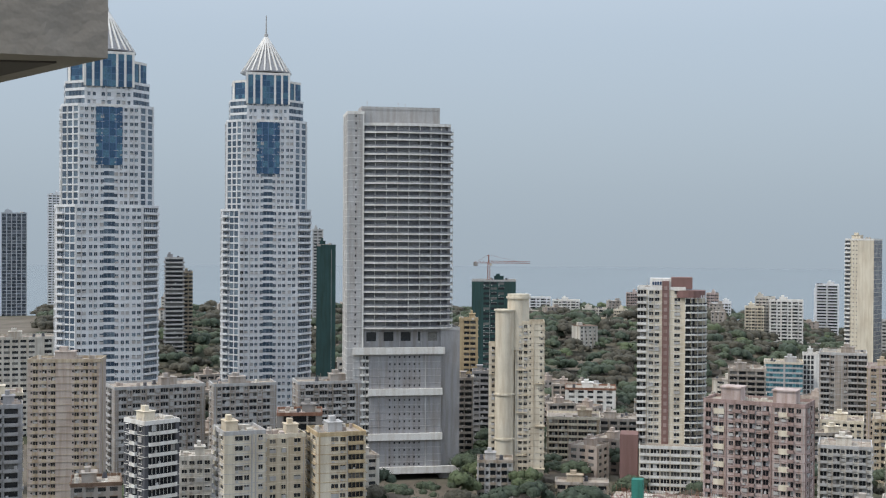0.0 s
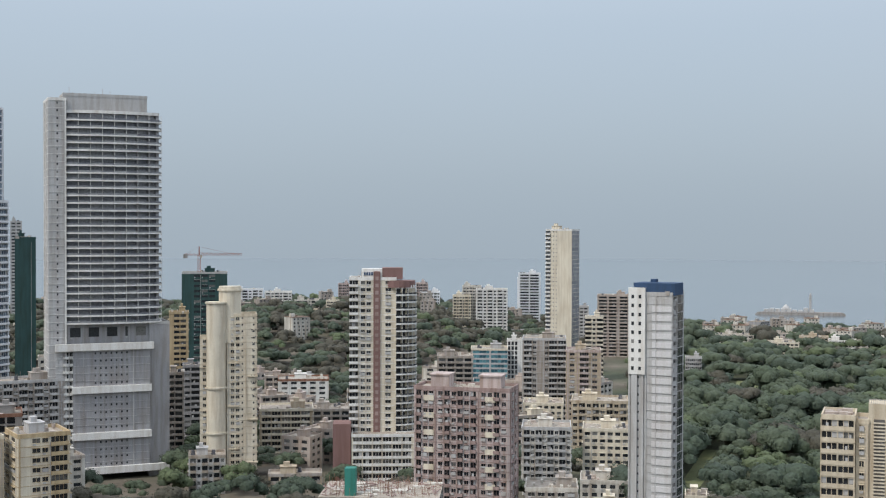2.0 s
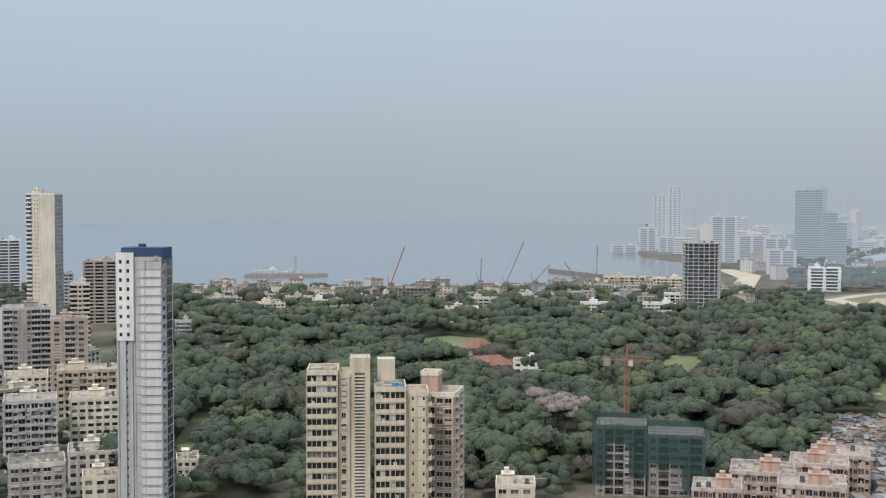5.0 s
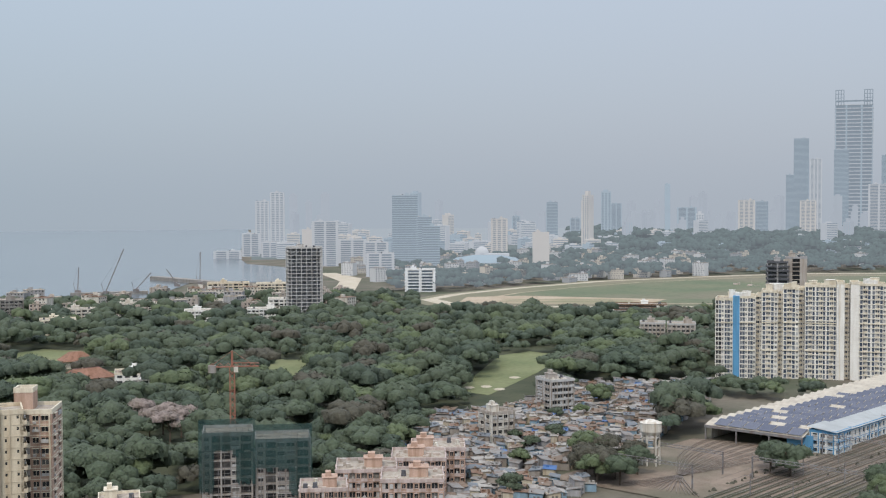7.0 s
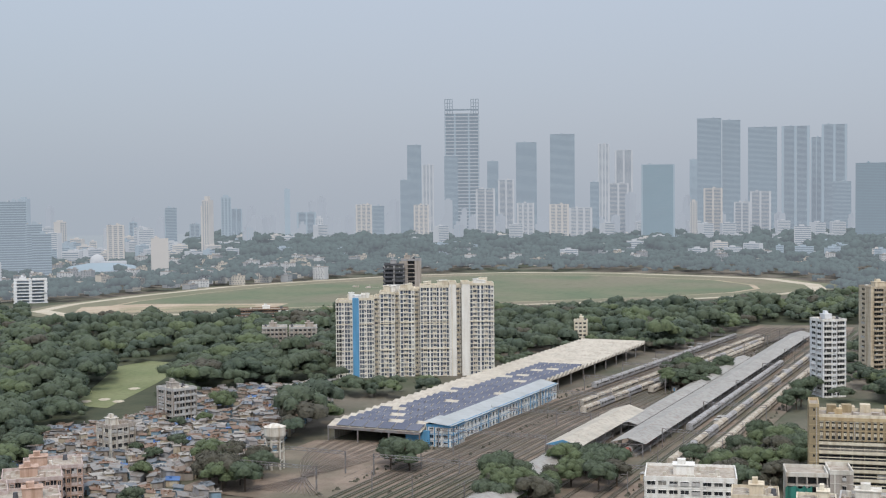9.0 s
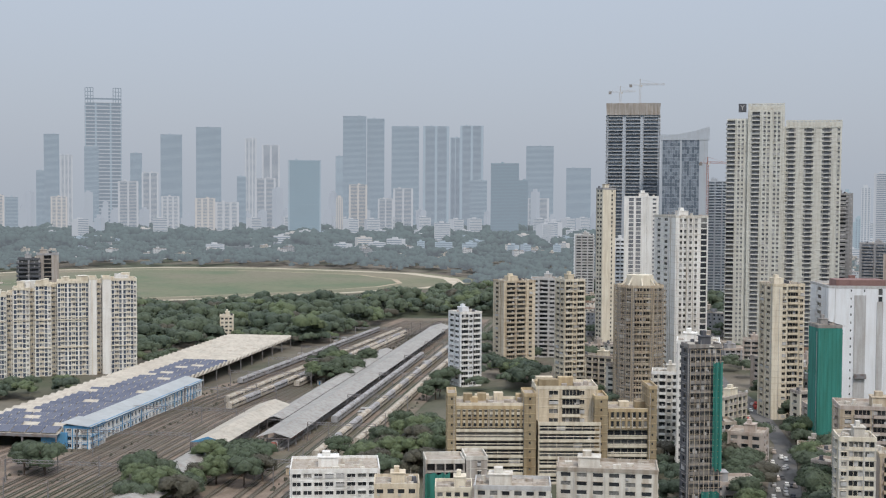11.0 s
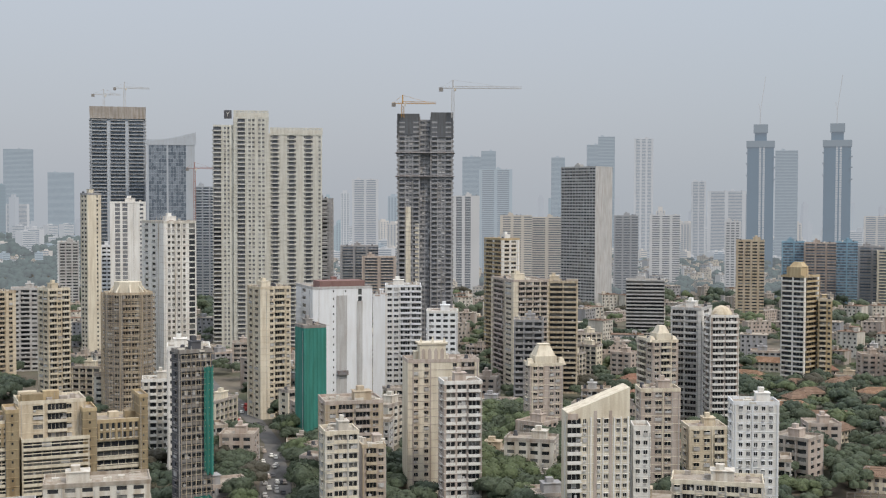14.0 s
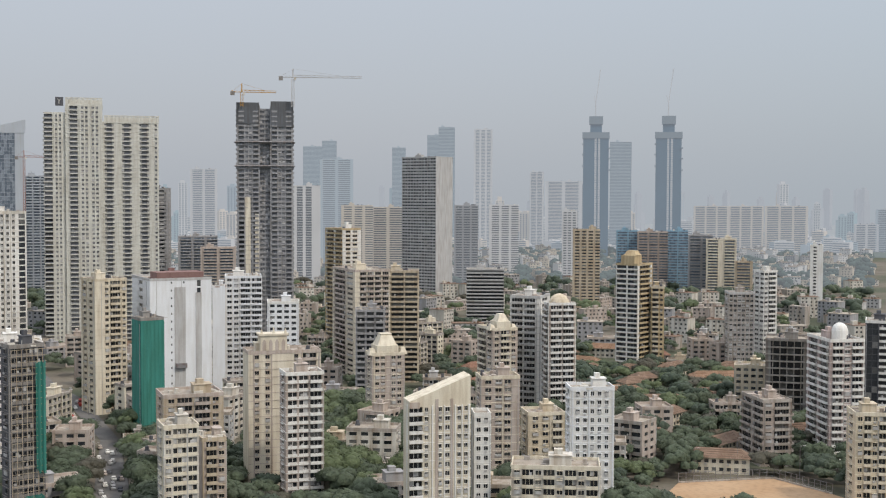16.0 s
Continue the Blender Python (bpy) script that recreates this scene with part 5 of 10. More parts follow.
tower('residential_tower', 'white tower with small balconies', 95.77, 950, 8.4, 12.0, 78.4, wall=WHITE_COOL, front='s.6 w2 s.6 w2 s.6', side='s1')
tower('residential_tower', 'pale apartment tower with balconies', 94.16, 1300, 19.7, 19.7, 70.5, wall=GREY_PALE, front='s.6 w2 s.6 w2 s.6 w2 s.6', side='s1')
tower('residential_tower', 'white tower with small dark windows', 98.95, 683.1, 18.2, 35.7, 99.8, turn=20, wall=WHITE, trim=OFFWHITE, front='s1.4 w.8 s.6 w.8 s1 w.8 s1 w.8 s1.2 t2 s.4', side='s.8 w.8 s1 w.8 s2', each=True)
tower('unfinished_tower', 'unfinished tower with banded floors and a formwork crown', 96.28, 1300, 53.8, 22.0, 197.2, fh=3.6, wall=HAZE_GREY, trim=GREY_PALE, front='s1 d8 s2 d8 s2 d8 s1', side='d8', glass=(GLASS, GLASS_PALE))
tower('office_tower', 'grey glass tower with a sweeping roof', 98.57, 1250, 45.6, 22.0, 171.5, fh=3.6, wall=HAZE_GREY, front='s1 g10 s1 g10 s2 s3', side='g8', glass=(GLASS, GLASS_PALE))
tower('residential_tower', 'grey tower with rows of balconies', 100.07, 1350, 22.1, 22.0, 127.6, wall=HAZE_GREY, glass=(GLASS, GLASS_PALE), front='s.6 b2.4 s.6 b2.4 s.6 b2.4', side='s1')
tower('residential_tower', 'grey banded tower with a rounded top', 105.19, 1000, 18.9, 18.9, 113.4, fh=3.4, wall=GREY, trim=GREY_PALE, front='s2 b7 s2', side='b5')
tower('residential_tower', 'cream apartment tower with stacked window bays', 103.2, 643.4, 16.8, 17.4, 66.9, turn=24, wall=CREAM_PALE, trim=CREAM, front='s3 w1 s.5 b3 s.6 w.9 s.4', side='s1 w1.2 s1 w1.2 s1', each=True)
tower('netted_building', 'unfinished block wrapped in bright green netting', 104.98, 561.8, 10.5, 11.9, 54.8, turn=20, wall=NET_GREEN, trim=CONCRETE, front='s1', side='s1', roof=CONCRETE)
tower('blank_white_building', 'large white block with blank walls and grey strips', 106.25, 644.2, 31.8, 35.7, 66.7, turn=16, fh=4, wall=WHITE_COOL, trim=GREY_PALE, front='s4 s3 v1.5 s3 v1.5 s4 t1.4 s4', side='s2 w1 s2', roof=BROWN)
tower('service_block', 'pale blue-white annex block', 107.91, 660, 6.5, 12.0, 61.4, wall=WHITE_COOL, front='s1', side='s1')
tower('scaffolded_tower', 'dark narrow tower behind bamboo scaffolding', 99.63, 421.9, 11.3, 8.1, 60.7, turn=20, wall=GREY_DARK, trim=CONCRETE, front='s.5 p2.6 s.4 p2.6 s.4 p2 s.5', side='s1 w1 s1', each=True)
tower('apartment_block', 'stained white apartment house with round windows', 97.91, 540, 12.2, 12.2, 35.0, wall=OFFWHITE, trim=WHITE, front='s.6 ' + 'w1.2 s.6 b2 s.6 ' * 2, side='s1 w1 s1')
tower('apartment_block', 'white low block with blue-grey stains', 99.3, 500, 16.5, 16.5, 53.0, wall=WHITE, front='s.6 ' + 'w1.2 s.8 ' * 4, side='s1 w1 s1')
tower('apartment_block', 'white three-storey block with window bands', 82.77, 430, 30.9, 22.0, 14.9, wall=WHITE, trim=WHITE, front='s.6 ' + 'w2 s.7 ' * 8, side='s1 w1 s1', each=True)
tower('house', 'flat cream roof with parapet', 85.61, 390, 14.2, 14.2, 18.8, wall=CREAM, front='s.6 ' + 'w1.4 s.9 ' * 4, side='s1')
tower('house', 'flat cream roof with parapet', 88.24, 380, 11.3, 12.0, 20.1, wall=CREAM_PALE, front='s.6 ' + 'w1.4 s.9 ' * 4, side='s1')
tower('workshop_building', 'cluttered low building with pale flat roofs', 95.29, 400, 32.2, 16.0, 22.5, wall=OFFWHITE, trim=ROOFTOP, front='s.6 ' + 'w1.4 s.9 ' * 6, side='s1 w1 s1')
tower('workshop_building', 'low building with roof panels', 90.97, 370, 22.7, 14.0, 23.1, wall=OFFWHITE, trim=GREY_PALE, front='s.6 ' + 'w1.4 s.9 ' * 6, side='s1 w1 s1')
tower('residential_tower', 'white apartment tower with dark window columns', 109.01, 700, 20.0, 20.0, 63.9, wall=WHITE, trim=WHITE_COOL, front='s.6 w1.1 s.6 w1.1 s.6 b2.4 s.5 b2.4', side='s1 w1 s1', each=True)
tower('residential_tower', 'white and pale blue apartment tower', 110.8, 650, 16.1, 16.1, 53.7, wall=WHITE_COOL, trim=WHITE, front='s.6 w1.1 s.6 w1.1 s.6 w1.1 s.6 w1.1 s.6', side='s1 w1 s1')
tower('residential_tower', 'tower with ochre and white faces and brown balconies', 113.92, 853.6, 14.5, 23.7, 86.1, turn=30, wall=WHITE, trim=YELLOW, front='s1 w1.4 s.6 w1.4 s1', side='s.4 b2.4 s.4 b2.4', each=True)
tower('residential_tower', 'brown-grey and cream apartment tower', 114.88, 723.6, 21.5, 41.3, 65.6, turn=20, wall=CREAM_PALE, trim=TAUPE, front='s2 ' + 'b2.4 s.5 ' * 4, side='s.5 b2.4 s.5 w1.2 s.5', each=True)
tower('residential_tower', 'cream tower with dark glazed balconies', 116.29, 730, 18.4, 18.4, 64.7, wall=CREAM, trim=BEIGE, front='s1.2 b4 s.4 b4 s.5', side='s1')
tower('apartment_block', 'dark grey apartment block with balconies', 114.78, 660, 15.7, 15.7, 48.3, wall=GREY, front='s.6 ' + 'b2.4 s.6 ' * 3, side='s1')
tower('hotel_slab', 'tall grey slab with a fine window grid and a blank cream end', 116.99, 1312.8, 44.1, 30.5, 148.8, turn=-36, fh=3.2, wall=GREY_PALE, front='s.5 ' + 'w2.4 s.5 ' * 12, side='s1')
tower('mansard_tower', 'taupe tower with arched windows and a pyramid roof', 115.61, 562.1, 15.3, 11.4, 37.8, turn=16, wall=TAUPE, trim=CREAM_PALE, front='s1 w1.1 s.6 w1.1 s2 w1.1 s.6 w1.1 s1', side='s1 w1 s1', each=True)
tower('residential_tower', 'pale pink tower with an ornamental arched crown', 110.88, 472.2, 27.5, 14.5, 50.4, turn=10, wall=CREAM_PALE, trim=TAUPE, front='s1.4 w.9 s1.4 w.9 s2.4 s3 w.9 s1 b3 s1', side='s1', each=True)
tower('residential_tower', 'taupe apartment tower with white balcony grid', 111.79, 441.4, 13.7, 11.3, 46.5, turn=12, wall=TAUPE, trim=WHITE, front='s.5 p2 s.5 p2 s.5 b2.6 s.5', side='s1 w1 s1', each=True)
tower('apartment_block', 'stained beige apartment block with an octagonal roof', 106.78, 451.7, 21.3, 17.6, 37.9, turn=10, wall=BEIGE, trim=TAUPE, front='s1 w1.2 s.6 b3 s.6 b3 s.6 w1.2 s1', side='s1 w1 s1', each=True)
tower('apartment_block', 'peeling white apartment block with tanks on its roof', 106.22, 400.9, 11.0, 12.5, 36.2, turn=10, wall=OFFWHITE, trim=CREAM_PALE, front='s.5 w1.2 s.5 p3 s.5 p2 s.4', side='s1 w1 s1', each=True)
tower('apartment_block', 'brown-grey stained apartment block', 107.68, 415.7, 8.0, 10.8, 28.9, turn=10, wall=TAUPE, trim=BEIGE, front='s1 b2.4 s.5 w1.2 s.5', side='s1', each=True)
tower('residential_tower', 'taupe apartment tower with pale cornices', 120.78, 461.5, 14.6, 11.0, 42.1, turn=12, wall=TAUPE, trim=CREAM_PALE, front='s.8 w1.2 s.8 w1.2 s.6 w1.2 s.8 s1', side='s1 w1 s1', each=True)
tower('residential_tower', 'pale banded apartment tower with long balconies', 121.87, 621.9, 15.1, 21.6, 59.0, turn=-15, wall=WHITE, trim=GREY_PALE, front='s.5 b4 s.5 b4 s1.6', side='s.5 w1 s.5', each=True)
tower('residential_tower', 'cream tower with brown bands and a half-domed crown', 123.59, 612.1, 13.5, 8.9, 56.5, turn=18, wall=TAUPE, trim=WHITE, front='s.6 b3.6 s.6 b3.6 s.6', side='s.5 b2 s.5', each=True)
tower('ornate_tower', 'taupe apartment tower with arched gables', 120.98, 602.6, 13.1, 19.4, 44.9, turn=24, wall=TAUPE, trim=CREAM_PALE, front='s.6 w1.1 s.6 b2.4 s.6 w1.1 s.6', side='s.5 b2.2 s.5 w1 s.5', each=True)
tower('residential_tower', 'white and mustard tower with a wedge crown', 126.48, 783.8, 15.2, 19.3, 66.8, turn=-30, wall=WHITE, trim=YELLOW, front='s.4 r4 s.6 r4', side='s.5 b2.4 s.5', each=True, roof=YELLOW)
tower('residential_tower', 'mustard apartment tower with balconies', 127.88, 790, 8.3, 12.0, 52.3, wall=YELLOW, trim=CREAM, front='s.6 b2.4 s.6 w1 s.6', side='s1')
tower('residential_tower', 'white apartment tower with a dark window grid', 124.99, 431.3, 15.3, 11.1, 43.1, turn=10, wall=WHITE, trim=WHITE_COOL, front='s1.4 w.8 s.9 w.8 s.9 w.8 s.9 w.8 s.9 w.8 s1.4', side='s1 w1 s1', each=True)
tower('apartment_block', 'cream apartment house with rounded corners', 122.9, 471.7, 14.2, 13.2, 27.0, turn=14, wall=CREAM, trim=CREAM_PALE, front='s1 w1.2 s1 w1.2 s1 b2 s.6', side='s1 w1 s1', each=True)
tower('apartment_block', 'stained white four-storey block with black tanks', 123.33, 390, 27.7, 14.0, 24.3, wall=OFFWHITE, trim=CREAM_PALE, front='s.6 ' + 'w1.2 s.5 b2.4 s.5 ' * 4, side='s1 w1 s1', each=True)
tower('apartment_block', 'grey tower with a square window grid', 131.59, 801.4, 16.0, 15.9, 48.8, turn=10, wall=GREY_WARM, trim=GREY_PALE, front='s.6 ' + 'w1.4 s.8 ' * 6, side='s1 w1 s1', each=True)
tower('residential_tower', 'white apartment tower with notched balconies', 132.82, 832.4, 9.7, 12.7, 60.9, turn=30, wall=WHITE, trim=WHITE, front='s.4 w1 s.4 b2.4 s.4', side='s.5 w1.2 s.5 w1.2', each=True)
tower('unfinished_building', 'bare dark concrete frame under construction', 133.58, 620, 20.1, 20.1, 40.6, fh=3.3, wall=CONCRETE, trim=CONCRETE, front='s.3 ' + 'o3 s.35 ' * 6, side='s.3 ' + 'o3 s.35 ' * 3)
tower('residential_tower', 'pale pink apartment tower with white balcony bands', 136.13, 543.0, 14.8, 24.3, 49.7, turn=24, wall=PINK, trim=WHITE, front='s.6 b2.4 s.5 w1.2 s.6 b2.4 s.5', side='s.5 b2.6 s.6 b2.6 s.5', each=True)
tower('residential_tower', 'dark blue glazed tower with pale frames', 137.64, 600, 16.4, 16.4, 52.5, wall=GREY_DARK, trim=WHITE, front='s.4 g3 s.4 b3 s.4 g3', side='s1')
tower('apartment_block', 'cream apartment house with a stepped roof', 137.51, 461.9, 16.3, 14.1, 33.1, turn=14, wall=CREAM, trim=CREAM_PALE, front='s.8 ' + 'w1.3 s.6 b2.2 s.6 ' * 3, side='s1 w1 s1', each=True)
tower('apartment_block', 'brown-grey balconied house with roof terraces', 133.2, 522.5, 12.5, 21.9, 26.5, turn=24, wall=TAUPE, trim=GREY_WARM, front='s.6 w1.2 s.6 b3 s.6', side='b3 s.5 b3', each=True)
tower('house', 'low cream house with flat roofs', 132.0, 640, 15.3, 15.3, 24.5, wall=CREAM, front='s.6 ' + 'w1.4 s.9 ' * 4, side='s1')
tower('residential_tower', 'slim white tower with a blank wall', 134.77, 1200, 11.5, 12.0, 63.8, wall=WHITE, front='s1.5 w1.4 s3', side='s1')
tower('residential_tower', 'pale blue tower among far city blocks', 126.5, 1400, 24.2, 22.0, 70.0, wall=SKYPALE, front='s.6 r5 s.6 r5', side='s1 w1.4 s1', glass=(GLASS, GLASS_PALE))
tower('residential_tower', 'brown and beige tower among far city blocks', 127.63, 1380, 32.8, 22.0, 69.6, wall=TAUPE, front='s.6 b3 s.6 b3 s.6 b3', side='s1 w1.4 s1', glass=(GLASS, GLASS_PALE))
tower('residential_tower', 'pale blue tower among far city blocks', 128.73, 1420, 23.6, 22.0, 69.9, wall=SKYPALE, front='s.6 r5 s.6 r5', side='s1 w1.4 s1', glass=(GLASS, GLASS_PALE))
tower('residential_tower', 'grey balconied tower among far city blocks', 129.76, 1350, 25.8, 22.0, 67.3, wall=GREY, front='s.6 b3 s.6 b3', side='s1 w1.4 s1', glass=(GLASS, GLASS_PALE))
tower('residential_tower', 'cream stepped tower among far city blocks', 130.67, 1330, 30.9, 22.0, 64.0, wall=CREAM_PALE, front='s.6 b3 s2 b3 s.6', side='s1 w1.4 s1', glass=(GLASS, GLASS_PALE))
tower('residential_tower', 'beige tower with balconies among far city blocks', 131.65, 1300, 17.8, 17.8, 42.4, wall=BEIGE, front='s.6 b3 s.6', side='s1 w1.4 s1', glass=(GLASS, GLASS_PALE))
tower('residential_tower', 'beige tower with roof turrets among far city blocks', 124.65, 1200, 25.7, 22.0, 76.5, wall=BEIGE, front='s.6 w1.2 s.6 w1.2 s.6 w1.2 s.6 w1.2', side='s1 w1.4 s1')
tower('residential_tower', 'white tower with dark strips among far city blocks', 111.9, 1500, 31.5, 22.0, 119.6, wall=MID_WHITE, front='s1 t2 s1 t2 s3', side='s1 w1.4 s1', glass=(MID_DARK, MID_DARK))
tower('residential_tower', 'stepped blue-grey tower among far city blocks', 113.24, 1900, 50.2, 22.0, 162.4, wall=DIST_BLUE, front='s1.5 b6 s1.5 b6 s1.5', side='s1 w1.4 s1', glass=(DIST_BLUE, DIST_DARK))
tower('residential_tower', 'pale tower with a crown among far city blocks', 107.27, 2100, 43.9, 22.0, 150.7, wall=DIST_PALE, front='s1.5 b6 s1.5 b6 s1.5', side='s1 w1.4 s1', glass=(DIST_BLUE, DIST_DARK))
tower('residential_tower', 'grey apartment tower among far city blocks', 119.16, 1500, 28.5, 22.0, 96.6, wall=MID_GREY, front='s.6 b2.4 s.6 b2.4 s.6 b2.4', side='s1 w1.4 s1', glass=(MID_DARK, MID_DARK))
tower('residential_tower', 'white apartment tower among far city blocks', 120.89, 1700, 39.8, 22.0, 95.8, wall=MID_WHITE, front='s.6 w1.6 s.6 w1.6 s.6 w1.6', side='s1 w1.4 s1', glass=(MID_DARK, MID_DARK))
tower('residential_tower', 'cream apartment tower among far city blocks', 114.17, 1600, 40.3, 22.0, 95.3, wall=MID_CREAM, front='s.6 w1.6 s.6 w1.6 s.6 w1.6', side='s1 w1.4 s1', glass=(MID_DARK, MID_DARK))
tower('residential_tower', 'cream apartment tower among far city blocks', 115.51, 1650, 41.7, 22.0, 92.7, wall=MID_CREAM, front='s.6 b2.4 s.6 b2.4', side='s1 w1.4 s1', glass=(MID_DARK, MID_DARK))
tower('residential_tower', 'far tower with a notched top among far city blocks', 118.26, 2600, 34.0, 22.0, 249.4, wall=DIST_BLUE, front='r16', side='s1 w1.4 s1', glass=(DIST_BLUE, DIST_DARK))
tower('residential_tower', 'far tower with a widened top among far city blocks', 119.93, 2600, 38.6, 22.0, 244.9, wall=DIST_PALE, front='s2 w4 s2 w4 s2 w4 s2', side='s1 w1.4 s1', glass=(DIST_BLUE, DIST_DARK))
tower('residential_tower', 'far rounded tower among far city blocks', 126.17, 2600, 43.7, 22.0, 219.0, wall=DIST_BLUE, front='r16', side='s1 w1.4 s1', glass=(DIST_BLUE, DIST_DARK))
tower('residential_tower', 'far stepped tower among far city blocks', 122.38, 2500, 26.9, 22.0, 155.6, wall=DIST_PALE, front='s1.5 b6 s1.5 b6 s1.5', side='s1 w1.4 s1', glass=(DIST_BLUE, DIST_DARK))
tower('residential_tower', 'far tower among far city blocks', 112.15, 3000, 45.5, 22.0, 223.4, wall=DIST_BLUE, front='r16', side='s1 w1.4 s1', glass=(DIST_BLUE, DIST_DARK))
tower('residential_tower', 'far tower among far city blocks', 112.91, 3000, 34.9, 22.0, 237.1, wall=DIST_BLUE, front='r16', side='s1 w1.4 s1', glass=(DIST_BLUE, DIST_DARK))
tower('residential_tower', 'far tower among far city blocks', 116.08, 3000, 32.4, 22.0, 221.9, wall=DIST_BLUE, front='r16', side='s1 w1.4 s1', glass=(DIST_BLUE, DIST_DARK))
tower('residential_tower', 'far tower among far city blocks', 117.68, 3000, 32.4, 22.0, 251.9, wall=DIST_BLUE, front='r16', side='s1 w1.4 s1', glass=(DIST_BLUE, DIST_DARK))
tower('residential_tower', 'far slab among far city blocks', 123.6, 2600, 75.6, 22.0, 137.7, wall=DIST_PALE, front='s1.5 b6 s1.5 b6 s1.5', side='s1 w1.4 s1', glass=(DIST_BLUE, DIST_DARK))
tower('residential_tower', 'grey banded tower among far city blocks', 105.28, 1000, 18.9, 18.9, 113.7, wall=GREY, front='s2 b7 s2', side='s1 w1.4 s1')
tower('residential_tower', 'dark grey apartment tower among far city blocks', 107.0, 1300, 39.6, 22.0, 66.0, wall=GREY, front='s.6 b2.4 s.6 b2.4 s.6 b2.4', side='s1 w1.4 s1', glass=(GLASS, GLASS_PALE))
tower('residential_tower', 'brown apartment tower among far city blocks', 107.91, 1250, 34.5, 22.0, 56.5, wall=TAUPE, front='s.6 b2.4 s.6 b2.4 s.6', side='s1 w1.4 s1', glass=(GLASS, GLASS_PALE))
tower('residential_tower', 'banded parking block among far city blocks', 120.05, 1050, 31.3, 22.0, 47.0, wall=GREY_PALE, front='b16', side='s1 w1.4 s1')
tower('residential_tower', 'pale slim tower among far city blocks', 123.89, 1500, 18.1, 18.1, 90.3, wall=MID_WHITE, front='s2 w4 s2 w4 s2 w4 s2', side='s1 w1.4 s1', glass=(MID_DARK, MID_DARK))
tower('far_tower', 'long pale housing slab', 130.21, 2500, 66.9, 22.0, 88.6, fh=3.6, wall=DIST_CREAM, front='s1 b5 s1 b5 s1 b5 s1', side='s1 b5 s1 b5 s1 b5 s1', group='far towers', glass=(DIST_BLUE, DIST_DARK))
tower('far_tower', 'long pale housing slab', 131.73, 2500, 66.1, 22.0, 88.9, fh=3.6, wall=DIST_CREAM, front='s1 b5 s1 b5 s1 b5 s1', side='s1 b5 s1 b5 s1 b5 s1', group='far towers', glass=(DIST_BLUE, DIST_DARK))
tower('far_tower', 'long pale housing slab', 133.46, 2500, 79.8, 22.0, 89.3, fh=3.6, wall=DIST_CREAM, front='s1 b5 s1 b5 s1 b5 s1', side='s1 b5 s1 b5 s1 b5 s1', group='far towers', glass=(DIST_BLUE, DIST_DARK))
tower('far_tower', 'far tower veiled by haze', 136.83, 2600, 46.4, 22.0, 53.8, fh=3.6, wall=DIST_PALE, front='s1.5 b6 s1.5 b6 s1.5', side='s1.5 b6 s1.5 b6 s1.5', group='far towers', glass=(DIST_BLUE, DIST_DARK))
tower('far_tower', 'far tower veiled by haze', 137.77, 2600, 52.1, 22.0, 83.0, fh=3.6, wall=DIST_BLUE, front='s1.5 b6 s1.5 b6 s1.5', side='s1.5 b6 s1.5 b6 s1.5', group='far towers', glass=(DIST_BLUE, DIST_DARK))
tower('residential_tower', 'dark grey tower under construction beyond the estate', 69.33, 900, 14.3, 14.3, 65.6, wall=GREY, trim=GREY_DARK, front='b3 s.5 b3', side='b3')
tower('residential_tower', 'grey concrete tower with a flat wide crown', 70.12, 905, 14.7, 14.7, 68.5, wall=GREY_WARM, trim=GREY, front='s2 o2 s2', side='s2 o2 s2')
tower('apartment_block', 'stained grey five-storey housing block among trees', 63.86, 955.3, 18.9, 18.9, 16.0, wall=GREY_WARM, trim=GREY_PALE, front='s.5 ' + 'w1.3 s.7 ' * 6, side='s1 w1 s1')
tower('apartment_block', 'stained grey five-storey housing block among trees', 65.14, 950.4, 21.0, 20.7, 16.0, wall=GREY_WARM, trim=GREY_PALE, front='s.5 ' + 'w1.3 s.7 ' * 6, side='s1 w1 s1')
tower('house', 'cream house with a roof turret', 77.86, 960, 10.2, 12.0, 18.1, wall=CREAM_PALE, front='s.6 ' + 'w1.4 s.9 ' * 3, side='s1')
tower('grandstand', 'low white racecourse stand with end pavilions', 63.09, 1220.0, 60.1, 20.2, 8.0, wall=WHITE, trim=TILE_BROWN, front='s1 w1.4 s1 p14 s1 w1.4 s1', side='s1')
tower('clubhouse', 'flat white clubhouse on the golf course', 40.4, 769.7, 23.7, 19.9, 6.5, wall=WHITE, trim=CREAM_PALE, front='s1 ' + 'w2 s1 ' * 5, side='s1')



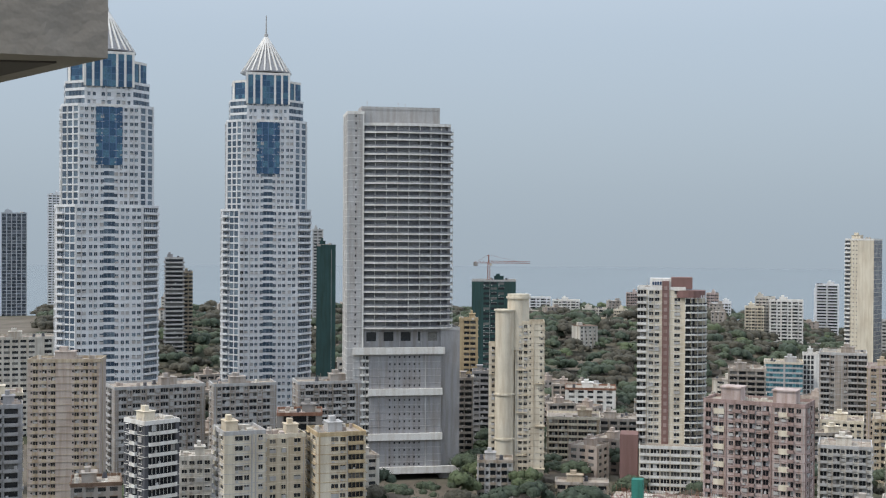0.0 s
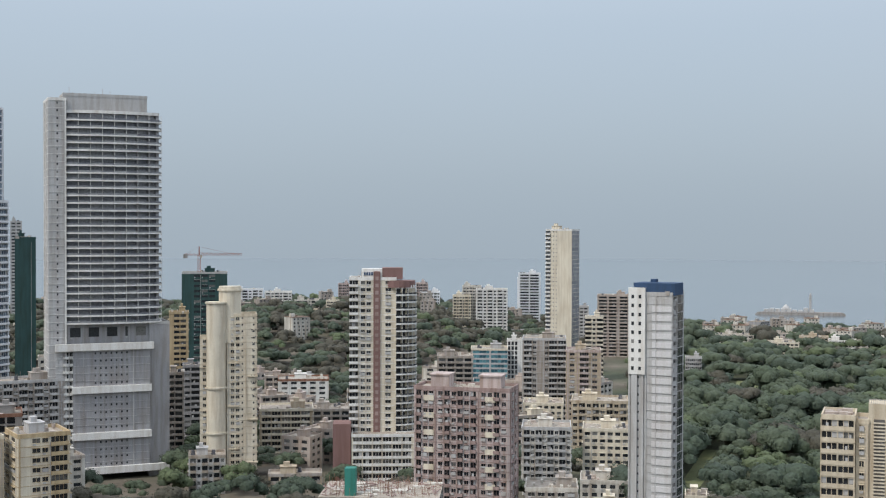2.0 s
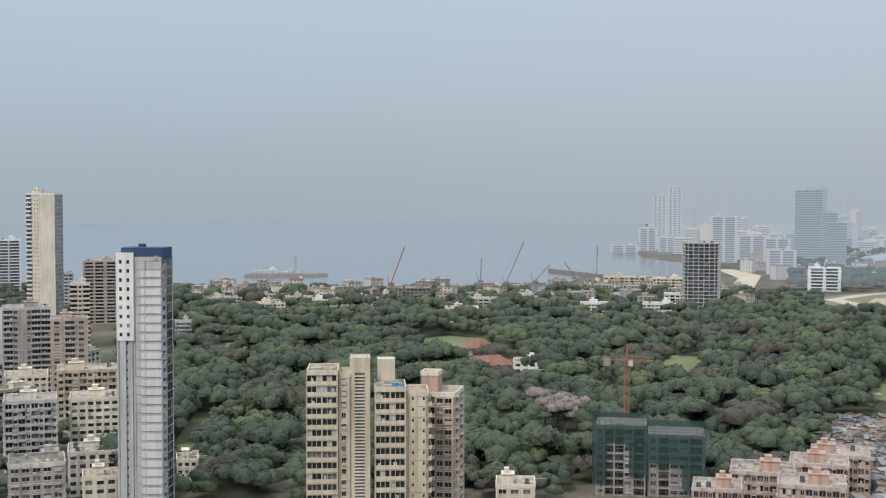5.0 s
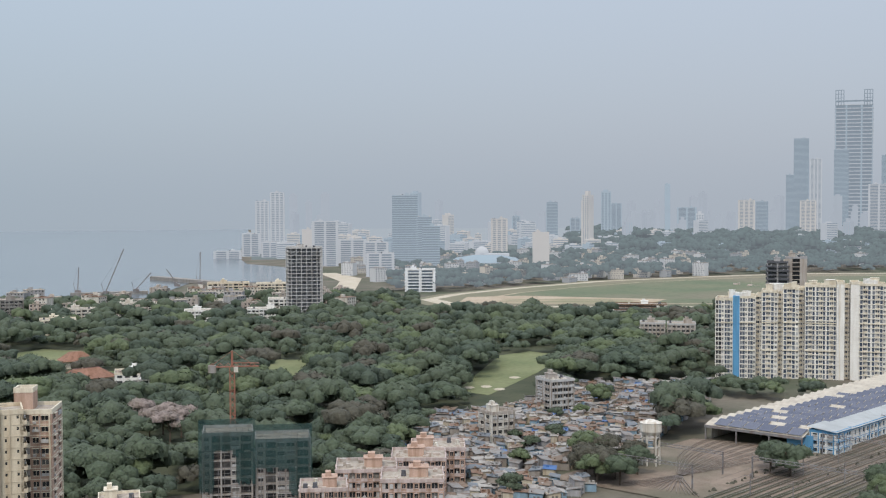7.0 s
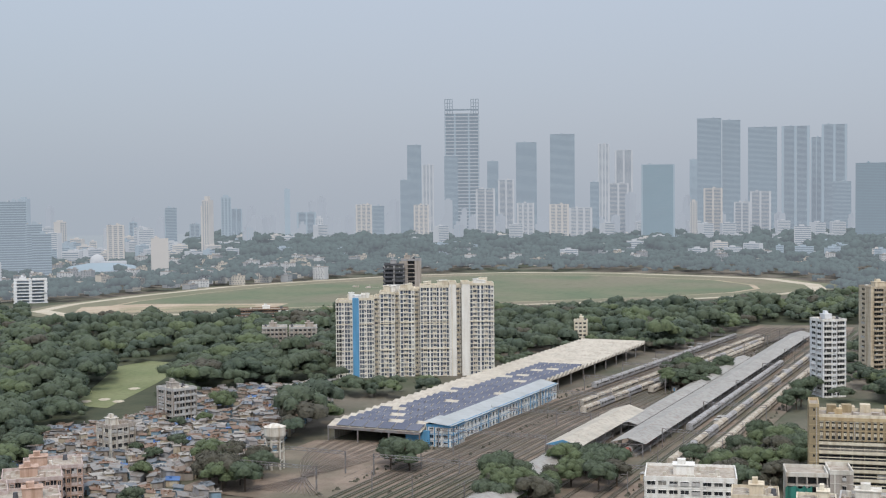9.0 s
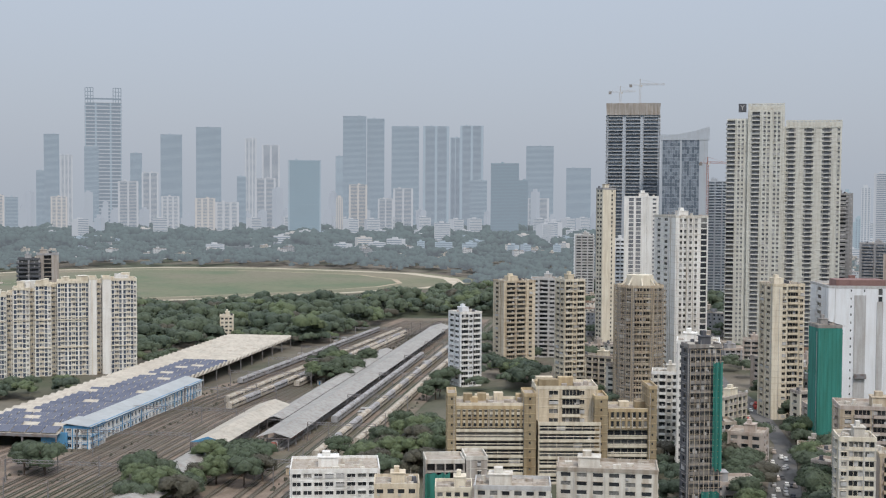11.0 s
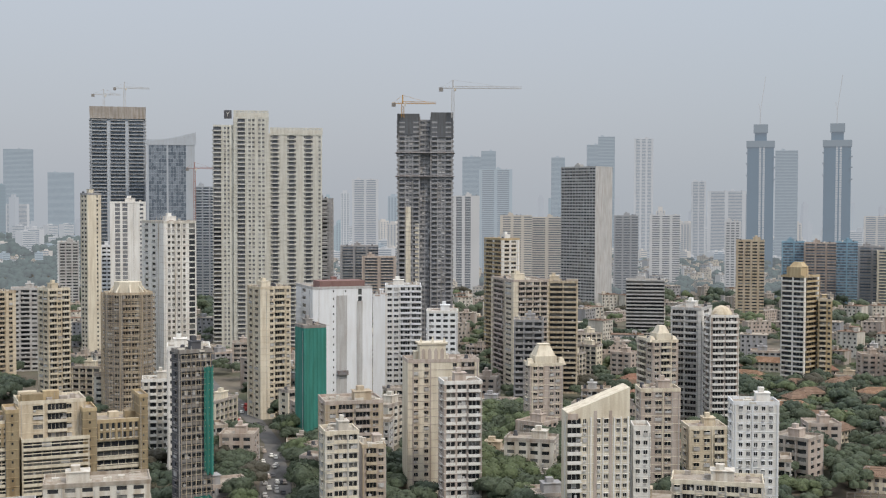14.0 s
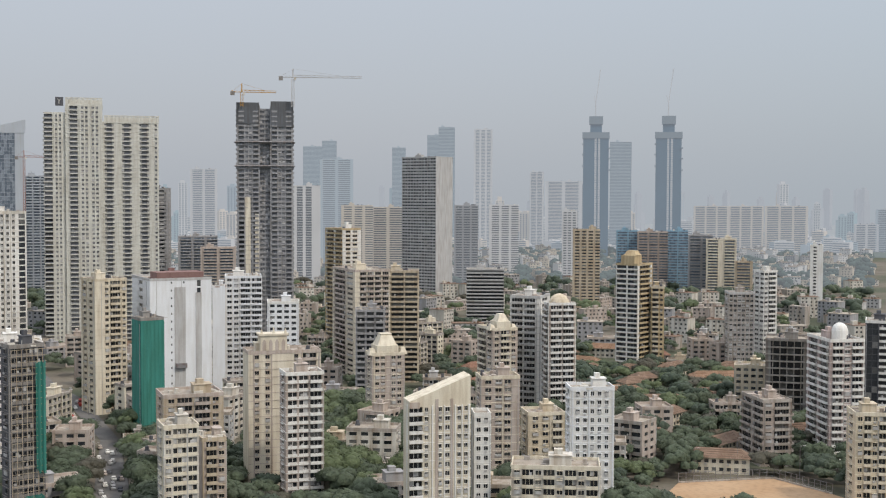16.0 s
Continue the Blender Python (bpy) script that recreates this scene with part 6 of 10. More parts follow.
def hip_hall(label, az, dist, w, d, eave, ridge, turn, wall, tile):
    """Low hall with a hipped tile roof and deep eaves."""
    ob = thing("pavilion", label, "hall", place(az, dist, turn, 0, w * 0.6))
    fa = Facade(ob, wall, wall, (GLASS, GLASS_J), False)
    fa.ring(rect(w, d), 0, eave, eave, ["s.8 " + "w1.6 s1 " * int(w / 4), "s1 w1.4 s1"], roof=False)
    fa.finish()
    s = Soup()
    a, b, q = w / 2 + 1.2, d / 2 + 1.2, w / 2 - d * 0.45
    s.poly((-a, -b, eave), (a, -b, eave), (q, 0, ridge), (-q, 0, ridge))
    s.poly((a, -b, eave), (a, b, eave), (q, 0, ridge))
    s.poly((a, b, eave), (-a, b, eave), (-q, 0, ridge), (q, 0, ridge))
    s.poly((-a, b, eave), (-a, -b, eave), (-q, 0, ridge))
    s.box(-a, a, -b, b, eave - 0.25, eave - 0.02)
    part("hip_roof", s, tile, ob)
    r = Soup()
    r.beam((-q, 0, ridge), (q, 0, ridge), 0.22)
    for x, y in ((-a, -b), (a, -b), (a, b), (-a, b)):
        r.beam((x, y, eave + 0.05), (math.copysign(q, x), 0, ridge), 0.18)
    part("ridge_tiles", r, BROWN, ob, "", "stuff")


hip_hall("low club pavilion with a faded red hip roof", 38.3, 775, 30, 15, 5, 10.5, 25, CREAM_PALE, TERRACOTTA)
hip_hall("long low club shed with a pale flat hip roof", 41.6, 768, 26, 10, 4, 6.2, 8, WHITE, GREY_PALE)
# ---- landmark buildings ----
GL = (GLASS, GLASS_J)


def chamfer(w, d, c, y=0.0):
    """Octagonal outline, front side on y."""
    return [(-w / 2 + c, y), (w / 2 - c, y), (w / 2, y + c), (w / 2, y + d - c), (w / 2 - c, y + d), (-w / 2 + c, y + d), (-w / 2, y + d - c), (-w / 2, y + c)]


def twin_tower(az, dist, mast=240.0):
    ob = thing("spired_tower", "white skyscraper with blue glass crown and pyramid spire", "skyscraper", place(az, dist, 4, 0, 32), "twin spired towers")
    low = Facade(ob, WHITE_COOL, WHITE_COOL, (GLASS, GLASS_TWIN), True)
    mid = "s.7 w1.4 s.6 w1.4 s1.2 w1.3 s.6 w1.3 s1 w1.4 r4.5 w1.4 s1 w1.3 s.6 w1.3 s1.2 w1.4 s.6 w1.4 s.7"
    low.ring(chamfer(51, 44, 9), -2, 125, 3.75, [mid, "s.5 b6 s.5", "s1 w1 s1 w1 s1 w1 s1", "", "", "", "s1 w1 s1 w1 s1", "s.4 b3 s.3 t2 s.3 t2 s.3"], slab=1.3)
    low.ring(chamfer(46, 40, 8, 2), 125, 176, 3.75, [mid, "s.5 t1.6 s.8 t1.6 s.5", "s1 w1 s1 w1 s1", "", "", "", "s1 w1 s1", "s.4 t2 s.6 t2 s.6 t2 s.3"])
    low.ring(chamfer(42, 36, 9, 4), 176, 188, 4.0, ["s1 w1 s.8 w1 s2 w1.2 s.8 w1.2 s2 w1.2 s.8 w1 s.8 w1 s1", "r6", "r6", "", "", "", "r6", "r6"])
    low.finish()
    crown = Facade(ob, BLUE_PANEL, WHITE, (GLASS, GLASS_BLUE), False)
    crown.ring(chamfer(39, 33, 8, 5.5), 188, 199, 3.7, ["f1 g2 f1 g2 f1 g5 f1 g2 f1 g2 f1", "g3 f.6 g3", "g4 f.6 g4", "", "", "", "g4", "f.6 g3 f.6"])
    crown.ring(rect(13, 4, 0, 3.6), 146, 176, 3.7, ["g2 s.3 g2 s.3 g2 s.3 g2", "g1", "", "g1"])
    crown.ring(rect(25, 4, 0, 5.2), 186, 203, 3.7, ["f.8 g2 f.8 g2 f.8 g4.6 f.8 g2 f.8 g2 f.8", "g1", "", "g1"])
    crown.finish()
    cy = 22.0
    s = Soup()
    s.prism(disc(10, 24, 0, cy), 199, 206)
    part("drum", s, GREY, ob)
    s = Soup()
    s.prism(disc(14.6, 12, 0, cy), 206, 226, 0.06)
    s.prism(disc(15.0, 12, 0, cy), 205.4, 206)
    part("pyramid_roof", s, GLASS_DIM, ob, "pale glazed pyramid roof")
    s = Soup()
    for i in range(24):
        a = 2 * math.pi * (i + 0.5) / 24
        s.beam((14.4 * math.cos(a), cy + 14.4 * math.sin(a), 206), (0.8 * math.cos(a), cy + 0.8 * math.sin(a), 227), 0.42)
    part("roof_ribs", s, WHITE, ob, "white radial roof ribs", "stuff")
    s = Soup()
    s.prism(disc(1.1, 8, 0, cy), 226, 229)
    s.prism(disc(0.5, 8, 0, cy), 229, mast, 0.5)
    part("spire", s, GREY_PALE, ob, "thin steel spire")
    return ob


twin_tower(-14.95, 655)
twin_tower(-7.97, 720)


def bowed(w, d, sag, n=8, x=0.0):
    front = [(x - w / 2 + w * i / n, sag * (2 * i / n - 1) ** 2) for i in range(n + 1)]
    return front + [(x + w / 2, d), (x - w / 2, d)]


def grey_slab_tower():
    ob = thing("balcony_slab_tower", "tall grey tower with bowed white balcony bands and blank podium", "skyscraper", place(-1.9, 567, 8, 0, 30))
    fa = Facade(ob, GREY, WHITE, (GLASS, GLASS_DIM), False)
    n = 8
    fa.ring(bowed(40, 22, 3.0, n, 3.0), 69, 161, 3.3, ["d5"] * n + ["d3 s4 d3", "", "s1"], slab=1.3)
    fa.finish()
    st = Facade(ob, GREY_PALE, WHITE, GL, True)
    st.ring(rect(7.5, 20, -20.8, 11.5), 0, 166, 3.3, ["s2 v1.6 s1.4 f.5", "s1", "", "s2 v1.4 s2 v1.4 s3"])
    st.finish()
    top = Facade(ob, GREY_PALE, GREY_PALE, GL, False)
    top.ring(rect(36, 14, 0, 11), 161, 168.5, 7, ["s1", "s1", "", "s1"])
    top.finish()
    pod = Facade(ob, GREY, GREY_PALE, (GLASS, GLASS_J), True)
    pod.ring(rect(33, 26, 2.0, 13.0), 5, 57, 3.25, ["s8 " + "v1.6 s.5 " * 7 + "s8", "s1", "", "s1"], sill=1.5)
    pod.ring(rect(9, 20, 23, 12.0), 0, 68, 4, ["s1", "s1", "", "s1"])
    pod.finish()
    for z, x0, x1 in ((57.2, -22, 20), (38.5, -15, 19), (18.2, -15, 19), (3.0, -15, 27)):
        s = Soup()
        s.box(x0, x1, -1.4, 0.4, z, z + 3.0)
        part("parapet_band", s, WHITE, ob, "white horizontal band")
    lo = Facade(ob, GREY_PALE, WHITE, GL, True)
    lo.ring(rect(10, 18, -16.6, 10.0), 0, 57, 3.2, ["s3 b2 s.4 b2 s2", "s1", "", "s3 w1 s3"])
    lo.finish()
    am = Facade(ob, GREY, WHITE, GL, False)
    am.ring(rect(44, 20, 2, 13), 60, 69, 8.5, ["s4 w4 s3 w4 s3 w4 s3 w1 s3 w4 s6", "s1", "", "s4 w4 s4"])
    am.finish()
    return ob


grey_slab_tower()


def round_tower():
    """Cream tower with a windowless round stair shaft."""
    ob = thing("round_shaft_tower", "cream tower with a blank round shaft and ledge rings", "building", place(3.42, 557, 0, 0, 16))
    s = Soup()
    s.prism(disc(4.4, 28, -5.4, 3.5), 0, 78)
    for z in (20, 40, 77.5):
        s.prism(disc(5.0, 28, -5.4, 3.5), z, z + 0.7)
    s.prism(disc(4.9, 20, 0.5, 6.0), 60, 85)
    s.prism(disc(5.5, 20, 0.5, 6.0), 83, 83.8)
    part("round_shaft", s, CREAM_PALE, ob)
    fa = Facade(ob, CREAM_PALE, CREAM, GL, True)
    fa.ring(rect(13, 14, 5.6, 8.5), 0, 72, 2.85, ["s1.6 w1.4 s.7 w1.4 s.7 v1 s3.4 v1.4 s.5", "s1 w1 s1 w1 s1", "", "s1"])
    fa.ring(rect(4, 10, -10.6, 8), 0, 62, 2.85, ["s1 w1 s1", "s1", "", "s1"])
    fa.finish()
    for z in (13, 32, 51):
        for x0, x1, y0, y1, dz in ((-0.2, 4.6, 0.6, 2.4, 0), (8, 12.6, 0.6, 2.4, -6), (-12.8, -8.6, 2.4, 4, -2)):
            s = Soup()
            s.box(x0, x1, y0, y1, z + dz, z + dz + 0.5)
            part("ledge", s, CREAM, ob)
    s = Soup()
    r = random.Random(4)
    for i in range(11):
        z = 65 - i * 2.9
        for j in range(3):
            x = 10.2 + j * 0.5
            s.beam((x, 1.42, z), (x + r.choice((-0.6, 0.6, 0.0)), 1.42, z + r.choice((0.3, 1.3, 1.3))), 0.1)
    part("wall_ornament", s, GREY_DARK, ob, "dark slanted wall marks")
    return ob


round_tower()


def maroon_tower():
    ob = thing("striped_tower", "cream tower with a maroon strip and rounded dark balconies", "building", place(10.36, 545, 0, 0, 18))
    fa = Facade(ob, CREAM_PALE, WHITE, GL, True)
    fa.ring(rect(10.5, 18, -9, 9), 0, 88.5, 3.1, ["b3 s1 w1.4 s.6 w1.4 s1", "", "", "s1"], slab=1.1)
    fa.ring(rect(7, 18, 2.6, 9), 0, 88.5, 3.1, ["s1.6 w1.6 s1.6", "", "", ""])
    arc = [(7.2 + 7.2 * math.cos(a), 5.0 + 6.4 * math.sin(a)) for a in [radians(-100 + 20 * i) for i in range(8)]] + [(14, 18), (5, 18)]
    fa.ring(arc, 16, 85, 3.1, ["d3"] * 7 + ["s1", "", ""], slab=1.0)
    fa.finish()
    s = Soup()
    s.box(-3.8, -0.9, -0.5, 14, 18, 92)
    part("maroon_strip", s, BROWN, ob, "maroon tiled vertical strip")
    s = Soup()
    for i in range(23):
        s.box(-3.1, -1.6, -0.62, -0.5, 20 + i * 3.1, 21.6 + i * 3.1)
    part("strip_tiles", s, PINK_DK, ob, "", "stuff")
    s = Soup()
    s.box(-9, 0, 3, 13, 88.5, 93)
    part("roof_sign_wall", s, WHITE, ob)
    s = Soup()
    for i in range(7):
        s.box(-8 + i * 1.05, -7.3 + i * 1.05, 2.8, 3.0, 90.2, 91.6)
    part("sign_bars", s, NAVY, ob, "plain bars in place of lettering", "stuff")
    s = Soup()
    s.box(0, 9, 3, 13, 88.5, 93.5)
    s.prism(disc(7.4, 20, 7.2, 5.6), 85, 88)
    part("crown_block", s, BROWN, ob, "maroon roof block")
    po = Facade(ob, CREAM_PALE, WHITE, GL, True)
    po.ring(rect(27, 14, 0.6, -5), 0, 22, 3.1, ["s.5 " + "p3.4 s.4 " * 6 + "s1", "s1 w1 s1", "", "s1"])
    po.finish()
    s = Soup()
    s.box(-21, -13.4, -10, 2, 0, 27)
    part("side_wall", s, BROWN, ob, "blank maroon wall")
    return ob


maroon_tower()


def pink_block():
    ob = thing("apartment_block", "faded pink apartment block with caged balconies and rose panels", "building", place(14.0, 430, -14, 0, 26))
    fa = Facade(ob, PINK, PINK_DK, GL, True)
    fa.ring(rect(34, 15, 0, 7.5), 0, 55, 3.0, ["s.6 b1.4 s.6 w1.1 s.5 w1.1 s1.4 w1.2 s.5 b1.5 s.5 w1.2 s.4 b1.5 s.4 w1.2 s.5 b1.5 s1.4 w1.2 s.6 w1.1 s.5 b1.5 s.6 w1.2 s1", "s1.6 w1.2 s1.6 w1.2 s1.6", "", "s1"], slab=0.8)
    fa.finish()
    s = Soup()
    for x in (-11.2, 10.6):
        for i in range(9):
            s.box(x - 2.2, x + 1.4, -0.35, 0.0, 3 + i * 6, 4.9 + i * 6)
    part("facade_panel", s, CREAM_PALE, ob, "pale horizontal facade panels", "stuff")
    for x, w in ((-8.5, 6.5), (9.5, 7.5)):
        s = Soup()
        s.box(x - w / 2, x + w / 2, 3, 10, 55, 59.5)
        s.box(x - w / 2 - 0.4, x + w / 2 + 0.4, 2.6, 10.4, 59.5, 60)
        part("stair_head", s, PINK, ob)
    return ob


pink_block()


def cream_cluster():
    """Cream tower with a slatted stair shaft, close to the viewpoint."""
    ob = thing("cream_tower", "cream apartment tower with a slatted stair shaft and shaded balconies", "building", place(33.0, 334, 0, 0, 26))
    fa = Facade(ob, CREAM, CREAM, GL, True)
    fa.ring(rect(8.2, 14, -13.2, 8), 0, 62, 3.0, ["p3.4 s.3 p3.4 s.3", "s.6 w.9 s.8 w.9 s2", "", "s1 w1 s1"])
    fa.ring(rect(3.2, 12, -7.4, 8.5), 0, 61, 3.0, ["s.8 w.9 s1", "s1", "", ""])
    fa.ring(rect(8.4, 14, 5.0, 7), 0, 57.5, 3.0, ["s.3 p3.2 s.3 p3.2 s.3", "s3 v1 s3", "", "s1"])
    fa.ring(rect(6.4, 12, 12.2, 8), 0, 56, 3.0, ["s2 v1 s2.4 v1 s1", "b3 s2", "", ""])
    fa.finish()
    s = Soup()
    s.box(-5.9, -0.4, 3, 12, 0, 66)
    s.box(1.6, 6.4, 8, 13, 56, 65)
    part("stair_shaft", s, CREAM, ob)
    # a flat plate, coloured dark as the unlit shaft behind the slats
    s = Soup()
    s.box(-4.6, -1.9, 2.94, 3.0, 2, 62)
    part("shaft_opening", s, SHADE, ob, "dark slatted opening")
    s = Soup()
    for i in range(66):
        s.box(-4.7, -1.8, 2.7, 2.95, 2.4 + i * 0.9, 2.75 + i * 0.9)
    part("shaft_slats", s, CREAM_PALE, ob, "cream horizontal slats", "stuff")
    s = Soup()
    for i in range(12):
        s.beam((-5.7 + i * 0.46, 3.2, 66), (-5.7 + i * 0.46, 3.2, 67), 0.05)
    s.beam((-5.9, 3.2, 67), (-0.4, 3.2, 67), 0.07)
    part("roof_railing", s, STEEL, ob)
    s = Soup()
    s.prism(disc(0.9, 10, 6.2, 4), 57.5, 59)
    s.prism(disc(0.9, 10, 7.9, 4), 57.5, 59)
    part("roof_tank", s, SKYBLUE, ob, "blue plastic roof tanks")
    return ob


cream_cluster()
ob = thing("apartment_block", "salmon apartment block with small cream balconies", "building", place(36.0, 350, -12, 0, 12))
fa = Facade(ob, SALMON, CREAM_PALE, GL, True)
fa.ring(rect(9, 14, 0.6, 7), 0, 53.5, 3.0, ["s.5 b1.6 s.5 w1 s.5 w1.2 s.6", "s.6 w1 s1 w1 s.6", "", "s1"])
fa.ring(rect(5, 6, -3.5, 9), 53.5, 58.5, 5, ["s1", "s1", "", "s1"])
fa.finish()


def white_estate():
    """Stepped row of joined white towers by the depot, with deep shaded slots between them."""
    ob = thing("housing_estate", "white apartment towers with blue glazing and a sky-blue strip", "building", place(70.4, 785, 0, 0, 55))
    fa = Facade(ob, ESTATE, CREAM_PALE, (GLASS, GLASS_ESTATE), True)
    bay = "s.5 t1.3 s.3 p2.2 s.3 t1.3 s.5 "
    narrow = "s.35 t1.1 s.3 t1.5 s.3 w1 s.35 "
    slots = "p2.4 s.3 v1.0 s.3"
    for x0, x1, y0, h, bays in ((-51.5, -41, 0, 48, narrow + narrow), (-37, -27.5, 0, 49.5, narrow * 2), (-27.5, -24, 7, 50, slots), (-24, -14.5, 3, 53, bay + "w1 s.4"), (-14.5, -11.5, 11, 52, slots), (-11.5, -2, 6, 55, bay + "w1 s.4"), (-2, 1.5, 14, 54, slots),
                                (1.5, 20, 7, 56.5, bay * 3), (20, 24.5, 5.5, 58.5, "s1"), (24.5, 28, 13, 56, slots), (28, 33, 6.5, 58.5, "s1"), (33, 48.5, 9, 57.5, bay * 2 + "w1 s.4")):
        fa.ring([(x0, y0), (x1, y0), (x1, y0 + 20), (x0, y0 + 20)], 0, h, 2.9, [bays, "s.4 w1 s.8 w1 s.8 w1 s.4", "", "s.4 w1 s.8 w1 s.4"], parapet=1.2)
    fa.finish()
    s = Soup()
    s.box(-41, -37, -0.5, 12, 0, 50.5)
    part("blue_strip", s, SKYBLUE, ob, "sky-blue painted strip")
    r = random.Random(2)
    for x0, x1, y0, z in ((-51, -28, 1, 49), (-24, -12, 4, 53.5), (-11, -2, 7, 55), (2, 19, 8, 56.5), (33, 48, 10, 57.5)):
        for i in range(int((x1 - x0) / 2.2)):
            s = Soup()
            x, y, w = r.uniform(x0 + 1, x1 - 1), y0 + r.uniform(1.5, 15), r.uniform(0.9, 2.6)
            top = z + r.uniform(1.8, 4.2)
            s.box(x - w, x + w, y - 1.5, y + 1.5, z - 0.5, top)
            s.box(x - w - 0.25, x + w + 0.25, y - 1.75, y + 1.75, top, top + 0.25)
            part("roof_hut", s, r.choice((CREAM_PALE, WHITE)), ob)
    for z in (17, 34):
        for x0, x1, y0 in ((-51.5, -41, 0), (-37, -27.5, 0), (-24, -14.5, 3), (-11.5, -2, 6), (1.5, 20, 7), (33, 48.5, 9)):
            s = Soup()
            s.box(x0 - 0.1, x1 + 0.1, y0 - 0.45, y0, z, z + 0.5)
            part("ledge", s, CREAM_PALE, ob)
    return ob


white_estate()


def green_white_tower():
    ob = thing("ribbed_tower", "huge pale green-white tower with vertical ribs and stacked balconies", "skyscraper", place(102.9, 950, 0, 0, 50))
    fa = Facade(ob, GREEN_PALE, GREEN_PALE, (GLASS, GLASS_DIM), True)
    fa.ring(rect(16, 26, -33, 14), 0, 168, 3.3, ["d4 s.6 f.8 w1 f.8 w1 f.8 s2", "s1", "", "s1 b3 s2 b3 s1"])
    fa.ring(rect(26, 30, -13, 14), 0, 174, 3.3, ["s2 d4 s1 f.8 w1.2 f.8 w1.2 f.8 s1.2 w1.2 f.8 w1.2 f.8 s1.4", "s1", "", "s1"])
    fa.ring(rect(40, 28, 20, 16), 0, 162, 3.3, ["s1 w.8 d3 w.8 s1 f.8 s1.4 " * 3 + "w1 f.8", "s1 w1 s1", "", "s1"])
    fa.finish()
    s = Soup()
    for x0, x1, z0, z1 in ((-26, 0, 174, 180), (1, 40, 162, 167.5)):
        x = x0
        while x < x1:
            s.box(x, x + 1.7, 1.5, 3.2, z0, z1)
            x += 2.9
        s.box(x0, x1, 1.4, 3.4, z1 - 0.8, z1)
        s.box(x0, x1, 7, 22, z0, z1 - 1)
    part("fin_crown", s, GREEN_PALE, ob, "pale crown of upright fins", "stuff")
    s = Soup()
    s.box(-33, -27.5, 1, 6, 174, 180)
    part("sign_box", s, GREY_DARK, ob, "dark square sign with a pale mark")
    s = Soup()
    s.beam((-31.6, 0.9, 178.8), (-30.3, 0.9, 177.2), 0.16)
    s.beam((-29.0, 0.9, 178.8), (-30.3, 0.9, 177.2), 0.16)
    s.beam((-30.3, 0.9, 177.2), (-30.3, 0.9, 175.4), 0.16)
    part("sign_mark", s, WHITE, ob)
    return ob


green_white_tower()


def crane(name, label, az, dist, z0, z1, left, right, paint_mat, turn=0, base=0.0):
    """Tower crane: lattice mast, jib, counter-jib and ties. left and right: reach to either side."""
    p = polar(az, dist, base)
    ob = thing(name, label, "crane", pose(p.x, p.y, p.z, 0, 0, turn - az))
    m = Soup()
    h0, h1 = z0 - base, z1 - base
    for sx in (-0.9, 0.9):
        for sy in (-0.9, 0.9):
            m.beam((sx, sy, h0), (sx, sy, h1), 0.18)
    z, k = h0, 0
    while z < h1 - 2:
        m.beam((-0.9, -0.9, z), (0.9, -0.9, z + 2.2), 0.1)
        m.beam((0.9, -0.9, z), (-0.9, -0.9, z + 2.2), 0.1)
        z += 2.2
    part("mast", m, paint_mat, ob)
    j = Soup()
    x = -left
    for y in (-0.6, 0.6):
        j.beam((-left, y, h1), (right, y, h1), 0.18)
    j.beam((0, 0, h1 + 1.5), (right, 0, h1 + 1.1), 0.16)
    while x < right - 2:
        j.beam((x, -0.6, h1), (x + 1.5, 0, h1 + 1.3), 0.08)
        j.beam((x + 1.5, 0, h1 + 1.3), (x + 3, -0.6, h1), 0.08)
        x += 3
    part("jib", j, paint_mat, ob)
    c = Soup()
    c.beam((0, 0, h1), (0, 0, h1 + 6), 0.4)
    c.beam((0, 0, h1 + 6), (right * 0.7, 0, h1 + 1.2), 0.06)
    c.beam((0, 0, h1 + 6), (-left * 0.9, 0, h1 + 0.3), 0.06)
    part("tie_mast", c, paint_mat, ob)
    b = Soup()
    b.box(-left, -left + 3, -0.9, 0.9, h1 - 2.2, h1 + 0.6)
    part("counterweight", b, CONCRETE, ob)
    b = Soup()
    b.box(0.6, 2.2, -1.6, 0, h1 - 2, h1)
    part("cab", b, OFFWHITE, ob)
    return ob


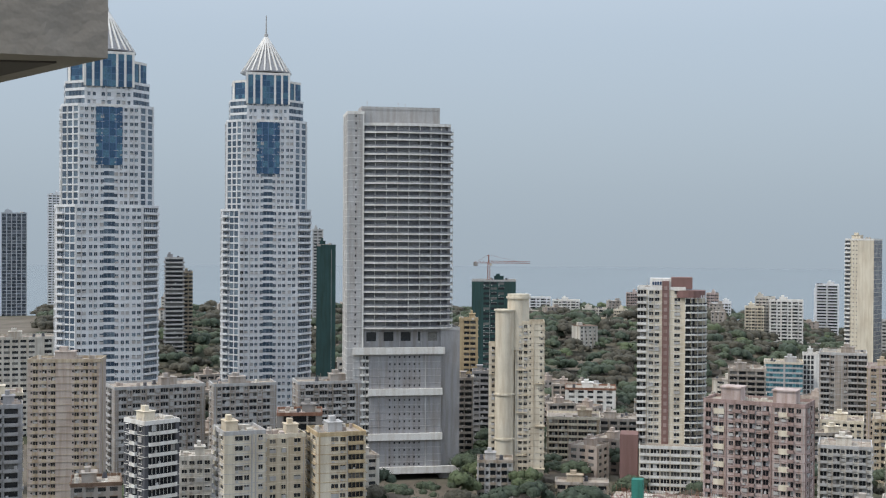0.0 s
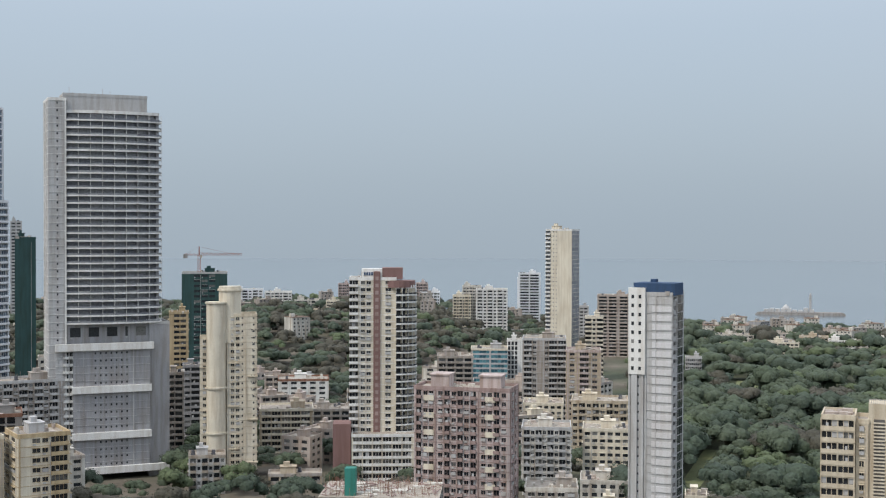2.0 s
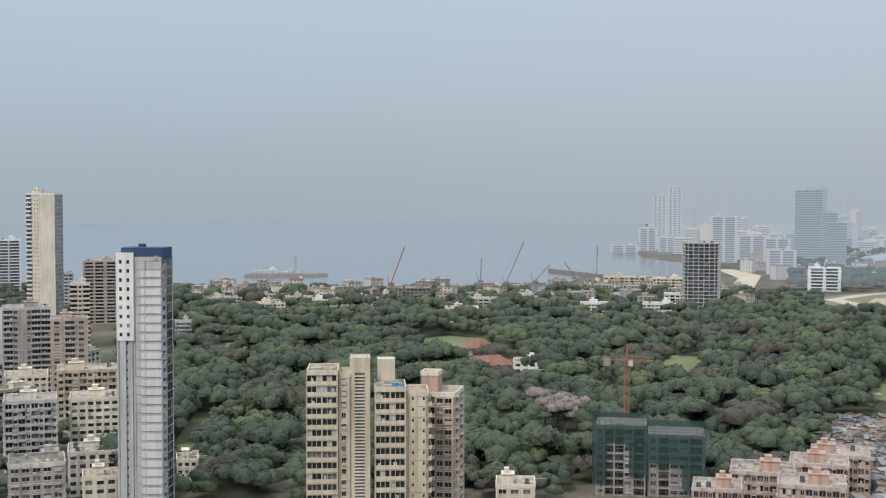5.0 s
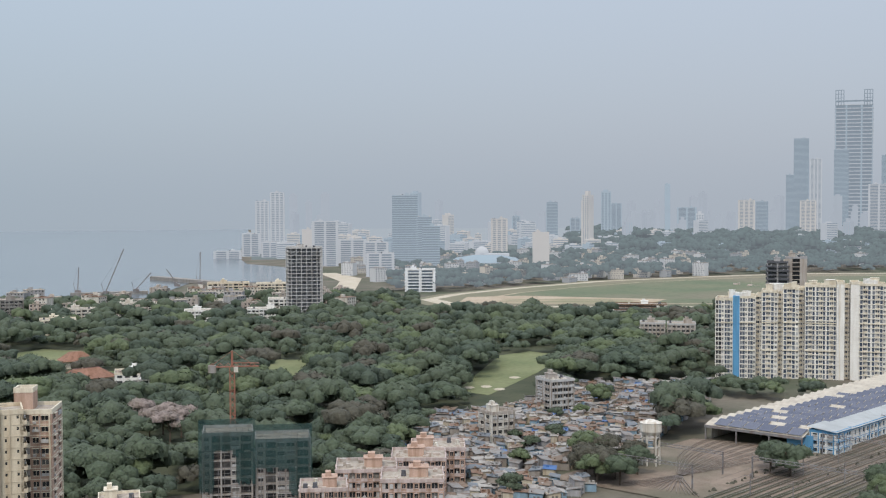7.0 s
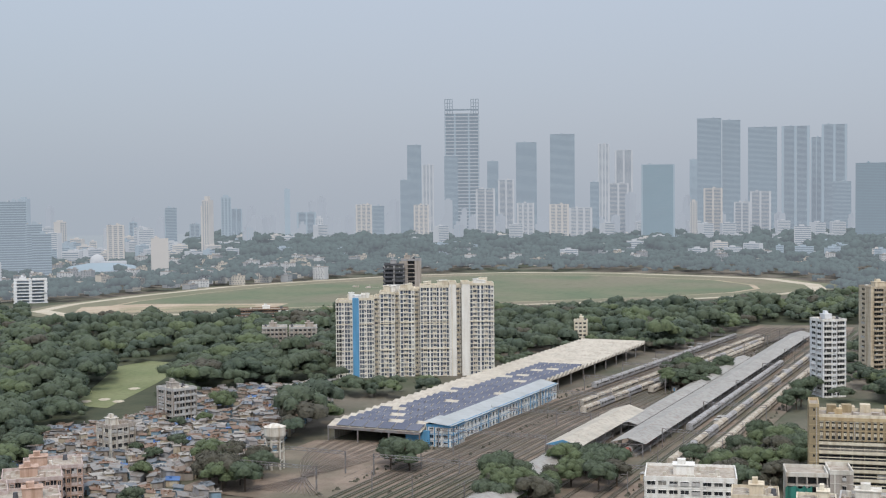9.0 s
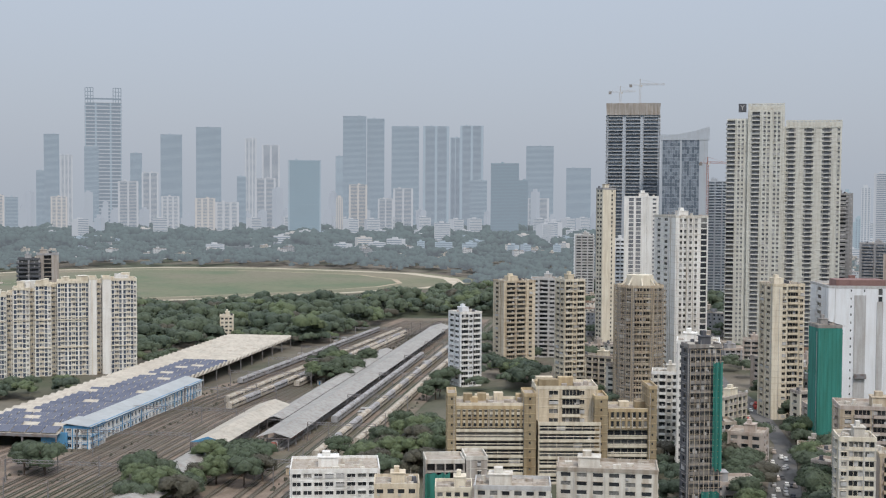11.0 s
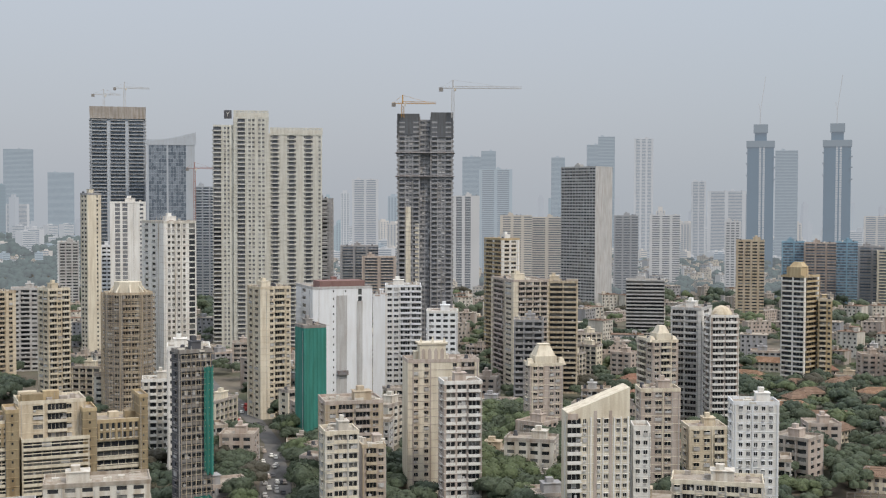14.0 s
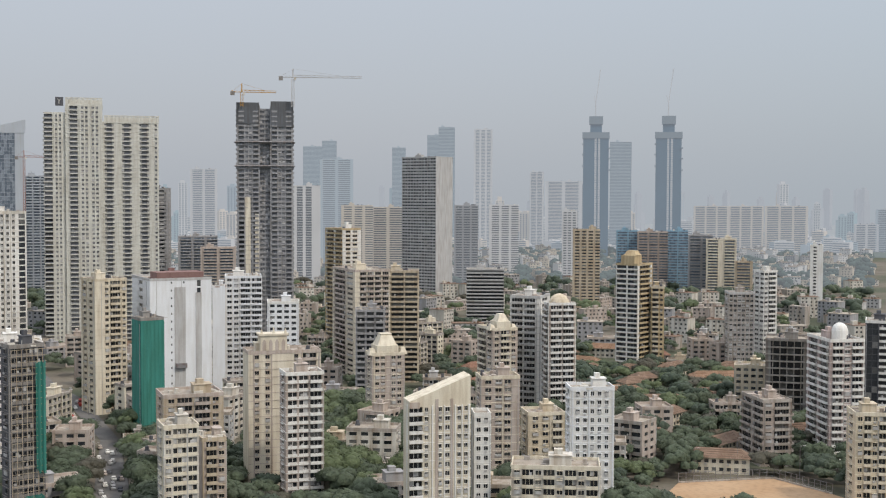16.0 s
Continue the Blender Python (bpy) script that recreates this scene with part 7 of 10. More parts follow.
def bare_tower():
    ob = thing("unfinished_tower", "tall unfinished concrete tower wrapped in scaffolding mesh", "skyscraper", place(110.0, 900, 0, 0, 30))
    fa = Facade(ob, GREY, GREY, (GLASS, GLASS_DIM), True)
    fa.ring(rect(16, 26, -11.5, 14), 0, 172, 3.4, ["f.7 d2.6 f.6 w1.2 s.5 w1.2 f.6 d2.6 f.7", "s1", "", "b3 s1 b3 s1 b3"])
    fa.ring(rect(7, 22, 0, 15), 0, 170, 3.4, ["p3 s.6 p3", "", "", ""])
    fa.ring(rect(16, 26, 11.8, 14), 0, 172, 3.4, ["f.7 d2.6 f.6 w1.2 s.5 w1.2 f.6 d2.6 f.7", "b3 s1 b3 s1 b3", "", "s1"])
    fa.finish()
    s = Soup()
    s.box(-20, -4, 0.2, 26, 160, 175)
    s.box(4.2, 20.2, 0.2, 26, 158, 176)
    part("netting", s, NET_GREY, ob, "dark safety netting round the top floors")
    s = Soup()
    for z in (130, 147):
        s.prism([(-21.6, -1), (21.6, -1), (21.6, 27.5), (-21.6, 27.5)], z, z + 0.7, 0.94)
    part("catch_fan", s, STEEL, ob, "projecting catch platforms")
    s = Soup()
    s.box(-13.8, -10.2, 0.55, 0.9, 4, 108)
    s.box(-7, -4.2, 0.55, 0.9, 4, 96)
    part("painted_strip", s, CREAM_PALE, ob, "freshly painted pale strips")
    return ob


bare_tower()
crane("tower_crane", "white tower crane on the unfinished tower", 111.27, 898, 172, 193, 10, 49, GREY_PALE)
crane("tower_crane", "yellow tower crane on the unfinished tower", 108.98, 898, 172, 182, 8, 24, CRANE_Y)
crane("tower_crane", "red and white tower crane over green netting", 2.1, 905, 70, 92, 11, 30, CRANE_R)
crane("tower_crane", "rusty tower crane beside a netted block", 44.69, 477, 0, 47.5, 9, 10, CRANE_R)
crane("tower_crane", "pale tower crane on a banded tower", 96.57, 1305, 195, 226, 11, 25, GREY_PALE)
crane("tower_crane", "pale tower crane on a banded tower", 95.69, 1305, 195, 219, 12, 16, GREY_PALE)
crane("tower_crane", "orange crane between towers", 99.6, 1200, 0, 143, 8, 20, CRANE_R)


def core_tower(az, height=212.0):
    ob = thing("unfinished_twin_tower", "far unfinished blue-grey tower with a narrow core crown", "skyscraper", place(az, 2200, 0, 0, 30), "unfinished twin towers")
    fa = Facade(ob, DIST_STEEL, DIST_PALE, (DIST_BLUE, DIST_PALE), False)
    fa.ring(rect(44, 40, 0, 20), 0, height, 4, ["s16 t3 s2 t3 s12", "r8", "", "r8"])
    fa.ring(rect(20, 20, 0, 20), height, height + 26, 4, ["s1", "s1", "", "s1"])
    fa.finish()
    slabs = [(-23.5, 23.5, -1, 42, height - 3, height + 7.7), (-12, 12, 8, 32, height + 22, height + 36)]
    for z in (160, 180, 198):
        slabs += [(-24, -21, -2, 20, z, z + 2), (21, 24.5, -2, 20, z - 7, z - 5)]
    for b in slabs:
        s = Soup()
        s.box(*b)
        part("formwork", s, DIST_DARK, ob, "grey climbing formwork")
    c = Soup()
    c.beam((-1, 18, height + 36), (-1, 18, height + 60), 1.0)
    c.beam((-1, 18, height + 58), (7, 18, height + 118), 0.7)
    c.beam((-1, 18, height + 58), (-4, 18, height + 72), 0.6)
    part("luffing_crane", c, DIST_PALE, ob, "pale luffing crane")
    return ob


def frame_tower():
    """The tallest far tower: banded floors below two lattice frames."""
    ob = thing("far_tower", "very tall far tower with pale bands and lattice top", "skyscraper", place(72.5, 3780, 0, -44.0, 60) @ Matrix.Scale(1.4, 4), "far towers")
    fa = Facade(ob, DIST_BLUE, DIST_PALE, (DIST_BLUE, DIST_DARK), False)
    fa.ring(rect(74, 40, 0, 20), 0, 302, 7.5, ["s2 b18 s3 b26 s3 b18 s2", "b20", "", "b20"], slab=1.5)
    fa.finish()
    s = Soup()
    for x0 in (-36, 20):
        for i in range(4):
            s.beam((x0 + i * 5.3, 0, 300), (x0 + i * 5.3, 0, 332), 0.7)
        for z in (308, 316, 324, 332):
            s.beam((x0, 0, z), (x0 + 16, 0, z), 0.6)
    s.box(-36, 36, -1, 1, 308, 311)
    part("lattice", s, DIST_DARK, ob, "open steel lattice", "stuff")


core_tower(125.05)
core_tower(128.3)
frame_tower()


def institute():
    """Ochre hospital block with banded wings."""
    ob = thing("hospital_block", "ochre and cream institutional block with banded galleries and flat roofs", "building", place(92.7, 480, 6, 0, 42))
    fa = Facade(ob, CREAM, CREAM_PALE, GL, True)
    fa.ring(rect(31, 16, -22.5, 8), 0, 30, 3.3, ["s.5 b27 s.5", "s1", "", "s1 w1 s1 w1"], slab=0.5)
    fa.ring(rect(24, 18, 6.5, 13), 0, 36, 3.5, ["s3 w2 s1 b4 w1 s3", "s1", "", "s1 w1 s1"])
    fa.ring(rect(24, 14, 7, 5), 0, 23, 3.3, ["s.5 b22 s.5", "s1", "", "s1"], slab=0.5)
    fa.ring(rect(20, 16, 28.5, 8), 0, 28, 3.3, ["s.5 b17 s.5", "s1 w1 s1", "", "s1"], slab=0.5)
    fa.finish()
    oc = Facade(ob, OCHRE, YELLOW, GL, True)
    oc.ring(rect(28, 1.5, -23, 0.0), 21.5, 29, 3.2, ["s.8 " + "t.9 s.9 " * 13, "s1", "", "s1"])
    oc.ring(rect(18, 1.5, 29, 0.0), 21, 28, 3.2, ["s.8 " + "t.9 s.9 " * 8, "s1", "", "s1"])
    for x, w, h in ((-8.2, 4.6, 34), (19.2, 5.0, 33), (39.0, 3.2, 37), (-38.2, 3.4, 34)):
        oc.ring(rect(w, 15, x, 6), 0, h, 3.3, ["s1 v1 s1", "s1 v1 s1", "", "s1 v1 s1"])
    oc.finish()
    r = random.Random(8)
    for i in range(12):
        s = Soup()
        x, y = r.uniform(-36, 37), r.uniform(7, 15)
        z = 29 if x < -7 else 35.5 if x < 18 else 27.5
        w = r.uniform(1.5, 4)
        s.box(x - w, x + w, y - 2, y + 2, z, z + r.uniform(2.4, 4.5))
        part("roof_hut", s, r.choice((CREAM, YELLOW, OCHRE)), ob)


institute()


def scaffold_grid(ob, x0, x1, y, z0, z1, dx=2.0, dz=2.0, mat=None, name="scaffolding"):
    s = Soup()
    x = x0
    while x <= x1 + 0.01:
        s.beam((x, y, z0), (x, y, z1), 0.07)
        x += dx
    z = z0
    while z <= z1:
        s.beam((x0, y, z), (x1, y, z), 0.06)
        z += dz
    part(name, s, mat or BEIGE, ob, "bamboo scaffolding poles", "stuff")


def octagon_tower():
    ob = thing("octagonal_tower", "grey-brown octagonal tower wrapped in scaffolding", "building", place(96.8, 650, 8, 0, 16))
    pts = chamfer(23.5, 22, 6.8)
    fa = Facade(ob, CONCRETE, BEIGE, (GLASS, GLASS_J), True)
    fa.ring(pts, 0, 64, 3.0, ["s1 b3 s1 b3 s1", "s1 w1.6 s1 w1.6 s1", "s1 b3 s1", "", "", "", "s1 b3 s1", "s1 w1.6 s1 w1.6 s1"])
    fa.finish()
    s = Soup()
    for i in (0, 1, 6, 7):
        (ax, ay), (bx, by) = pts[i], pts[(i + 1) % 8]
        n = max(2, round(math.hypot(bx - ax, by - ay) / 1.7))
        nx, ny = (by - ay), -(bx - ax)
        q = math.hypot(nx, ny)
        nx, ny = nx / q * 1.3, ny / q * 1.3
        for k in range(n + 1):
            x, y = ax + (bx - ax) * k / n + nx, ay + (by - ay) * k / n + ny
            s.beam((x, y, 0), (x, y, 65), 0.08)
        for z in range(2, 65, 2):
            s.beam((ax + nx, ay + ny, z), (bx + nx, by + ny, z), 0.09)
    part("scaffolding", s, BEIGE, ob, "bamboo scaffolding poles", "stuff")
    s = Soup()
    s.prism(disc(7, 8, 0, 11), 64, 70)
    for i in range(8):
        a = math.pi * i / 4
        s.beam((10 * math.cos(a), 11 + 10 * math.sin(a), 64), (6 * math.cos(a), 11 + 6 * math.sin(a), 69), 0.35)
    part("roof_frame", s, CREAM_PALE, ob, "cream roof frame")


octagon_tower()


def slope_roof_block():
    ob = thing("slope_roofed_tower", "cream tower with a sloping parapet and brown stripes", "building", place(118.0, 402, 14, 0, 14))
    fa = Facade(ob, CREAM_PALE, WHITE, GL, True)
    w, d = 20.4, 9.0
    fa.ring(rect(w, d, 0, d / 2), 0, 42, 3.1, ["b3.6 s.6 w.9 s.8 s1 s1.2 w.8 s1 w1.2 s1 s1.2 w.9 s1 w.9 s.8", "s.6 w.9 s.8 w.9 s.6", "", "s1"], roof=False)
    fa.finish()
    s = Soup()
    s.poly((-w / 2, 0, 42), (w / 2, 0, 42), (w / 2, 0, 51.5), (-w / 2, 0, 43.4))
    s.poly((w / 2, 0, 42), (w / 2, d, 42), (w / 2, d, 51.5), (w / 2, 0, 51.5))
    s.poly((-w / 2, 0, 43.4), (w / 2, 0, 51.5), (w / 2, d, 51.5), (-w / 2, d, 43.4))
    s.poly((w / 2, d, 42), (-w / 2, d, 42), (-w / 2, d, 43.4), (w / 2, d, 51.5))
    s.poly((-w / 2, d, 42), (-w / 2, 0, 42), (-w / 2, 0, 43.4), (-w / 2, d, 43.4))
    part("sloped_parapet", s, CREAM_PALE, ob)
    s = Soup()
    for x in (-1.6, 3.4):
        s.box(x, x + 1.0, -0.14, 0.0, 4, 44)
    s.box(-w / 2, -w / 2 + 3.4, -0.3, 0.0, 41.2, 43.2)
    part("brown_stripe", s, TAUPE, ob, "taupe vertical stripes")
    lo = thing("apartment_block", "narrow white apartment block with ornate edges", "building", place(119.95, 408, 6, 0, 8))
    fb = Facade(lo, WHITE, WHITE, GL, True)
    fb.ring(rect(5.4, 10, 0, 5), 0, 37.5, 3.0, ["s.6 w.9 s.8 w.9 s.6", "s1 w1 s1", "", "s1"])
    fb.finish()


slope_roof_block()


def netted_block():
    ob = thing("netted_building", "unfinished concrete block behind torn dark green netting", "building", place(45.7, 458, 0, 0, 24))
    fa = Facade(ob, GREY_WARM, GREY_PALE, (GLASS, GLASS_J), True)
    fa.ring(rect(18, 16, -10, 8), 0, 25, 3.1, ["s.5 w1 s.6 o2 s.4 o2 s.4 w1.6 s.5 o2.4 s.4", "s1", "", "s1 w1 s1"])
    fa.ring(rect(20, 16, 10, 9), 0, 22, 3.1, ["s.5 w1 s.6 o2 s.4 w1.4 s.4 w1.6 s.5 o2.4 s.4", "s1 w1 s1", "", "s1"])
    fa.finish()
    r = random.Random(5)
    for x0, x1, z0, z1 in ((-20.4, 0, 19, 31), (-20.4, -15, 5, 19.5), (-7, 0, 8, 20), (0, 20.5, 12, 28.6), (12, 20.5, 3, 12.5)):
        s = Soup()
        n = 10
        for i in range(n):
            a, b = x0 + (x1 - x0) * i / n, x0 + (x1 - x0) * (i + 1) / n
            ya, yb = -0.9 + 0.3 * math.sin(i * 1.9), -0.9 + 0.3 * math.sin((i + 1) * 1.9)
            dz = r.uniform(-1.5, 0.8)
            s.poly((a, ya, z0 + dz), (b, yb, z0 + dz), (b, yb, z1), (a, ya, z1))
            s.poly((a, ya + 0.05, z1), (b, yb + 0.05, z1), (b, yb + 0.05, z0 + dz), (a, ya + 0.05, z0 + dz))
        part("netting", s, NET_MESH, ob, "sagging see-through dark green netting")
    scaffold_grid(ob, -20, 20, -0.45, 0, 28, 2.2, 2.2, STEEL)


netted_block()


def drape(ob, x0, x1, z0, z1, y, mat, n=12, amp=0.35, seed=1):
    s = Soup()
    r = random.Random(seed)
    top = [z1 + r.uniform(-0.8, 0.3) for _ in range(n + 1)]
    low = [z0 + r.uniform(-1.2, 1.2) for _ in range(n + 1)]
    for i in range(n):
        a, b = x0 + (x1 - x0) * i / n, x0 + (x1 - x0) * (i + 1) / n
        ya, yb = y + amp * math.sin(i * 2.1), y + amp * math.sin((i + 1) * 2.1)
        s.poly((a, ya, low[i]), (b, yb, low[i + 1]), (b, yb, top[i + 1]), (a, ya, top[i]))
        s.poly((a, ya + 0.06, top[i]), (b, yb + 0.06, top[i + 1]), (b, yb + 0.06, low[i + 1]), (a, ya + 0.06, low[i]))
    part("netting", s, mat, ob, "hanging green netting")


ob = thing("netted_building", "weathered concrete block half hung with green netting", "building", place(88.4, 402, 6, 0, 14))
fa = Facade(ob, GREY_WARM, OFFWHITE, GL, True)
fa.ring(rect(12.5, 13, -3.8, 6.5), 0, 24, 3.1, ["s.3 " + "o2.6 s.4 " * 4, "s1 w1 s1", "", "s1"])
fa.ring(rect(7, 13, 6.4, 6.5), 0, 25, 3.1, ["s3.5 w1 s2", "s1 w1 s1", "", "s1"])
fa.finish()
drape(ob, -10.5, -2.4, 1, 21, -1.0, NET_GREEN, 10, 0.5, 3)
drape(ob, -1, 6, -1, 4, -1.2, NET_GREEN, 8, 0.4, 6)


def rooftop_site():
    """Top slab of a building under construction with upright rebar, close below the viewpoint."""
    ob = thing("construction_site", "raw concrete floor under construction with rusty rebar and debris", "building", place(10.2, 338, -6, 0, 22))
    fa = Facade(ob, CONCRETE, GREY_WARM, (GLASS, GLASS_J), False)
    fa.ring(rect(33, 22, 0, 11), 0, 37.5, 3.2, ["s.4 " + "o4 s.5 " * 6, "s.4 " + "o4 s.5 " * 4, "", "s.4 " + "o4 s.5 " * 4], parapet=0)
    fa.finish()
    r = random.Random(11)
    s = Soup()
    for i in range(240):
        x, y = r.uniform(-16, 16), r.uniform(0.2, 21.5)
        s.beam((x, y, 37.5), (x + r.uniform(-0.2, 0.2), y, 37.5 + r.uniform(0.8, 3.2)), 0.035)
    part("rebar", s, TERRACOTTA, ob, "upright rusty reinforcing bars", "stuff")
    s = Soup()
    for i in range(110):
        x, y, a = r.uniform(-16, 16), r.uniform(0.5, 21), r.uniform(0, 3.14)
        q = r.uniform(0.8, 3.0)
        s.beam((x, y, 37.6 + r.random() * 0.3), (x + q * math.cos(a), y + q * math.sin(a), 37.7 + r.random() * 0.6), r.uniform(0.05, 0.16))
    part("timber_debris", s, PINK_DK, ob, "scattered planks and formwork", "stuff")
    s = Soup()
    for i in range(26):
        x, y, w = r.uniform(-15, 15), r.uniform(1, 20), r.uniform(0.6, 2.2)
        s.box(x - w, x + w, y - w * 0.5, y + w * 0.5, 37.5, 37.5 + r.uniform(0.15, 0.7))
    part("pale_debris", s, OFFWHITE, ob, "pale sheets and sacks", "stuff")
    s = Soup()
    for i in range(14):
        x = -16.5 + i * 2.5
        s.beam((x, 0, 36.6), (x + 1.5, -1.7, 35.8), 0.06)
        s.beam((x + 1.5, 0, 36.6), (x, -1.7, 35.8), 0.06)
    s.beam((-16.5, -1.7, 35.8), (17, -1.7, 35.8), 0.08)
    part("bamboo_fringe", s, BEIGE, ob, "projecting bamboo poles", "stuff")
    s = Soup()
    s.box(-9.5, -6.5, 2, 5, 37.5, 45)
    part("netted_hoist", s, NET_GREEN, ob, "green-netted hoist shaft")


rooftop_site()


def own_ledge():
    """Rendered concrete beam of the viewpoint's own building, overhead."""
    s = Soup()
    a, b, c = polar(-30, 4.1), polar(-15.03, 4.0), polar(-19.9, 4.85)
    z0, z1 = EYE + 0.549, EYE + 1.3
    near = [(a.x, a.y), (b.x, b.y), (c.x, c.y), (c.x - 3.5, c.y + 0.3)]
    s.prism(near, z0, z1)
    ob = thing("roof_beam", "rough rendered concrete beam end overhead", "beam", None)
    ob.location = (0, 0, 0)
    part("beam", s, LEDGE, ob)
    # recess drawn as a 6 mm plate, its shade put into the colour
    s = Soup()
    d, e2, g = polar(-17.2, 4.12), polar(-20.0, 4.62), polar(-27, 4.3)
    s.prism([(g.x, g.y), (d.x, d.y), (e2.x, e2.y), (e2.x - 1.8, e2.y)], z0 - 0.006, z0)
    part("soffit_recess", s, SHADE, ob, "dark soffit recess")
    w = Soup()
    w.box(-9.0, -1.6, -6.0, 3.0, EYE + 1.3, EYE + 1.6)
    w.box(-9.0, -6.0, -6.0, 3.0, 0, EYE + 1.3)
    part("wall", w, GREY_PALE, ob)


LEDGE = paint("rough_render", (0.44, 0.44, 0.43), 0.4, 0.95, bump=0.9)
own_ledge()

# ---- crowns and surface pieces on the plain towers ----
def found(name, words):
    for o in scene.objects:
        if o.name.split(".")[0] == name and words in o.get("label", ""):
            return o


def panel_ribs(ob, x0, x1, z0, z1, n, mat):
    for i in range(n):
        z = z0 + (z1 - z0) * i / n
        s = Soup()
        s.box(x0, x1, -0.28, 0.0, z, z + (z1 - z0) / n * 0.62)
        part("panel", s, mat, ob)


PANEL_GREY = paint("light_grey_panels", (0.60, 0.60, 0.61), 0.15)
pt = found("white_panelled_tower", "")
panel_ribs(pt, 0.6, 7.3, 2, 86, 28, PANEL_GREY)
s = Soup()
s.box(-7.4, -1.6, -0.9, 0.0, 62, 91)
part("window_bay", s, WHITE, pt)
s = Soup()
for i in range(9):
    for x in (-5.9, -3.4):
        s.box(x - 0.45, x + 0.45, -0.93, -0.89, 63.4 + i * 3.0, 64.6 + i * 3.0)
part("bay_windows", s, GLASS_J, pt, "", "stuff")
s = Soup()
s.box(-6.4, -4.4, -0.75, 0, 0, 62)
s.box(-3.2, -2.2, -0.5, 0, 0, 62)
part("pilaster", s, GREY_PALE, pt)
s = Soup()
s.box(-6, 8.2, 0.2, 10, 88.6, 92.6)
part("navy_crown", s, NAVY, pt, "navy blue roof screen")


def crown_on(ob, pieces, mat, name="crown"):
    s = Soup()
    for x0, x1, y0, y1, z0, z1, top in pieces:
        s.prism([(x0, y0), (x1, y0), (x1, y1), (x0, y1)], z0, z1, top)
    part(name, s, mat, ob)


o = found("mansard_tower", "")
crown_on(o, [(-5, 5, 1, 11, 37.8, 41.8, 1.0), (-4.6, 4.6, 1.4, 10.6, 41.8, 46.3, 0.55), (-2.4, 2.4, 3.6, 8.4, 46.3, 47.0, 1.1), (-9, -5.5, 0, 4, 37.8, 40.8, 0.5), (5.5, 9, 0, 4, 37.8, 40.8, 0.5)], CREAM_PALE, "pyramid_roof")
o = found("residential_tower", "ornamental arched crown")
crown_on(o, [(-9, 1, 1, 8, 50.4, 56.9, 1.0), (-9.6, 1.6, 0.6, 8.4, 56.9, 57.6, 1.0), (-9, -8, 1, 2, 57.4, 59.4, 0.3), (0, 1, 1, 2, 57.4, 59.4, 0.3), (-4.5, -3.5, 1, 2, 57.4, 60.0, 0.3)], CREAM_PALE)
s = Soup()
for i in range(4):
    x = -7.6 + i * 2.4
    s.box(x - 0.7, x + 0.7, 0.93, 1.0, 51.4, 54.4)
    s.prism([(x + 0.7 * math.cos(a), 0.965 + 0.03 * math.sin(a)) for a in (0, 1.57, 3.14, 4.71)], 54.4, 55.4, 0.3)
part("blind_arch", s, TAUPE, o)
o = found("residential_tower", "half-domed crown")
s = Soup()
for i in range(6):
    s.prism(disc(5.2 * math.cos(i * 0.26), 20, 0, 5), 56.5 + 5.2 * math.sin(i * 0.26), 56.5 + 5.2 * math.sin((i + 1) * 0.26), math.cos((i + 1) * 0.26) / math.cos(i * 0.26))
part("half_dome", s, CREAM, o, "cream half dome")
o = found("residential_tower", "wedge crown")
crown_on(o, [(-4, 5.5, 0, 9, 66.8, 72.8, 1.0), (-3, 6, 1, 8, 72.8, 75.8, 0.55)], YELLOW, "wedge_crown")
o = found("residential_tower", "white balcony bands")
s = Soup()
s.prism(disc(3.4, 16, 0, 8), 49.7, 53.7)
for i in range(5):
    s.prism(disc(3.2 * math.cos(i * 0.3), 16, 0, 8), 53.7 + 3.2 * math.sin(i * 0.3), 53.7 + 3.2 * math.sin((i + 1) * 0.3), math.cos((i + 1) * 0.3) / math.cos(i * 0.3))
part("roof_dome", s, WHITE, o, "small white roof dome")
o = found("ornate_tower", "")
crown_on(o, [(-4, 3, 0.5, 9, 44.9, 48.9, 1.0), (-3.4, 2.4, 1, 8, 48.9, 52.4, 0.5), (-8, -4.5, 0, 5, 44.9, 47.4, 0.4), (3.5, 6.5, 0, 5, 44.9, 47.4, 0.4)], CREAM_PALE, "gable_roof")
o = found("unfinished_tower", "formwork crown")
crown_on(o, [(-27, 27, -1.5, 24, 195.0, 207.0, 1.02)], GREY_WARM, "formwork")
o = found("office_tower", "sweeping roof")
s = Soup()
for i in range(12):
    x0, x1 = -24 + i * 4, -20 + i * 4
    z0, z1 = 171.0 + 9 * (i / 12) ** 1.6, 171.0 + 9 * ((i + 1) / 12) ** 1.6
    s.poly((x0, -0.3, 167.0), (x1, -0.3, 167.0), (x1, -0.3, z1), (x0, -0.3, z0))
    s.poly((x0, -0.3, z0), (x1, -0.3, z1), (x1, 16, z1), (x0, 16, z0))
part("curved_roof", s, HAZE_GREY, o)
o = found("netted_building", "bright green")
drape(o, -5.3, 5.3, 2, 54.5, -0.5, NET_GREEN, 18, 0.1, 12)
o = found("scaffolded_tower", "")
scaffold_grid(o, -5.6, 5.8, -1.3, 0, 60, 1.7, 2.0)
drape(o, 2.2, 5.6, 20, 56, -1.6, NET_GREEN, 7, 0.45, 15)
drape(o, -1.5, 4.5, 4, 13, -1.7, NET_GREEN, 8, 0.6, 16)
o = found("blank_white_building", "")
s = Soup()
s.box(-3, 2.6, -1.6, -0.2, 22, 24.4)
part("work_platform", s, STEEL, o, "hanging work platform")
s = Soup()
s.box(7.5, 10.5, -0.25, 0, 4, 60)
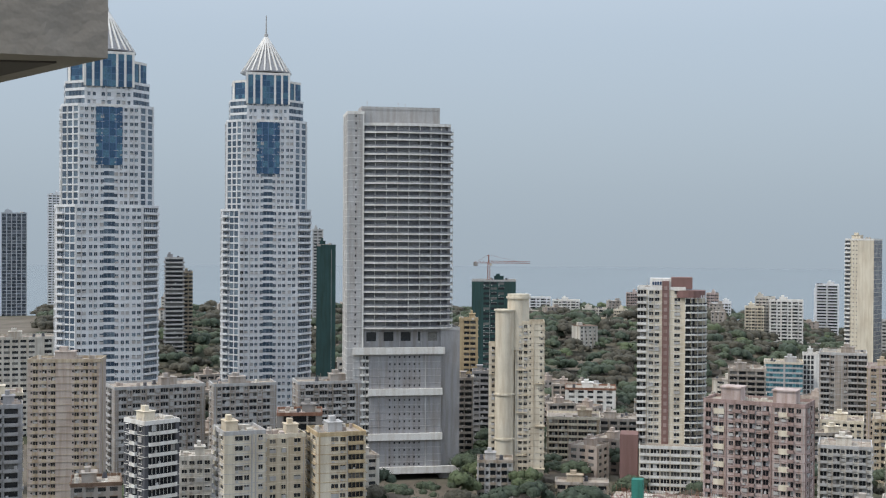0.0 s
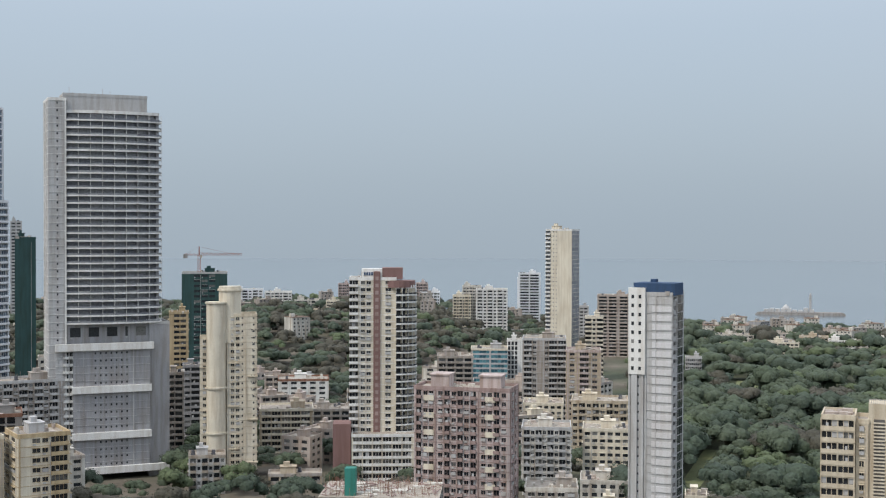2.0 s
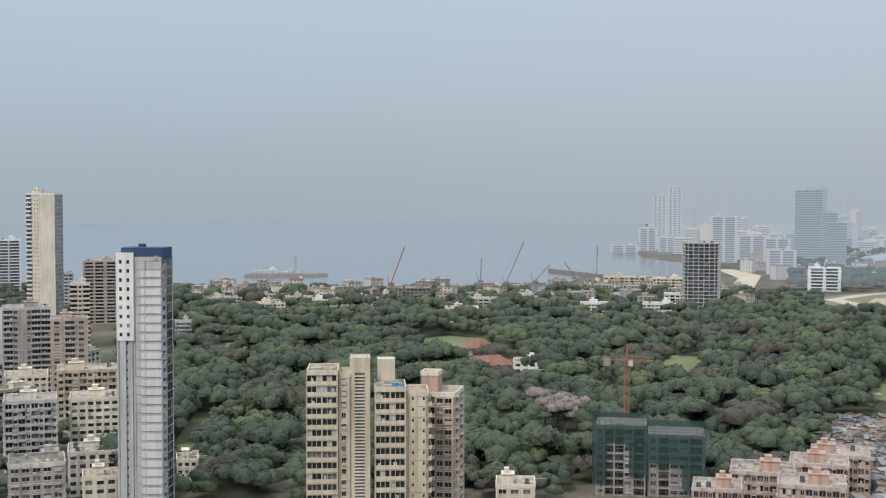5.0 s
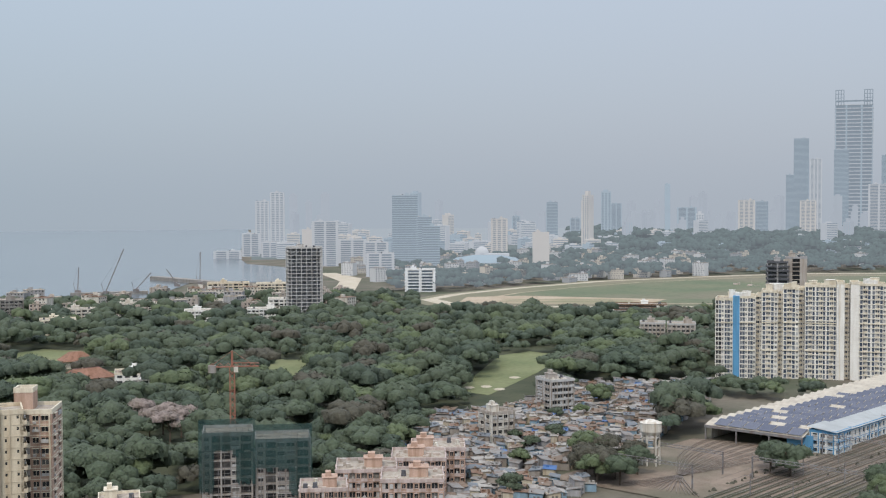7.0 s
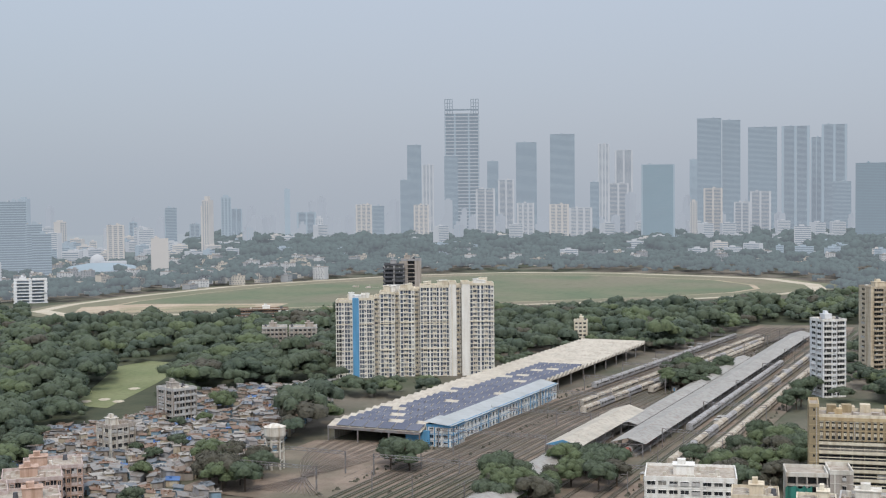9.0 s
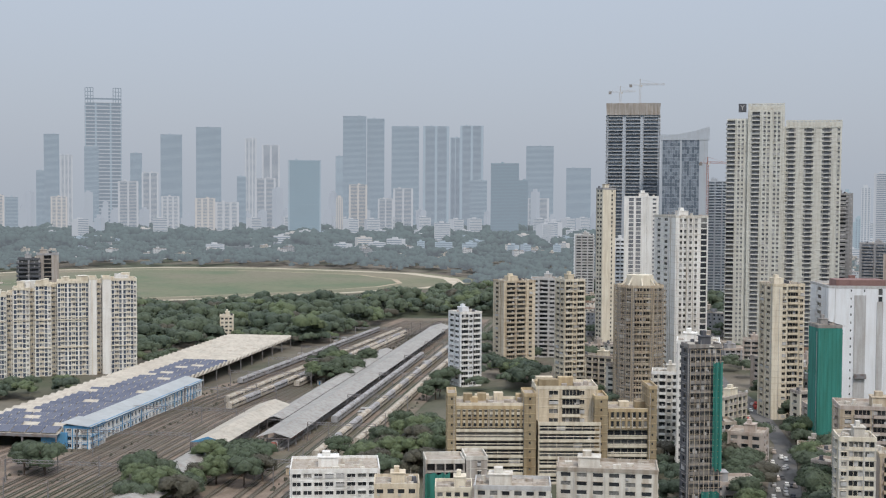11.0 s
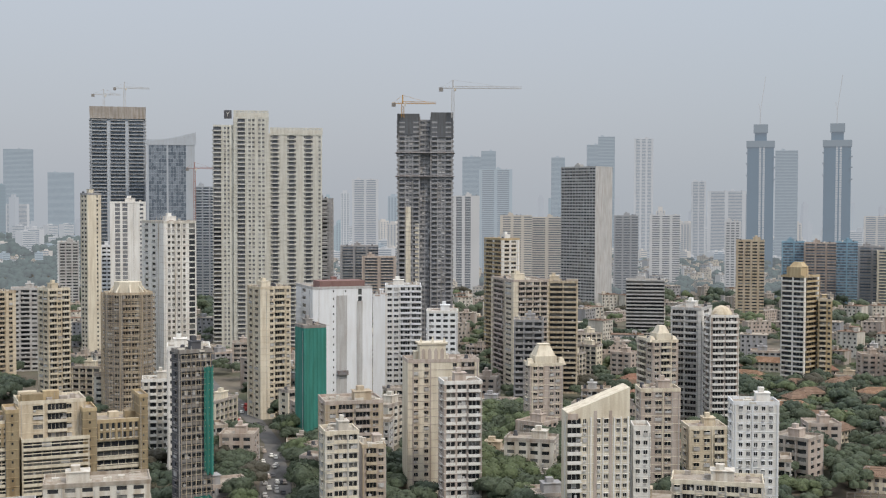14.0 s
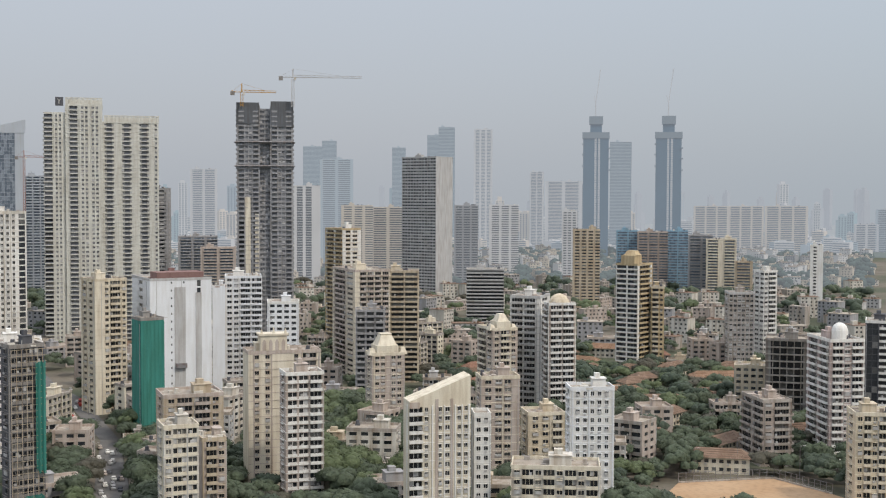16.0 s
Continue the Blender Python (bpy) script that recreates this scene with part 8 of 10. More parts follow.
s.box(-3.4, 2.2, -0.22, 0, 4, 63)
part("grey_strip", s, GREY_PALE, o)
s = Soup()
s.box(-12, 12, 1, 14, 66.7, 70.5)
part("roof_plant", s, BROWN, o)

for name, words, w, d, h, x, y in (("hospital_block", "", 26, 12, 30.0, -22.5, 8), ("hospital_block", "", 20, 12, 36.0, 6.5, 13), ("apartment_block", "faded pink apartment block", 30, 12, 55.0, 0, 7.5), ("cream_tower", "", 7, 10, 62.0, -13.2, 8), ("cream_tower", "", 7, 10, 57.5, 5.0, 7), ("housing_estate", "", 90, 14, 56.0, 0, 18), ("balcony_slab_tower", "", 34, 12, 168.5, 0, 11), ("striped_tower", "", 10, 14, 88.5, -9, 9)):
    roof_junk(found(name, words), w, d, h, int(w + h), x, y, 22)
# vertical service strips and rust-stained ledges on the hospital block
o = found("hospital_block", "")
s = Soup()
for i in range(9):
    s.box(-37, -8, -0.75, -0.5, 1.9 + i * 3.3, 2.2 + i * 3.3)
    if i < 7:
        s.box(-4.5, 18.5, -2.75, -2.5, 1.9 + i * 3.3, 2.2 + i * 3.3)
        s.box(19.5, 38, -0.75, -0.5, 1.9 + i * 3.3, 2.2 + i * 3.3)
part("sun_ledge", s, CREAM_PALE, o)

p = polar(37.9, 862)
ob = thing("pavilion", "golf pavilion with a broad terracotta hip roof", "house", pose(p.x, p.y, 0, 0, 0, -20))
HEROES.append((p.x, p.y, 14))
s = Soup()
s.box(-9, 9, -6, 6, 0, 5)
part("wall", s, CREAM_PALE, ob)
s = Soup()
s.prism([(-11, -8), (11, -8), (11, 8), (-11, 8)], 5, 10.5, 0.35)
part("hip_roof", s, TERRACOTTA, ob)

# ---- railway: yard, depot, station ----
RAIL_O = Vector((516, 100, 0))
RAIL_A = math.atan2(-0.110, 0.994)
RAIL_M = Matrix.Translation(RAIL_O) @ Matrix.Rotation(RAIL_A, 4, "Z")
SHED = metal("buff_shed_sheeting", (0.50, 0.46, 0.39), 0.6, 0.25)
TIN = metal("grey_tin_sheeting", (0.36, 0.35, 0.325), 0.5, 0.35)
TIN_BLUE = metal("pale_blue_tin", (0.40, 0.425, 0.43), 0.5, 0.15)
PANEL = window_glass("solar_cells", (0.055, 0.065, 0.11), (0.085, 0.095, 0.14), False, 0.3, 0.15)
RAILS = metal("rail_steel", (0.20, 0.17, 0.15), 0.4, 0.4)
CARSIDE = paint("train_cream", (0.46, 0.42, 0.36), 0.5)
CARRED = paint("train_maroon", (0.26, 0.08, 0.06), 0.4)
CARGREY = paint("train_grey", (0.34, 0.34, 0.35), 0.4)


def lane(v0, s):
    """Sideways place of a track along the line; the yard tapers to the far end."""
    return v0 - 0.072 * max(0.0, s - 90) * min(1.0, max(0.0, (v0 - 6) / 40))


yard = thing("rail_yard", "wide fan of railway tracks on brown ballast", "railway", RAIL_M, kind="structure")
s = Soup()
edge_l, edge_r = [], []
for i in range(41):
    q = -110 + i * 18.0
    edge_l.append((q, lane(84, q) + 3 if q > 0 else 140))
    edge_r.append((q, -48 if q < 500 else -30))
for i in range(40):
    s.poly((*edge_r[i], 0.35), (*edge_r[i + 1], 0.35), (*edge_l[i + 1], 0.35), (*edge_l[i], 0.35))
part("ballast", s, BALLAST, yard)
tracks = [30 + 4.6 * i for i in range(11)] + [-15, -20, -27, -32, -38, -4.5, 3.5, 12, 25]
for v0 in tracks:
    s = Soup()
    bed = Soup()
    for i in range(38):
        a, b = -100 + i * 18.0, -82 + i * 18.0
        va, vb = lane(v0, a), lane(v0, b)
        for g in (-0.8, 0.8):
            s.beam((a, va + g, 0.75), (b, vb + g, 0.75), 0.1)
        bed.poly((a, va - 1.35, 0.55), (b, vb - 1.35, 0.55), (b, vb + 1.35, 0.55), (a, va + 1.35, 0.55))
    part("track_bed", bed, GROUND, yard)
    part("track", s, RAILS, yard)
for k in range(9):
    s = Soup()
    for i in range(12):
        a, b = -100 + i * 8.5, -100 + (i + 1) * 8.5
        f = lambda q: 92 + k * 5 + (1 - (q + 100) / 102) ** 2 * (20 - k * 9)
        for g in (-0.8, 0.8):
            s.beam((a, f(a) + g, 0.75), (b, f(b) + g, 0.75), 0.1)
    part("track", s, RAILS, yard)


def gantry(s0, v0, v1, h=9.0):
    ob = thing("overhead_gantry", "steel portal carrying overhead wires", "gantry", RAIL_M @ pose(s0, 0, 0.3), "overhead gantries")
    for v in (v0, v1):
        g = Soup()
        for q in (-0.35, 0.35):
            g.beam((q, v, 0), (q, v, h), 0.12)
        for z in range(0, int(h), 2):
            g.beam((-0.35, v, z), (0.35, v, z + 2), 0.06)
        part("post", g, STEEL, ob)
    g = Soup()
    for z in (h - 1.1, h):
        g.beam((0, v0, z), (0, v1, z), 0.12)
    v, up = min(v0, v1), True
    while v < max(v0, v1) - 2:
        g.beam((0, v, h - 1.1 if up else h), (0, v + 2, h if up else h - 1.1), 0.07)
        v, up = v + 2, not up
    part("truss", g, STEEL, ob)


for i in range(9):
    q = -60 + i * 62
    gantry(q, lane(28, q), lane(79, q))
gantry(-60, 92, 130)
gantry(-90, 88, 128)
for i in range(46):
    q = -90 + (i % 16) * 38 + (i * 7 % 11)
    v = lane((26, 48, 66, -24, -43)[i % 5], q)
    ob = thing("catenary_mast", "slim steel mast for overhead wires", "mast", RAIL_M @ pose(q, v, 0.3), "overhead line masts")
    g = Soup()
    g.beam((0, 0, 0), (0, 0, 8.5), 0.14)
    g.beam((0, 0, 7.6), (0, 2.6, 7.2), 0.08)
    part("pole", g, STEEL, ob)
s = Soup()
for v0 in tracks[:14]:
    for i in range(36):
        a, b = -90 + i * 18.0, -72 + i * 18.0
        s.beam((a, lane(v0, a), 6.3), (b, lane(v0, b), 6.3), 0.025)
part("overhead_wires", s, GREY_DARK, yard, "thin overhead wires", "stuff")


ry = random.Random(17)
for i in range(16):
    q, v = ry.uniform(-60, 420), ry.choice((22.5, 82.5, 17.0, -24.0, 27.5))
    w, d, h = ry.uniform(1.5, 4), ry.uniform(1.2, 1.8), ry.uniform(2.2, 3.4)
    ob = thing("trackside_hut", "small weathered relay hut beside the tracks", "hut", RAIL_M @ pose(q, lane(v, q), 0.35), "trackside huts")
    g = Soup()
    g.box(-w, w, -d, d, 0, h)
    part("wall", g, (OFFWHITE, GREY_WARM, CREAM, GREY_PALE)[i % 4], ob)
    g = Soup()
    g.box(-w - 0.3, w + 0.3, -d - 0.3, d + 0.3, h, h + 0.2)
    part("roof", g, TIN, ob)
    g = Soup()
    g.box(-w - 0.04, -w, -0.5, 0.4, 0, 2.0)
    part("door", g, SKYBLUE if i % 3 == 0 else GREY_DARK, ob)
s = Soup()
for i in range(900):
    q = ry.uniform(-100, 520)
    v = lane(ry.choice((27.5, 82, 81, 22, 20, -24, -44, 60, 8)), q) + ry.gauss(0, 1.0)
    k, h = ry.uniform(0.3, 1.3), ry.uniform(0.3, 1.2)
    s.prism([(q + k * math.cos(a), v + k * math.sin(a)) for a in (0.2, 1.5, 2.6, 3.9, 5.2)], 0.36, 0.36 + h, 0.35)
part("weeds", s, LEAF_DRY, yard, "dry weeds between the tracks", "stuff")
for i in range(7):
    q = -60 + i * 80
    gantry(q + 20, lane(-44, q), lane(-13, q), 8.5)


def coach_mesh(side):
    s = Soup()
    prof = [(-1.55, 0.9), (1.55, 0.9), (1.6, 3.2), (1.1, 3.9), (0, 4.1), (-1.1, 3.9), (-1.6, 3.2)]
    n = len(prof)
    k = len(s.v)
    s.v.extend([(-10, y, z) for y, z in prof] + [(10, y, z) for y, z in prof])
    for i in range(n):
        j = (i + 1) % n
        s.f.append((k + i, k + n + i, k + n + j, k + j))
    s.f.append(tuple(k + i for i in range(n)))
    s.f.append(tuple(k + n + n - 1 - i for i in range(n)))
    s.box(-8, -5, -1.2, 1.2, 0.4, 0.9)
    s.box(5, 8, -1.2, 1.2, 0.4, 0.9)
    return s.mesh("body", side)


COACH = {m.name: coach_mesh(m) for m in (CARSIDE, CARRED, CARGREY)}
ws = Soup()
for i in range(9):
    for y in (-1.63, 1.6):
        ws.box(-9.3 + i * 2.1, -7.9 + i * 2.1, y, y + 0.03, 2.1, 2.95)
COACH_WIN = ws.mesh("window_strip", GLASS_J)


def train(v0, s0, count, mats, label):
    ob = thing("train", label, "train", RAIL_M, "trains")
    for i in range(count):
        q = s0 + i * 21.2
        m = new("coach", COACH[mats[i % len(mats)].name])
        m.parent = ob
        dv = lane(v0, q + 10) - lane(v0, q - 10)
        m.location, m.rotation_euler = (q, lane(v0, q), 0.35), (0, 0, math.atan2(dv, 20))
        w = new("window_strip", COACH_WIN)
        w.parent = m


train(57.6, 140, 17, [CARSIDE], "long cream passenger train standing in the yard")
train(48.4, 120, 17, [CARSIDE, CARGREY], "grey and cream train standing in the yard")
train(39.2, 200, 12, [CARSIDE], "cream train in the far yard")
train(76, 205, 14, [CARGREY], "grey suburban train beside the depot")
train(-15, 92, 12, [CARGREY], "grey train at the platform")
train(-27, 10, 18, [CARSIDE, CARGREY], "long train on the outer track")
train(-38, 40, 16, [CARSIDE], "train on the outermost track")
train(-4.5, 5, 3, [CARRED, CARGREY], "maroon coaches under the platform roof")


def gable_roof(name, label, s0, s1, v0, v1, eave, ridge, mat, blue=False):
    ob = thing(name, label, "station roof", RAIL_M)
    n = max(1, round((s1 - s0) / 6))
    vm = (v0 + v1) / 2
    for i in range(n):
        a, b = s0 + (s1 - s0) * i / n, s0 + (s1 - s0) * (i + 1) / n - 0.25
        g = Soup()
        for p, q, zp, zq in ((v0, vm, eave, ridge), (vm, v1, ridge, eave)):
            g.poly((a, p, zp), (b, p, zp), (b, q, zq), (a, q, zq))
            g.poly((a, q, zq - 0.15), (b, q, zq - 0.15), (b, p, zp - 0.15), (a, p, zp - 0.15))
        g.poly((a, v0, eave - 0.15), (b, v0, eave - 0.15), (b, v0, eave), (a, v0, eave))
        part("roof_sheet", g, mat, ob)
    g = Soup()
    for i in range(n // 2 + 1):
        a = s0 + (s1 - s0) * i / (n // 2)
        a = min(a, s1 - 0.4)
        for v in (v0 + 1.2, v1 - 1.2):
            g.beam((a, v, 0.35), (a, v, eave), 0.2)
        g.beam((a, v0 + 1, eave - 0.4), (a, v1 - 1, eave - 0.4), 0.15)
    part("column_row", g, STEEL, ob, "steel platform columns", "stuff")
    g = Soup()
    g.box(s0, s1, vm - 4, vm + 4, 0.36, 1.3)
    part("platform", g, CONCRETE, ob)
    if blue:
        g = Soup()
        g.poly((s0, v0, eave), (s0, v1, eave), (s0, vm, ridge))
        part("gable_end", g, SKYBLUE, ob, "blue gable end")
    return ob


gable_roof("platform_roof", "long grey platform roof of corrugated sheets", 16, 492, -12, 3.5, 6.0, 8.2, TIN)
gable_roof("platform_roof", "second grey platform roof running beside the first", 60, 330, 4.0, 13, 6.0, 7.2, TIN)
gable_roof("platform_roof", "buff station roof with a blue gable end", -2, 98, 11, 27, 6.5, 9.0, SHED, True)
gable_roof("platform_roof", "wide low station shed with grey sheets", -60, -6, 6, 22, 5.5, 7.5, TIN)
gable_roof("platform_roof", "short station roof beside trees", -110, -72, 4, 20, 6, 8.0, TIN)


def depot():
    ob = thing("train_depot", "sawtooth-roofed depot shed with rows of solar panels", "depot", RAIL_M)
    n = 48
    step = 372 / n
    v0, v1 = 87.0, 135.0
    for i in range(n):
        a, b = i * step, (i + 1) * step
        g = Soup()
        g.poly((a, v0, 7.0), (b, v0, 9.4), (b, v1, 9.4), (a, v1, 7.0))
        g.poly((a, v1, 6.8), (b, v1, 9.2), (b, v0, 9.2), (a, v0, 6.8))
        g.poly((b, v0, 7.0), (b, v1, 7.0), (b, v1, 9.4), (b, v0, 9.4))
        g.poly((b, v1, 7.0), (b, v0, 7.0), (b, v0, 9.4), (b, v1, 9.4))
        g.poly((a, v0, 7.0), (b, v0, 7.0), (b, v0, 9.4))
        part("roof_tooth", g, SHED, ob)
    pm = Soup()
    pm.box(-0.4, step * 0.78, -3.3, 3.3, -0.03, 0.05)
    panel = pm.mesh("solar_panel", PANEL)
    fm = Soup()
    fm.box(-0.5, step * 0.80, -3.42, 3.42, -0.1, -0.03)
    frame_mesh = fm.mesh("panel_frame", TIN)
    tilt = -math.atan2(2.4, step)
    r = random.Random(7)
    for i in range(30):
        for k in range(6):
            if r.random() < 0.06 or (k > 4 and i > 5) or (k > 3 and i > 14):
                continue
            m = new("solar_panel", panel)
            m.parent = ob
            m.location = (i * step + 0.9, v0 + 4.3 + k * 7.2, 7.75)
            m.rotation_euler = (0, tilt, 0)
            f2 = new("panel_frame", frame_mesh)
            f2.parent = m
    g = Soup()
    for i in range(0, n + 1, 3):
        for v in (v0 + 0.5, 103, 119, v1 - 0.5):
            g.beam((i * step, v, 0.2), (i * step, v, 7.0), 0.28)
    g.box(-0.4, 0, v0, v1, 5.9, 7.1)
    part("steel_frame", g, STEEL, ob, "steel shed frame", "stuff")
    g = Soup()
    g.box(6, 370, v1 - 0.3, v1, 0, 7)
    part("side_wall", g, OFFWHITE, ob)


depot()
ob = thing("station_office", "long white and blue two-storey depot office with a tin roof", "building", RAIL_M @ pose(4, 74, 0))
fa = Facade(ob, WHITE, SKYBLUE, GL, True)
fa.ring([(0, 0), (16, 0), (16, 12), (0, 12)], 0, 9.5, 3.1, ["s.6 " + "w1.2 s.9 " * 6, "", "", "s1 w1.4 s1 w1.4 s1 w1.4 s1"])
fa.ring([(16, 3), (150, 3), (150, 12), (16, 12)], 0, 8.0, 3.4, ["s.8 " + "w1.3 s2 " * 30, "", "", ""])
fa.finish()
s = Soup()
s.poly((-1, -1, 10.2), (17, -1, 10.2), (17, 13, 11.6), (-1, 13, 11.6))
s.poly((16, 2, 8.6), (151, 2, 8.6), (151, 12.6, 10.6), (16, 12.6, 10.6))
part("tin_roof", s, TIN_BLUE, ob, "pale blue tin roof")
s = Soup()
s.box(-1, -0.2, 10, 22, 0, 7.5)
part("gate_front", s, SKYBLUE, ob, "blue-painted shed gate")


def water_tower():
    p = polar(63.8, 520)
    ob = thing("water_tower", "white concrete water tower on six legs", "water tower", pose(p.x, p.y, 0))
    for i in range(6):
        g = Soup()
        a = math.pi * i / 3
        g.beam((3.6 * math.cos(a), 3.6 * math.sin(a), 0), (3.4 * math.cos(a), 3.4 * math.sin(a), 13), 0.3)
        part("leg", g, OFFWHITE, ob)
    g = Soup()
    for z in (4, 8, 12):
        for i in range(6):
            a, b = math.pi * i / 3, math.pi * (i + 1) / 3
            g.beam((3.5 * math.cos(a), 3.5 * math.sin(a), z), (3.5 * math.cos(b), 3.5 * math.sin(b), z), 0.22)
    part("brace", g, OFFWHITE, ob)
    g = Soup()
    g.prism(disc(3.6, 20), 13, 14.5, 1.25)
    g.prism(disc(4.5, 20), 14.5, 18)
    g.prism(disc(4.7, 20), 18, 19.2, 0.3)
    part("tank", g, OFFWHITE, ob)


water_tower()

# ---- low houses, shanties, trees, street ----
RAIL_INV = RAIL_M.inverted()
KEEP = []


def in_poly(x, y, pts):
    c = False
    for i in range(len(pts)):
        (ax, ay), (bx, by) = pts[i], pts[i - 1]
        if (ay > y) != (by > y) and x < (bx - ax) * (y - ay) / (by - ay) + ax:
            c = not c
    return c


FAIR = [[tuple(polar(a, d + dd)[:2]) for a, d, dd in [(a, d, 0) for a, d in f]] for f in FAIRWAYS.values()]
SLUM = [(51.5, 500), (54.0, 640), (57, 640), (60.5, 735), (66.5, 760), (66.2, 680), (64.6, 600), (63.2, 540), (61.5, 470), (54.0, 430)]
GROUND_XY = [tuple(polar(a, d)[:2]) for a, d in ((126.9, 430), (128.4, 490), (133.2, 508), (136, 486), (140, 450), (134, 405))]
COURSE_XY = [tuple(polar(a, d)[:2]) for a, d in COURSE]
SLUM_XY = [tuple(polar(a, d)[:2]) for a, d in SLUM]


def taken(x, y, r, shadow=0.0):
    """Whether a place is on a building, a lawn, the railway or a street."""
    for hx, hy, hs in HEROES:
        if (x - hx) ** 2 + (y - hy) ** 2 < (hs + r) ** 2:
            return True
    q = RAIL_INV @ Vector((x, y, 0))
    if -115 < q.x < 640 and -50 - r < q.y < (142 if q.x < 380 else lane(84, q.x) + 4) + r * 0.5:
        return True
    d = math.hypot(x, y)
    a = math.degrees(math.atan2(x, y))
    for f in FAIR:
        if in_poly(x, y, f):
            return True
        if shadow and any(in_poly(x * (d + shadow * k) / d, y * (d + shadow * k) / d, f) for k in (0.3, 0.65, 1.0)):
            return True
    if d > 1100 and 50 < a < 92 and (in_poly(x, y, COURSE_XY) or in_poly(x * 1.05, y * 1.05, COURSE_XY) or in_poly(x * 1.1, y * 1.1, COURSE_XY)):
        return True
    if 380 < d < 800 and abs(a - (103.2 - max(0, d - 500) * 0.0098)) < 0.8 + math.degrees(r * 0.8 / d):
        return True
    if 126 < a < 140 and 410 < d < 510 and in_poly(x, y, GROUND_XY):
        return True
    return False


def in_slum(x, y):
    return in_poly(x, y, SLUM_XY)


# shanty roofs
HUT_ROOF = [metal("tin_grey_hut", (0.24, 0.235, 0.225), 0.6, 0.6), metal("tin_rust_hut", (0.22, 0.15, 0.11), 0.7, 0.8), metal("tarp_blue", (0.07, 0.16, 0.36), 0.6, 0.2), metal("sheet_pale", (0.36, 0.345, 0.32), 0.7, 0.3), metal("sheet_brown", (0.20, 0.155, 0.12), 0.8, 0.5), metal("sheet_slate", (0.16, 0.185, 0.21), 0.6, 0.3)]
HUT_WALL = [paint("hut_wall_dull", (0.30, 0.27, 0.24), 0.6), paint("hut_wall_blue", (0.22, 0.33, 0.42), 0.5), paint("hut_wall_grey", (0.33, 0.33, 0.34), 0.5), paint("hut_wall_cream", (0.48, 0.43, 0.34), 0.5)]
rs = random.Random(21)
HUT_KIT = []
for i in range(30):
    w, d, h = rs.uniform(2.6, 5.5), rs.uniform(3.0, 7.5), rs.choice((2.4, 2.7, 3.0, 3.3, 3.6, 4.8))
    a, b = Soup(), Soup()
    a.box(-w / 2, w / 2, -d / 2, d / 2, 0, h)
    t = rs.uniform(-1.1, 1.1)
    b.v = [(-w / 2 - 0.4, -d / 2 - 0.4, h + 0.1 + t / 2), (w / 2 + 0.4, -d / 2 - 0.4, h + 0.1 - t / 2), (w / 2 + 0.4, d / 2 + 0.4, h + 0.4 - t / 2), (-w / 2 - 0.4, d / 2 + 0.4, h + 0.4 + t / 2)]
    b.v += [(x, y, z + 0.12) for x, y, z in b.v]
    b.f = [(3, 2, 1, 0), (4, 5, 6, 7), (0, 1, 5, 4), (1, 2, 6, 5), (2, 3, 7, 6), (3, 0, 4, 7)]
    for k in range(rs.randint(0, 4)):
        x, y = rs.uniform(-w / 2, w / 2), rs.uniform(-d / 2, d / 2)
        b.box(x, x + rs.uniform(0.4, 1.4), y, y + rs.uniform(0.4, 1.2), h + 0.2, h + rs.uniform(0.7, 1.3))
    # door and window gaps: flat plates coloured as the shade inside
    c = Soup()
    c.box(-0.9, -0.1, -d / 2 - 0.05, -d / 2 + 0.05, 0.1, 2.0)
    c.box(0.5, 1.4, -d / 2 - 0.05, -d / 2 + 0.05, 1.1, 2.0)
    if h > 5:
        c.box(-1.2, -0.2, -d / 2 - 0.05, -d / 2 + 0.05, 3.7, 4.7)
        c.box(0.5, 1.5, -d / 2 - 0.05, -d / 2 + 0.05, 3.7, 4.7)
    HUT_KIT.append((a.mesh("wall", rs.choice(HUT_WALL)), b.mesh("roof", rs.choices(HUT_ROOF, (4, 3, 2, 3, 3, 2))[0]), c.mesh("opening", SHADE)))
count = 0
far_huts = {}
for i in range(7000):
    az, d = rs.uniform(51.5, 66.5), rs.uniform(430, 765)
    p = polar(az, d)
    if not in_slum(p.x, p.y) or taken(p.x, p.y, 2):
        continue
    if any((p.x - x) ** 2 + (p.y - y) ** 2 < 15 for x, y in KEEP):
        continue
    KEEP.append((p.x, p.y))
    kit = rs.choice(HUT_KIT)
    m = pose(p.x, p.y, 0.15, 0, 0, -az + rs.choice((0, 90, 180, 12, -14)) + rs.uniform(-9, 9))
    if count < 230:
        ob = thing("shanty_hut", "small shanty hut with a patched sheet roof", "hut", m, "shanties")
        for me in kit:
            q = new(me.name.split(".")[0], me)
            q.parent = ob
        count += 1
    else:
        for me in kit:
            far_huts.setdefault(me.materials[0].name, []).append((me, m))


def joined(name, label, category, pairs_by_mat):
    """Many placed copies of small meshes as one mesh a material."""
    ob = thing(name, label, category, None, kind="stuff")
    for mat, pairs in pairs_by_mat.items():
        vs, fs, k = [], [], 0
        for me, m in pairs:
            co = np.empty(len(me.vertices) * 3)
            me.vertices.foreach_get("co", co)
            co = co.reshape(-1, 3)
            mm = np.array(m)
            vs.append(co @ mm[:3, :3].T + mm[:3, 3])
            fs.extend([tuple(k + v for v in p.vertices) for p in me.polygons])
            k += len(co)
        data = bpy.data.meshes.new(name)
        data.from_pydata(np.concatenate(vs).tolist(), [], fs)
        data.materials.append(bpy.data.materials[mat])
        q = new(name + "_mesh", data)
        q.parent = ob
        tagged(q, kind="stuff")


joined("shanty_roofs", "packed shanty huts with patched roofs", "huts", far_huts)

